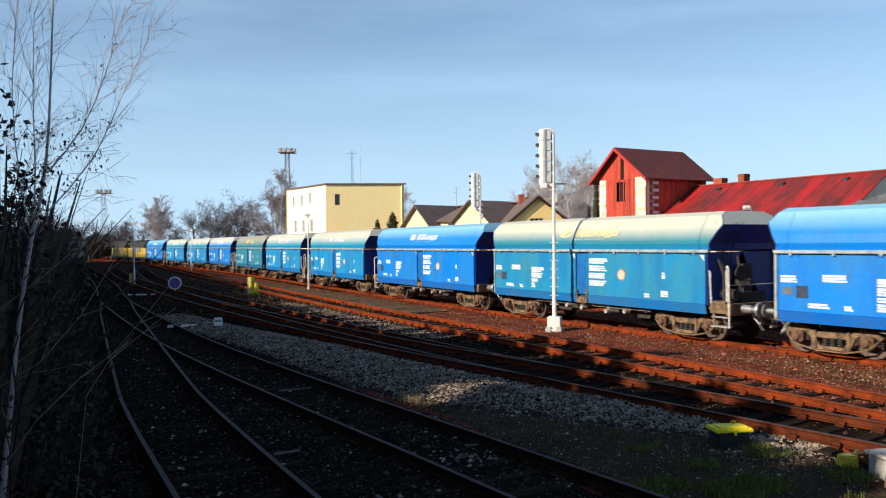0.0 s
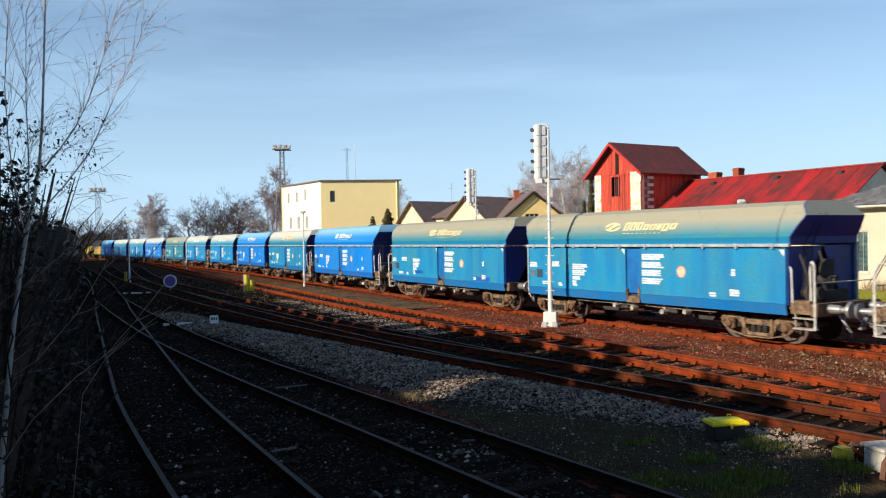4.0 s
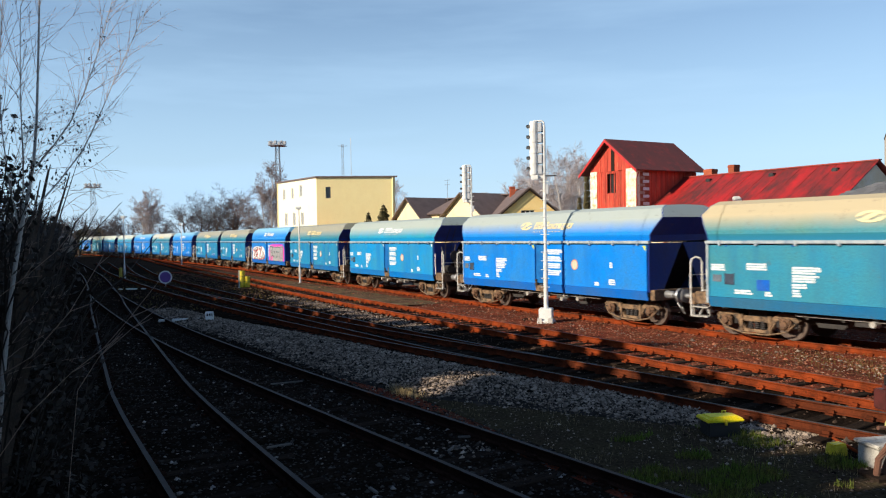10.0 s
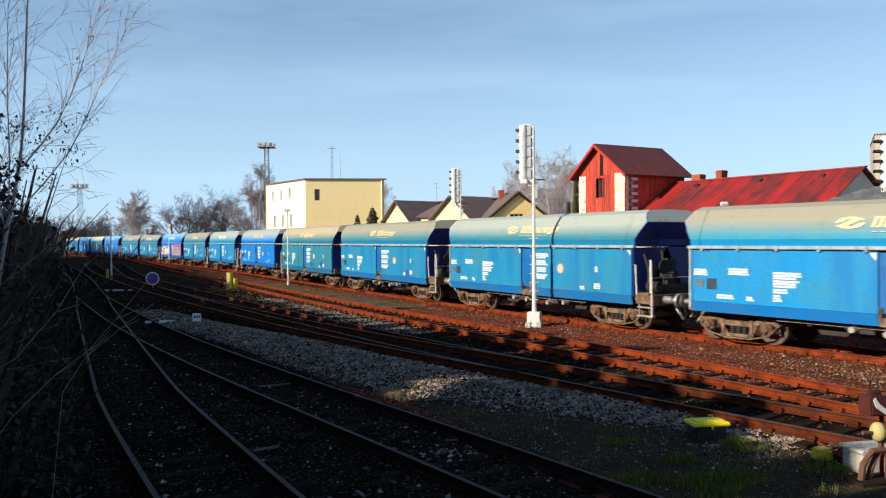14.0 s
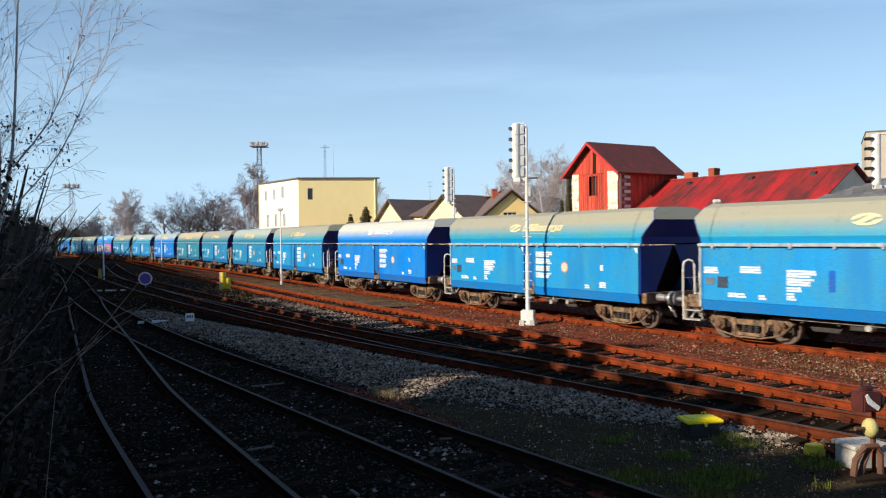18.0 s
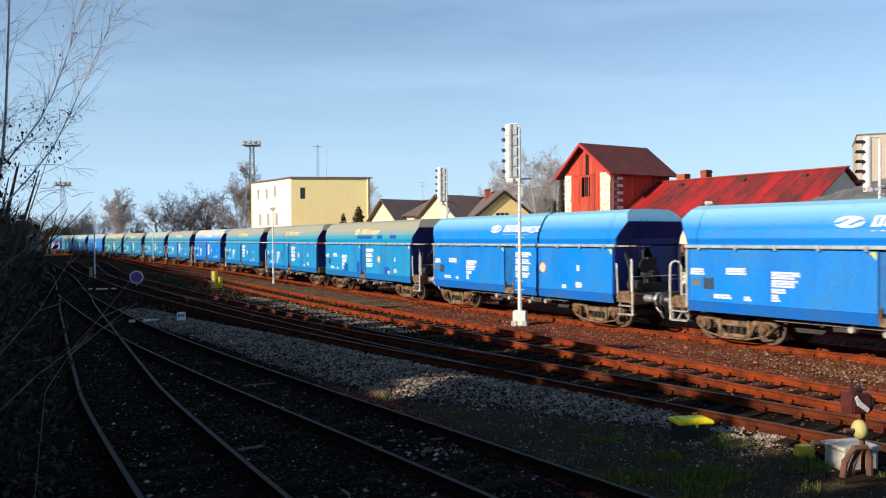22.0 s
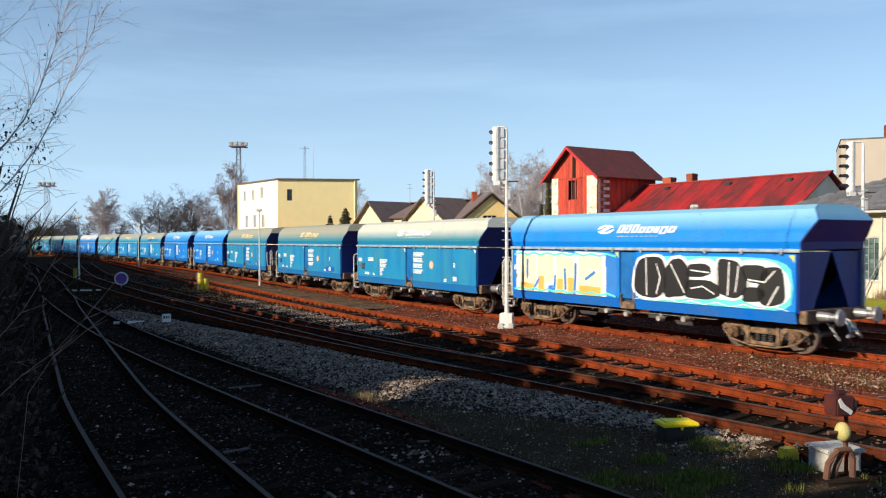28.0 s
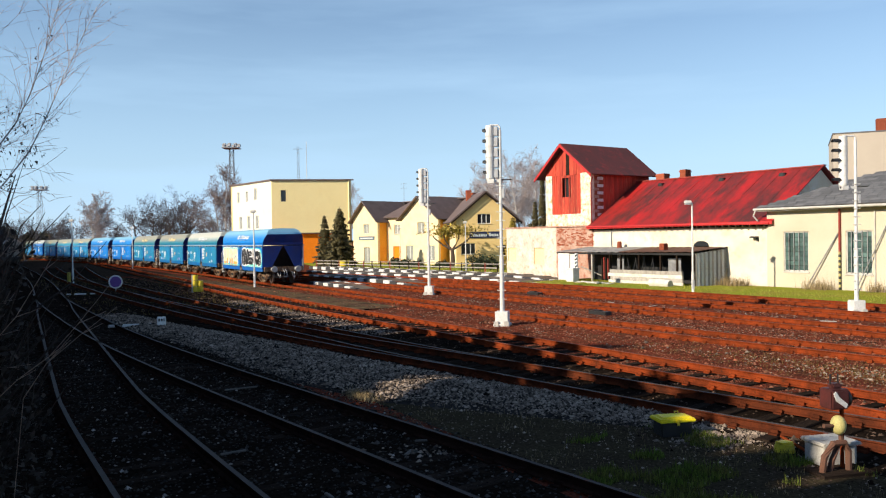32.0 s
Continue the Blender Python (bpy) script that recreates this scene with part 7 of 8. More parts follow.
for u, v, l, a in ((11.93, 3.5, 0.2, 33), (17.05, 5.2, 0.36, 28), (10.4, 5.7, 0.14, 70), (10.9, 6.2, 0.1, 10), (9.2, 3.9, 0.12, 120), (20.5, 1.2, 0.3, 25), (14.0, 2.6, 0.09, 95)):
    q = yard(u, v)
    solid("timber_splinter", boxes((-l, l, -0.022, 0.022, 0, 0.03), bevel=0.006), "splinter", pose(q.x, q.y, GZ + 0.035, 0, 0, a), "bleached wood splinter lying between dark rails", "wood scrap", "wood scraps")
stones("rubble", 60, lambda g: at(g.normal(10.4, 0.25), g.normal(5.9, 0.35), GZ + 0.035), 0.035, "gravel", "small heap of pale rubble beside the siding", 21)
bm = bmesh.new()
us = np.linspace(-25, 80, 40)
A = [bm.verts.new(yard(u, 9.6 + 0.0 * u, GZ + 0.007)) for u in us]
B = [bm.verts.new(yard(u, 13.6, GZ + 0.007)) for u in us]
for i in range(len(us) - 1):
    bm.faces.new((A[i], B[i], B[i + 1], A[i + 1]))
bmesh.ops.recalc_face_normals(bm, faces=bm.faces)
# same shade-darkened colour under the turnout
solid("turnout_bed", bm, "shade_soil", Matrix(), "ballast under the turnout track, coloured near-black for shade", "ballast", kind="structure")
stones("far_bed_stones", 9000, lambda g: at(g.uniform(36, 78), g.uniform(4.5, 15.5)), 0.055, "bed_grit", "brown stones on the far track bed", 17)
stones("turnout_stones", 9000, lambda g: at(g.uniform(2, 40), g.uniform(9.2, 15.2)), 0.03, "bed_grit", "dark ballast stones along the turnout", 4)
stones("strip_stones", 5200, lambda g: at(g.uniform(24, 43), g.normal(12.75, 0.42)), 0.034, "pale_grit", "strip of pale loose ballast between yard track and turnout", 22)
stones("box_stones", 900, lambda g: (g.normal(4.7, 0.5), g.normal(12.5, 0.35), GZ), 0.03, "gravel", "grey stones round the point box", 8)
stones("weed_stones", 5200, lambda g: at(g.uniform(1, 13), g.uniform(6.8, 10.9)), 0.018, "gravel", "small grey stones among the weeds", 9)
stones("near_yard_stones", 22000, lambda g: (lambda u, v: at(u, v, GZ if v < 16.6 else -0.158))(3 + 27 * g.beta(1, 1.3), g.uniform(14.2, 24.5)), 0.021, "yard_grit", "fine rust-brown ballast between the near yard tracks", 10)
stones("yard_stones", 12000, lambda g: (lambda u, v: at(u, v, GZ if v < 16.6 or u > 50 else -0.16))(g.uniform(2, 60), g.uniform(14.5, 34.0)), 0.036, "rust_gravel", "rust-red ballast stones across the yard", 5)
stones("pale_yard_stones", 2600, lambda g: at(g.normal(20, 14), g.choice((17.0, 21.8, 22.0, 27.0)) + g.normal(0, 0.5), -0.158), 0.028, "pale_grit", "pale stones strewn between the yard tracks", 6)
stones("verge_stones", 1800, lambda g: at(g.normal(7.5, 3.0), g.normal(17.4, 0.6), -0.16), 0.03, "gravel", "heap of pale ballast by the yard track", 7)


def blades(name, n, place, h, w, material, label, seed, lean=0.35):
    g = np.random.default_rng(seed)
    V, F = [], []
    for i in range(n):
        x, y, z = place(g)
        a, b = g.uniform(0, 6.28), g.uniform(0, 6.28)
        hh, l = h * g.lognormal(0, 0.35), lean * g.uniform(0.2, 1.3)
        dx, dy = math.cos(a) * w, math.sin(a) * w
        ex, ey = math.cos(b) * l * hh, math.sin(b) * l * hh
        V += [(x - dx, y - dy, z), (x + dx, y + dy, z), (x + dx * 0.7 + ex * 0.35, y + dy * 0.7 + ey * 0.35, z + hh * 0.55), (x - dx * 0.7 + ex * 0.35, y - dy * 0.7 + ey * 0.35, z + hh * 0.55), (x + ex, y + ey, z + hh)]
        k = 5 * i
        F += [(k, k + 1, k + 2, k + 3), (k + 3, k + 2, k + 4)]
    me = bpy.data.meshes.new(name)
    me.from_pydata(V, [], F)
    me.materials.append(M[material])
    return tagged(new(name, me), label, "grass", kind="stuff")


def patchy(u0, u1, v0, v1, size, keep):
    def spot(g):
        while True:
            u, v = g.uniform(u0, u1), g.uniform(v0, v1)
            if noise.noise(Vector((u / size, v / size, 3.3))) > keep:
                return at(u, v)
    return spot


M["yard_weed"] = island(surface("yard_weed", (0.13, 0.1, 0.035), (0.11, 0.075, 0.03), 1.5, 0.9, bump=0), 0.5, 1.6)
island(M["weed"], 0.5, 1.6), island(M["grass"], 0.6, 1.5), island(M["dry_grass"], 0.6, 1.3)
blades("weedy_grass", 24000, patchy(0.5, 9.6, 6.9, 10.3, 0.9, -0.05), 0.075, 0.006, "weed", "short green weeds and grass beside the turnout", 11)
blades("dry_weeds", 1500, patchy(2, 14.5, 6.8, 10.6, 0.8, -0.02), 0.06, 0.004, "dry_grass", "dry stalks among the green weeds", 12)
blades("dry_tuft", 500, lambda g: at(g.normal(14.7, 0.3), g.normal(6.95, 0.12), GZ + 0.02), 0.1, 0.005, "dry_grass", "dry grass tuft at the foot of the gravel", 19, 0.8)
blades("bed_weeds", 3500, patchy(34, 80, 5.0, 21.0, 2.2, 0.05), 0.13, 0.014, "yard_weed", "dry brown weeds along the far tracks", 18, 0.7)
blades("yard_weeds", 5000, lambda g: at(g.normal(8, 4), g.normal(17.5, 0.7), -0.162), 0.05, 0.006, "yard_weed", "low olive weeds in the yard gravel", 16, 0.8)
bm = bmesh.new()
us = np.linspace(-30, 45, 60)
edge = [33.55 + 0.12 * math.sin(u * 1.3) for u in us]
A = [bm.verts.new(yard(u, a, GZ + 0.012)) for u, a in zip(us, edge)]
A2 = [bm.verts.new(yard(u, a + 0.7, GZ + 0.11)) for u, a in zip(us, edge)]
B = [bm.verts.new(yard(u, 41.0, GZ + 0.11)) for u in us]
for i in range(len(us) - 1):
    bm.faces.new((A[i], A2[i], A2[i + 1], A[i + 1]))
    bm.faces.new((A2[i], B[i], B[i + 1], A2[i + 1]))
bmesh.ops.recalc_face_normals(bm, faces=bm.faces)
solid("grass_verge", bm, "turf", Matrix(), "green grass verge along the warehouse", "grass", kind="structure")
blades("verge_grass", 16000, lambda g: at(g.uniform(-6, 45), g.uniform(33.6, 38.5), GZ + 0.06), 0.09, 0.012, "grass", "bright green grass blades on the verge", 13, 0.5)
blades("reeds", 900, lambda g: tuple((GW @ Vector((g.choice((12.2, 12.5, 13.3, 17.9, 18.6, 21.5)) + g.normal(0, 0.3), -0.45 - abs(g.normal(0, 0.55)), 0.1)))), 0.42, 0.012, "dry_grass", "tall dry grass along the warehouse wall", 14, 0.25)
bm = bmesh.new()
slab(bm, [(-12.5, 94, GZ + 0.02), (11.5, 61, GZ + 0.02), (20, 112, GZ + 0.03), (-18, 116, GZ + 0.03)], 0.01)
solid("station_lawn", bm, "turf", Matrix(), "station lawn behind the platforms", "grass", kind="structure")
blades("lawn_grass", 9000, lambda g: (lambda q, w: (-12.5 + 24 * q + w * 0.3, 94 - 33 * q + w, GZ + 0.04))(g.uniform(0, 1), g.uniform(0.5, 14)), 0.12, 0.02, "grass", "green lawn before the station house", 15)


# ------------------------------------------------ trees without leaves
def bare_tree(height, seed, spread=0.5, levels=4, kids=5, r0=None, lean=(0, 0), trunk_part=0.35, droop=0.0, limb=0.62, stem=0.8, thin=0.0):
    """Trunk and limbs as one tapered skeleton, fine twigs as another; returns two bmeshes' data."""
    rng = random.Random(seed)
    wood, twigs = bmesh.new(), bmesh.new()
    r0 = r0 or height * 0.016

    def grow(p, d, length, r, lvl):
        n = 4 if lvl < 2 else 3
        pts = [p]
        for k in range(n):
            jit = Vector((rng.gauss(0, 1), rng.gauss(0, 1), rng.gauss(0, 0.6))) * (0.10 + 0.05 * lvl)
            d = (d + jit + Vector((0, 0, 0.05 - droop * lvl * 0.5))).normalized()
            pts.append(pts[-1] + d * length / n)
        tube(wood if lvl < 2 else twigs, pts, max(r, thin), max(r * 0.45, thin), 7 if lvl == 0 else 4 if lvl == 1 else 3, cap=False)
        if lvl + 1 < levels:
            m = kids + (3 if lvl == 0 else 0)
            for k in range(m):
                f = (trunk_part if lvl == 0 else 0.15) + (1 - (trunk_part if lvl == 0 else 0.15)) * (k + rng.random()) / m
                q = f * n
                i = min(n - 1, int(q))
                base = pts[i].lerp(pts[i + 1], q - i)
                side = d.orthogonal().normalized()
                side.rotate(Matrix.Rotation(rng.uniform(0, 6.28), 3, d))
                nd = (d * (1 - spread) + side * (spread + rng.uniform(0, 0.35)) + Vector((0, 0, 0.15))).normalized()
                grow(base, nd, length * ((limb if lvl == 0 else 0.62) - 0.25 * (f if lvl == 0 else 0)) * rng.uniform(0.7, 1.1), r * 0.5 * (1 - 0.5 * f), lvl + 1)

    grow(Vector((0, 0, 0)), Vector((lean[0], lean[1], 1)).normalized(), height * stem, r0, 0)
    return wood, twigs


def tree(name, x, y, height, seed, label, category="tree", bark="bark", twig="twig", group="", **kw):
    t = thing(name, pose(x, y, GZ), label, category, group)
    wood, tw = bare_tree(height, seed, **kw)
    part("trunk", wood, bark, t)
    part("crown", tw, twig, t)
    return t


def far_xy(px, depth):
    """Ground place of a far thing by its bearing."""
    return math.tan(math.atan((px - 784) / 1400) + radians(1.446)) * depth, depth


M["rosy_twig"] = surface("rosy_twig", (0.25, 0.2, 0.19), (0.17, 0.13, 0.125), 1, 0.8, bump=0)
ROUND_TREES = ((238, 190, 12, 1, "bark", "twig", 0.5), (262, 185, 13.5, 2, "bark", "twig", 0.5), (294, 180, 13.5, 3, "bark", "twig", 0.5), (326, 178, 14, 4, "bark", "twig", 0.5), (343, 182, 12.5, 5, "bark", "twig", 0.5),
           (284, 183, 12, 28, "bark", "twig", 0.62), (20, 150, 9, 16, "bark", "twig", 0.6), (45, 160, 9, 17, "bark", "twig", 0.6), (85, 170, 9, 18, "bark", "twig", 0.6), (110, 180, 9.5, 19, "bark", "twig", 0.6),
           (130, 200, 10, 20, "bark", "twig", 0.6), (200, 210, 8, 21, "bark", "twig", 0.6), (365, 200, 9, 22, "bark", "twig", 0.6))
BIRCHES = ((385, 170, 14, 6, "birch", "rosy_twig", 0.45), (402, 160, 16, 7, "birch", "rosy_twig", 0.4), (160, 220, 14.5, 8, "birch", "pale_twig", 0.32), (176, 225, 12, 9, "birch", "pale_twig", 0.35), (635, 170, 13, 10, "birch", "pale_twig", 0.45),
           (850, 120, 10.5, 11, "birch", "pale_twig", 0.4), (890, 110, 12, 12, "birch", "pale_twig", 0.42), (925, 105, 12.5, 13, "birch", "pale_twig", 0.42), (950, 112, 12.5, 14, "birch", "pale_twig", 0.42), (870, 135, 12, 15, "birch", "pale_twig", 0.42),
           (836, 128, 10.5, 23, "birch", "pale_twig", 0.45), (905, 118, 13.5, 24, "birch", "pale_twig", 0.45), (940, 122, 13.5, 25, "birch", "pale_twig", 0.45), (390, 172, 13, 26, "birch", "rosy_twig", 0.45), (168, 222, 13, 27, "birch", "pale_twig", 0.4))
for px, depth, h, sd, bk, tw, sp in ROUND_TREES + BIRCHES:
    x, y = far_xy(px, depth)
    birchy = bk == "birch"
    tree("birch_tree" if birchy else "broadleaf_tree", x, y, h, sd, "tall leafless birch with pale hazy twigs" if birchy else "leafless round-crowned tree on the skyline", bark=bk, twig=tw, group="skyline trees", spread=sp, levels=5, kids=6 if birchy else 5, r0=h * (0.012 if birchy else 0.024), thin=depth * 0.00011, droop=0.04 if birchy else 0.0, limb=0.5 if birchy else 0.85, stem=0.95 if birchy else 0.62, trunk_part=0.2 if birchy else 0.3)


def conifer(x, y, h, w, seed, label, mat="needle", cols=1.0):
    """A spruce: a stem, whorls of drooping boughs up to a pointed leader, and needle sprays along each bough."""
    t = thing("spruce_tree", pose(x, y, GZ), label, "conifer", "station conifers")
    g = np.random.default_rng(seed)
    wood = tube(bmesh.new(), [(0, 0, 0), (0, 0, h * 0.99)], h * 0.02, 0.012, 8)
    V, F = [], []
    whorls = max(14, int(h * 4.6 * cols))
    for i in range(whorls):
        f = (i + g.uniform(-0.3, 0.3)) / whorls
        z0 = h * (0.05 + 0.93 * max(0.0, f))
        L0 = w * max(0.04, (1 - max(0.0, f)) ** 0.8) * (0.86 + 0.14 * math.sin(i * 2.1 + seed))
        for q in range(9):
            a = 6.28 * (q + g.uniform(-0.35, 0.35)) / 9 + i * 0.7
            L = L0 * g.uniform(0.62, 1.12)
            d = np.array((math.cos(a), math.sin(a), 0.0))
            s = np.array((-math.sin(a), math.cos(a), 0.0))
            tip = d * L + np.array((0, 0, z0 - L * 0.22 + 0.03 * h * f))
            tube(wood, [(0, 0, z0), tuple(d * L * 0.5 + np.array((0, 0, z0 - L * 0.16))), tuple(tip)], 0.018, 0.006, 3, cap=False)
            n = max(6, int(L / 0.075))
            for k in range(n):
                r = (k + g.uniform(0, 1)) / n
                c = d * L * r + np.array((0, 0, z0 - L * 0.3 * r + L * 0.1 * r * r))
                for sgn in (-1, 1):
                    e = d * g.uniform(0.3, 0.8) + s * sgn * g.uniform(0.4, 1.0) + np.array((0, 0, g.uniform(-0.75, 0.1)))
                    e /= np.linalg.norm(e)
                    ll = (0.3 + 0.28 * (1 - r)) * g.uniform(0.6, 1.2) * min(1.0, 0.35 + L)
                    v = np.cross(e, np.array((0, 0, 1.0))) * 0.085 + np.array((0, 0, 0.07))
                    b = len(V)
                    V += [tuple(c - v * 0.6), tuple(c + e * ll * 0.55 - v), tuple(c + e * ll), tuple(c + e * ll * 0.55 + v)]
                    F.append((b, b + 1, b + 2, b + 3))
    part("trunk", wood, "bark", t)
    part("needles", soup("needles", V, F, mat), None, t)
    return t


island(M["needle"], 0.5, 1.7), island(M["gold_needle"], 0.5, 1.6)
x, y = far_xy(575, 97)
conifer(x, y, 6.4, 1.6, 1, "dark green spruce on the station lawn")
x, y = far_xy(602, 95)
conifer(x, y, 7.3, 2.5, 2, "broad dark green spruce on the station lawn")
x, y = far_xy(908, 84)
conifer(x, y, 5.6, 1.5, 3, "golden-tipped conifer beside the station", "gold_needle")
for px, d, h in ((948, 82, 7.2), (961, 80, 10.2), (939, 86, 5.0)):
    x, y = far_xy(px, d)
    conifer(x, y, h, 0.75, px, "slim columnar dark green conifer")


def shrub(x, y, r, h, seed, label, mat="hedge", n=900, name="shrub", leaf=0.07, group=""):
    t = thing(name, pose(x, y, GZ), label, "shrub", group)
    rng = random.Random(seed)
    bm = bmesh.new()
    for k in range(14):
        a = rng.uniform(0, 6.28)
        tip = Vector((math.cos(a) * r * rng.uniform(0.3, 0.9), math.sin(a) * r * rng.uniform(0.3, 0.9), h * rng.uniform(0.5, 1.0)))
        tube(bm, [(0, 0, 0), tip * 0.5 + Vector((0, 0, h * 0.1)), tip], 0.03 * h / 1.5, 0.008, 4, cap=False)
    part("stem_mass", bm, "bark", t)["kind"] = "stuff"
    g = np.random.default_rng(seed)
    V, F = [], []
    for i in range(n):
        d = g.normal(0, 1, 3)
        d /= np.linalg.norm(d)
        d[2] = abs(d[2])
        bump = 1 + 0.25 * math.sin(d[0] * 5 + seed) * math.sin(d[1] * 6 + 1)
        p = d * np.array((r, r, h)) * bump * g.uniform(0.55, 1.0) ** 0.5
        u = g.normal(0, 1, 3)
        u /= np.linalg.norm(u)
        v = np.cross(u, g.normal(0, 1, 3))
        v /= np.linalg.norm(v) + 1e-6
        k = len(V)
        V += [tuple(p - u * leaf), tuple(p + v * leaf * 0.6), tuple(p + u * leaf), tuple(p - v * leaf * 0.6)]
        F.append((k, k + 1, k + 2, k + 3))
    part("leaves", soup("leaves", V, F, mat), None, t)
    return t


island(M["hedge"], 0.5, 1.8), island(M["leaf"], 0.5, 1.6)
for i, (px, d, r, h) in enumerate(((715, 90, 1.2, 0.9), (735, 88, 1.1, 0.8), (783, 86, 1.0, 0.8), (845, 80, 1.5, 1.7), (862, 79, 1.3, 1.5), (700, 95, 1.0, 1.0))):
    x, y = far_xy(px, d)
    shrub(x, y, r, h, i + 30, "clipped dark green shrub on the station lawn", n=700, leaf=0.12, group="station shrubs")
def pollard(x, y):
    """A pruned street tree: a stout stem, limbs trained outward, and a mat of golden shoots on top."""
    t = thing("pollarded_tree", pose(x, y, GZ), "pruned station tree with golden shoots on trained limbs", "tree")
    bm = tube(bmesh.new(), [(0, 0, 0), (0.1, 0, 1.0), (0.0, 0, 2.0)], 0.3, 0.2, 8)
    for ex, ez in ((-2.2, 3.6), (-1.0, 4.2), (0.9, 4.3), (2.3, 3.7)):
        tube(bm, [(0, 0, 1.9), (ex * 0.45, 0.1, 2.5), (ex * 0.85, 0.1, 3.2), (ex, 0, ez)], 0.13, 0.06, 6)
    part("trunk", bm, "bark", t)
    g = np.random.default_rng(8)
    V, F = [], []
    for i in range(1100):
        p = np.array((g.normal(0.2, 1.5), g.normal(0, 0.5), 4.1 + g.normal(0, 0.38)))
        u, v = g.normal(0, 0.11, 3), g.normal(0, 0.05, 3)
        V += [tuple(p - u), tuple(p + v), tuple(p + u), tuple(p - v)]
        F.append((4 * i, 4 * i + 1, 4 * i + 2, 4 * i + 3))
    part("crown", soup("crown", V, F, "gold_needle"), None, t)


pollard(*far_xy(800, 90))
x, y = far_xy(609, 92)
solid("planter", tube(bmesh.new(), [(0, 0, 0), (0, 0, 0.5), (0, 0, 0.9)], 0.5, 0.62, 12), "yellow", pose(x, y, GZ), "round yellow planter on the station lawn", "planter")

# park fence before the station
fence = thing("rail_fence", Matrix.Translation((0, 0, GZ)), "low wooden rail fence along the platform lawn", "fence")
a, b = Vector((*far_xy(560, 93), 0)), Vector((*far_xy(880, 70), 0))
for k in range(20):
    q = a.lerp(b, k / 19)
    part("post", boxes((-0.06, 0.06, -0.06, 0.06, 0, 1.0)), "sleeper" if k % 3 else "red_plain", fence, "", Matrix.Translation(q))
for z in (0.55, 0.9):
    part("rail", tube(bmesh.new(), [a + Vector((0, 0, z)), b + Vector((0, 0, z))], 0.05, sides=6), "wood_grey", fence)
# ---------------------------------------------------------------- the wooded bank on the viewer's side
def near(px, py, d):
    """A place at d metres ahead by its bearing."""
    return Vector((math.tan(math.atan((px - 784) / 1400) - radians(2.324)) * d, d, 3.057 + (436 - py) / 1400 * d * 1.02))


birch = thing("birch_sapling", pose(-5.45, 9.0, GZ), "slender leafless birch with pale bark beside the tracks", "tree")
off = Vector((5.45, -9.0, -GZ))
rng = random.Random(21)
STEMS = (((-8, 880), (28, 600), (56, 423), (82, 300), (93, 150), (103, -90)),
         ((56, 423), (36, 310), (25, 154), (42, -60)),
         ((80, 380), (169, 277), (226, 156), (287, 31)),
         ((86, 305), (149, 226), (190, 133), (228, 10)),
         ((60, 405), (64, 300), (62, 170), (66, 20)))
stem, fine = bmesh.new(), bmesh.new()


def sprout(p, d, length, r, lvl):
    pts = [p]
    for k in range(4):
        d = (d + Vector((rng.gauss(0, 0.12), rng.gauss(0, 0.12), rng.gauss(0.0, 0.12)))).normalized()
        pts.append(pts[-1] + d * length / 4)
    tube(fine, pts, r, r * 0.35, 4, cap=False)
    if lvl:
        for k in range(rng.randint(1, 3)):
            q = pts[rng.randint(1, 3)]
            nd = (d + Vector((rng.gauss(0, 0.6), rng.gauss(0, 0.6), rng.gauss(0.1, 0.5)))).normalized()
            sprout(q, nd, length * rng.uniform(0.4, 0.7), r * 0.6, lvl - 1)


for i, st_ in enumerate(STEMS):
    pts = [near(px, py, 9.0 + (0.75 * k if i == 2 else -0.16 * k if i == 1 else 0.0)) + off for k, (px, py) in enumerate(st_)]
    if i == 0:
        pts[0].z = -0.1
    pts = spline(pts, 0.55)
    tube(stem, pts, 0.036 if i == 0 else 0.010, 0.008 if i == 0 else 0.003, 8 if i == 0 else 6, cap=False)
    for a, b in list(zip(pts, pts[1:]))[2 if i == 0 else 1:]:
        for k in range(5 if i else 4):
            q = a.lerp(b, rng.random())
            d = ((b - a).normalized() * 0.7 + Vector((rng.gauss(0.22, 0.45), rng.gauss(0, 0.5), rng.gauss(0.35, 0.3)))).normalized()
            sprout(q, d, rng.uniform(0.3, 0.95), 0.0034, 2)
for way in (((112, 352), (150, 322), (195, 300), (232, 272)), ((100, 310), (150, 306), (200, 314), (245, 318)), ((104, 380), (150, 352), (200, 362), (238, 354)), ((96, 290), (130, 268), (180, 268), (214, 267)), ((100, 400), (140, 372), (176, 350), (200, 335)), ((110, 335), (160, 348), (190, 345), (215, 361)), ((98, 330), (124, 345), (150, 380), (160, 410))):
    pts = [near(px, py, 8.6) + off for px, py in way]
    bow = [pts[0]]
    for a, b in zip(pts, pts[1:]):
        bow += [a.lerp(b, 0.5) + Vector((0, rng.gauss(0, 0.05), rng.gauss(0.02, 0.025))), b]
    tube(fine, bow, 0.0034, 0.0014, 4, cap=False)
    for k in range(5):
        a = pts[rng.randint(0, 2)].lerp(pts[3], rng.random() * 0.6)
        tube(fine, [a, a + Vector((rng.uniform(0.02, 0.2), rng.gauss(0, 0.05), rng.gauss(-0.03, 0.1)))], 0.0018, 0.001, 3, cap=False)
part("trunk", stem, "birch", birch)
part("crown", fine, "twig_sunlit", birch)
g = np.random.default_rng(5)
V, F = [], []
fine_pts = [v.co.copy() for v in birch.children[1].data.vertices]
low_pts = [p for p in fine_pts if 3.2 < p.z + GZ < 4.7]
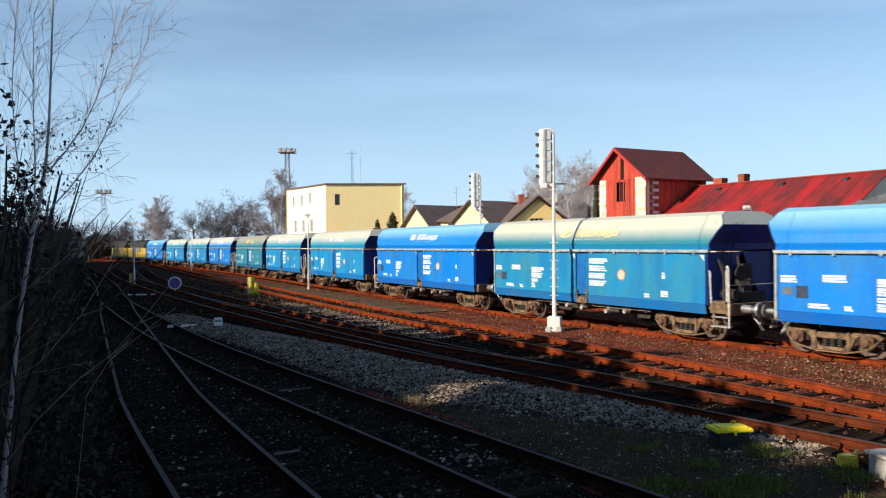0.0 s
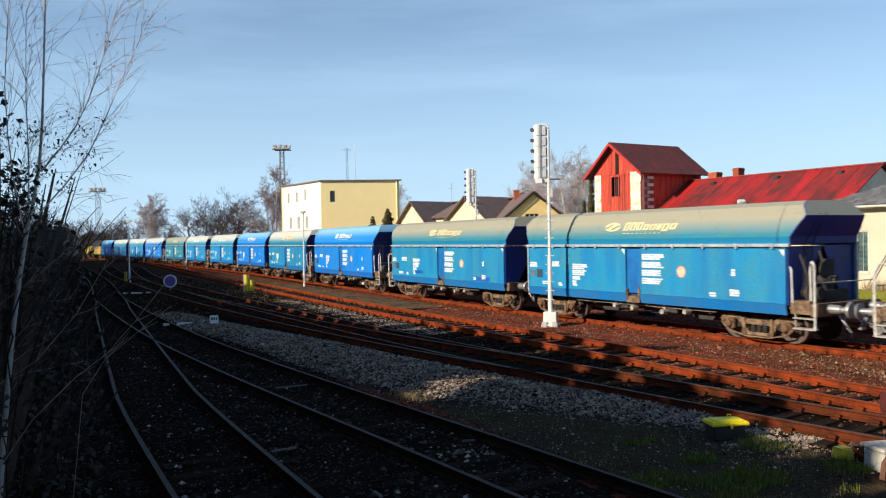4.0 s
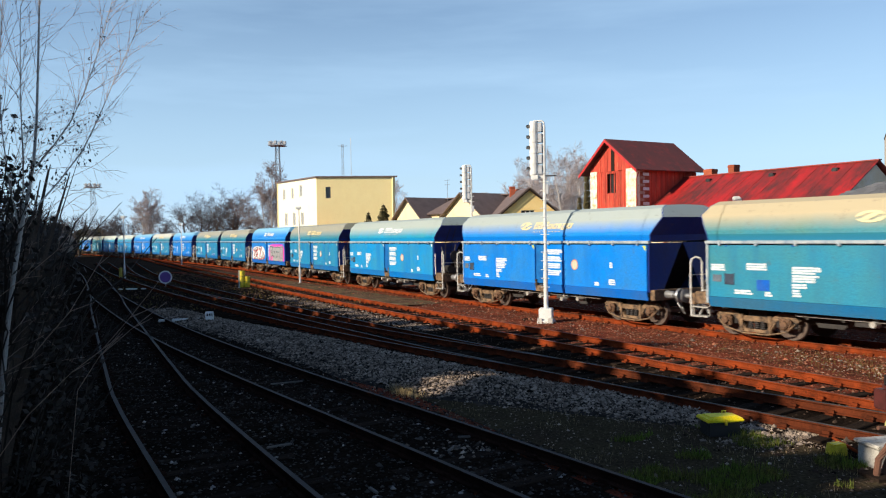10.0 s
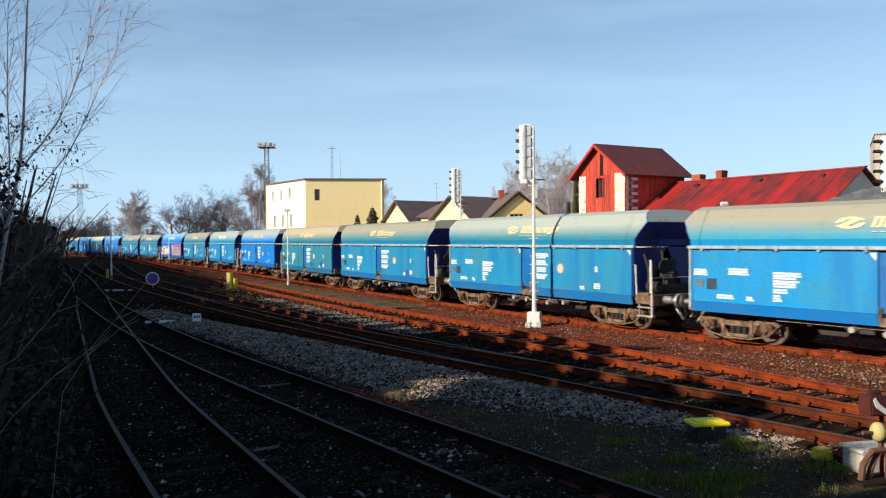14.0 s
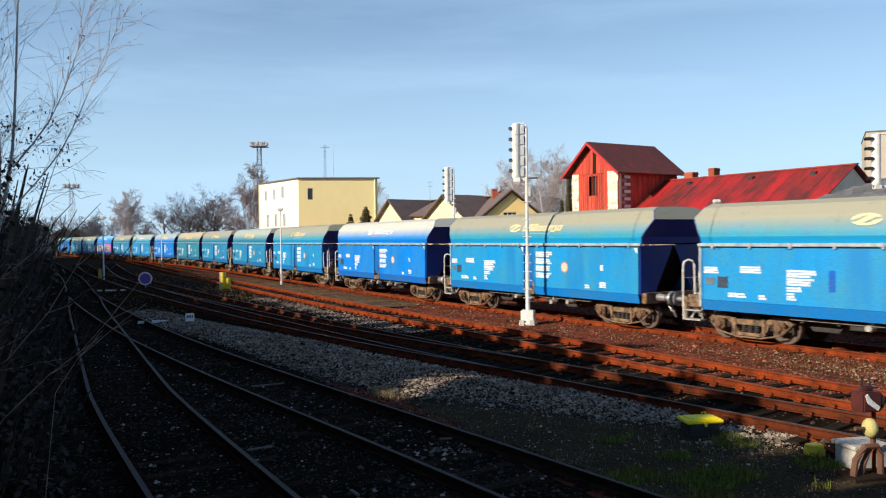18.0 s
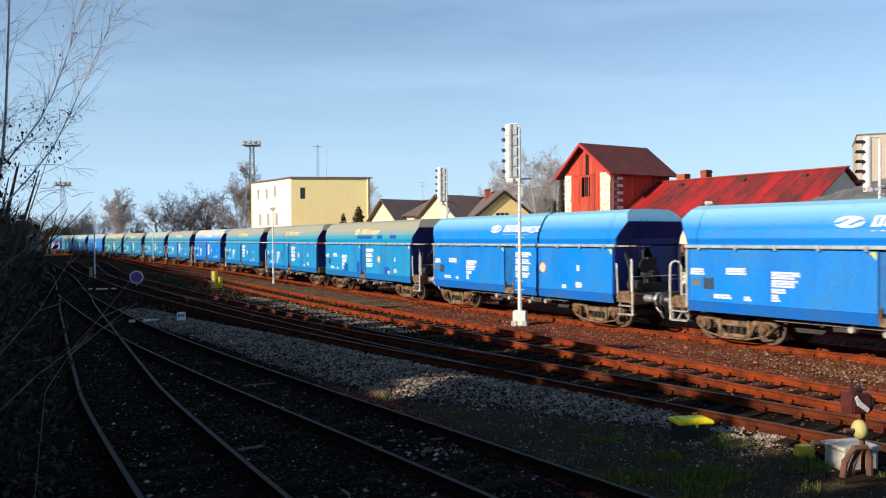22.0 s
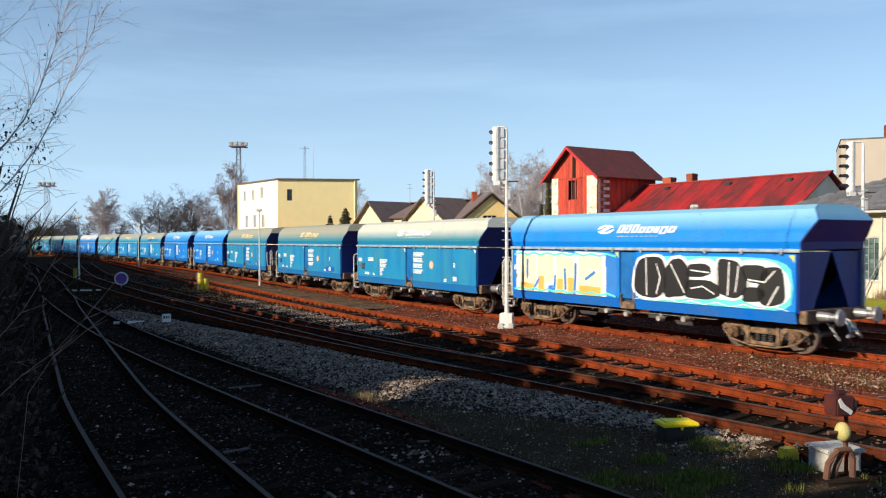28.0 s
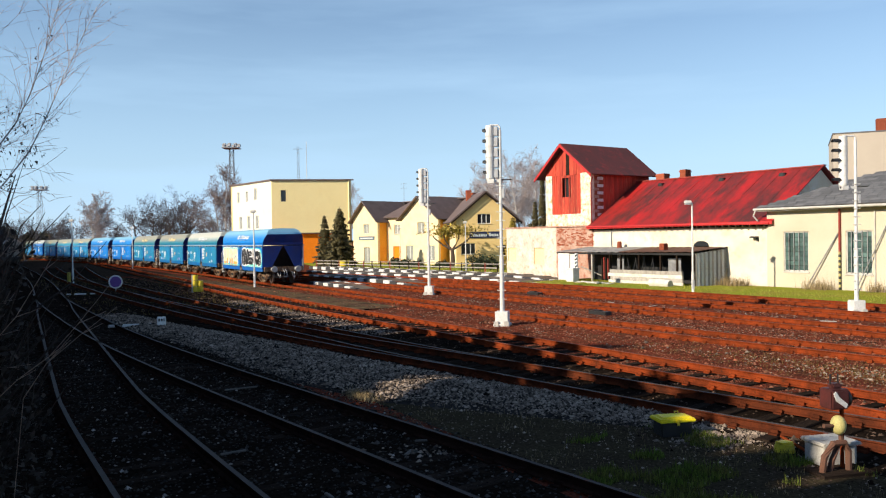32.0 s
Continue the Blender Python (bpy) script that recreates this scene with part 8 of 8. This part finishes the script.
for k in range(900):
    src = low_pts if k > 60 else fine_pts
    p = np.array(src[int(g.integers(0, len(src)))]) + g.normal(0, 0.07, 3)
    u = g.normal(0, 0.010, 3)
    w = g.normal(0, 0.007, 3)
    V += [tuple(p - u), tuple(p + w), tuple(p + u + np.array((0, 0, -0.02))), tuple(p - w)]
    F.append((4 * k, 4 * k + 1, 4 * k + 2, 4 * k + 3))
part("withered_leaves", soup("withered_leaves", V, F, "leaf_dark"), None, birch)

# thin canes before the bushes
M["cane"] = surface("bramble_cane", (0.4, 0.27, 0.2), (0.28, 0.18, 0.14), 3, 0.7, bump=0)
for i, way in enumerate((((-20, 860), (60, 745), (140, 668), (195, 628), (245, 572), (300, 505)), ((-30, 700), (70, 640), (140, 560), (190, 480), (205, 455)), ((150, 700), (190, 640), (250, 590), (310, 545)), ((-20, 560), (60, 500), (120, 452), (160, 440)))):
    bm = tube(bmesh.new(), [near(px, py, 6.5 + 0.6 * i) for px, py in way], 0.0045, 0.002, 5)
    rng2 = random.Random(i)
    for k in range(4):
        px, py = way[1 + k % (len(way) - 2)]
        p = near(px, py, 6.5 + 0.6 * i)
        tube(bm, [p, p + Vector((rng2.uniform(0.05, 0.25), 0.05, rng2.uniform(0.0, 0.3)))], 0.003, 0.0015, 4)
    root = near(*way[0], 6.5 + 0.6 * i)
    tube(bm, [root, Vector((root.x - 0.2, root.y, GZ))], 0.003, sides=5)
    solid("bramble_cane", bm, "cane", Matrix(), "long thin reddish cane arching over the ballast", "cane", "canes")


def thicket(x, y, r, h, seed):
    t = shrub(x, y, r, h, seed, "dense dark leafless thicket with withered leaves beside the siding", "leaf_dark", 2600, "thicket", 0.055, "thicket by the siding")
    rng = random.Random(seed)
    bm = bmesh.new()
    for k in range(130):
        a, q = rng.uniform(0, 6.28), math.sqrt(rng.random())
        p = Vector((math.cos(a) * r * q * 0.6, math.sin(a) * r * q * 0.6, rng.uniform(0, h * 0.6)))
        d = Vector((math.cos(a) * 0.5 + rng.gauss(0, 0.3), math.sin(a) * 0.5 + rng.gauss(0, 0.3), 1)).normalized()
        tube(bm, [p, p + d * h * 0.25 + Vector((rng.gauss(0, 0.1), rng.gauss(0, 0.1), 0)), p + d * h * rng.uniform(0.3, 0.45)], 0.014, 0.004, 3, cap=False)
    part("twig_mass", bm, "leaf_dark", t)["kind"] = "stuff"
    return t


for i, (u, v, r, h) in enumerate(((16, -0.9, 1.3, 3.3), (19.5, -0.7, 1.3, 3.4), (23, -0.6, 1.3, 4.6), (27, -0.5, 1.4, 5.2), (32, -0.4, 1.6, 5.0), (38, -0.3, 1.8, 5.6), (45, -0.1, 2.0, 5.2), (53, 0.4, 2.0, 5.6), (63, 0.6, 2.4, 6.0), (75, 1.2, 2.6, 6.0), (90, 2.0, 3.0, 6.0), (108, 2.5, 3.2, 6.5), (128, 2.5, 3.5, 6.5), (160, 3.0, 3.6, 6.0), (188, 5.0, 4.5, 6.5), (192, 12.0, 4.5, 6.0), (12.5, -1.2, 1.1, 3.6), (10.9, -0.32, 1.15, 4.5), (12.0, -0.9, 1.3, 4.0))):
    p = yard(u, v)
    thicket(p.x, p.y, r, h, i + 60)


def wood_tree(x, y, h, seed, wide=2.6):
    t = thing("woodland_tree", pose(x, y, GZ), "tall dense tree of the wood on the bank", "tree", "wood on the bank")
    rng = random.Random(seed)
    bm = tube(bmesh.new(), [(0, 0, 0), (rng.gauss(0, 0.2), rng.gauss(0, 0.2), h * 0.5), (rng.gauss(0, 0.4), rng.gauss(0, 0.4), h * 0.92)], h * 0.017, 0.04, 8)
    for k in range(9):
        a, z = rng.uniform(0, 6.28), h * rng.uniform(0.25, 0.75)
        tube(bm, [(0, 0, z), (math.cos(a) * 1.0, math.sin(a) * 1.0, z + 0.7), (math.cos(a) * 2.0, math.sin(a) * 2.0, z + 1.8)], 0.07, 0.02, 5, cap=False)
    part("trunk", bm, "bark", t)
    g = np.random.default_rng(seed)
    V, F = [], []
    for i in range(1400):
        z = g.uniform(0.08, 1.0) ** 0.8
        rr = wide * (math.sin(min(1, z * 1.05) * math.pi) ** 0.55) * math.sqrt(g.uniform(0.05, 1)) * (1 + 0.25 * math.sin(9 * z + seed))
        a = g.uniform(0, 6.28)
        p = np.array((math.cos(a) * rr, math.sin(a) * rr, z * h))
        u, v = g.normal(0, 0.27, 3), g.normal(0, 0.27, 3)
        # thin places in the crowns let patches of sun through to the gravel and the point box
        along = -0.5 * (x + p[0]) + 0.866 * (y + p[1])
        across = 0.866 * (x + p[0]) + 0.5 * (y + p[1]) + p[2] / math.tan(SUN_UP) - 8.1
        if ((0.33 * (along - 15.15) + 0.94 * across) / 2.3) ** 2 + ((0.94 * (along - 15.15) - 0.33 * across) / 0.9) ** 2 < 1 or ((along - 9.3) / 1.3) ** 2 + ((across - 2.7) / 1.1) ** 2 < 1:
            continue
        k = len(V)
        V += [tuple(p - u), tuple(p + v), tuple(p + u), tuple(p - v)]
        F.append((k, k + 1, k + 2, k + 3))
    part("crown", soup("crown", V, F, "wood_leaf"), None, t)


def shade_edge(u):
    """How far across the yard the wood's shade reaches, by the place along the tracks."""
    return float(np.interp(u, (8.5, 9.6, 10.6, 13.3, 14.2, 15.6, 16.6, 18, 21, 23, 26, 30, 44, 52, 62, 80, 110, 180), (10.3, 10.9, 12.5, 12.4, 10.7, 10.9, 13.8, 15.6, 15.6, 14.0, 12.2, 11.4, 11.6, 12.6, 16.0, 17.6, 18.6, 22.0)))


rng = random.Random(3)
for k in range(118):
    u = -34 + k * 1.8
    row = -8.0 - 3.2 * (k % 2)
    u += rng.uniform(-0.2, 0.2)
    p = yard(u, row + rng.uniform(-0.3, 0.3))
    wood_tree(p.x, p.y, (shade_edge(u) - row) * math.tan(SUN_UP) + 0.1 + rng.uniform(-0.2, 0.2), 200 + k, 1.9)
for k in range(11):
    p = yard(-14 + k * 3.4, -4.6 + rng.uniform(-0.4, 0.4))
    wood_tree(p.x, p.y, rng.uniform(4.8, 5.8), 300 + k)


for k, (u, v) in enumerate(((205, -4), (208, 2), (211, 8), (206, 13), (214, 15), (222, 5), (224, 12), (228, 19), (236, 10), (240, 17))):
    p = yard(u, v)
    wood_tree(p.x, p.y, 5.2 + 1.3 * (k % 3), 400 + k, 3.6)


# ------------------------------------------------ far things
def light_tower(px, depth, h, label, bar=0.09):
    x, y = far_xy(px, depth)
    t = thing("floodlight_tower", pose(x, y, GZ), label, "floodlight tower", "floodlight towers")
    part("lattice", lattice(bmesh.new(), (0, 0, 0), h - 1.2, 0.85, 0.45, 1.5, bar), "steel", t)
    part("platform", boxes((-2.0, 2.0, -2.0, 2.0, h - 1.2, h - 1.0), (-2.0, 2.0, -2.0, -1.9, h - 0.3, h - 0.2), (-2.0, 2.0, 1.9, 2.0, h - 0.3, h - 0.2)), "steel", t)
    for a in range(8):
        c, s = math.cos(a * 0.785), math.sin(a * 0.785)
        part("floodlight", boxes((c * 1.9 - 0.35, c * 1.9 + 0.35, s * 1.9 - 0.35, s * 1.9 + 0.35, h - 0.9, h), bevel=0.1), "signal_grey", t)
    return t


light_tower(413, 200, 27.8, "tall lattice floodlight tower behind the signal building")
light_tower(72, 235, 20.4, "distant lattice floodlight tower on the skyline", 0.055)
tk = thing("tank_wagon", yard(146, 7.2).to_4d() and (Matrix.Translation(yard(146, 7.2)) @ Matrix.Rotation(math.atan2(E1.y, E1.x), 4, "Z")), "brown tank wagon standing on the outer siding", "freight wagon")
part("tank", tube(bmesh.new(), [(-5.6, 0, 2.6), (-5.3, 0, 2.6), (5.3, 0, 2.6), (5.6, 0, 2.6)], 1.4, sides=24), "tank_rust", tk)
part("frame", boxes((-6.2, 6.2, -1.2, 1.2, 0.95, 1.2)), "dark_steel", tk)
for x in (-4, 4):
    bg = part("bogie", cached("bogie_bolster", lambda: bmesh.new(), "dark_steel"), None, tk, "", pose(x, 0, 0))
    for q in (-0.95, 0.95):
        part("wheelset", cached("wheelset", wheelset, "wheel_steel"), None, bg, "", pose(q, 0, 0.46))
motions()
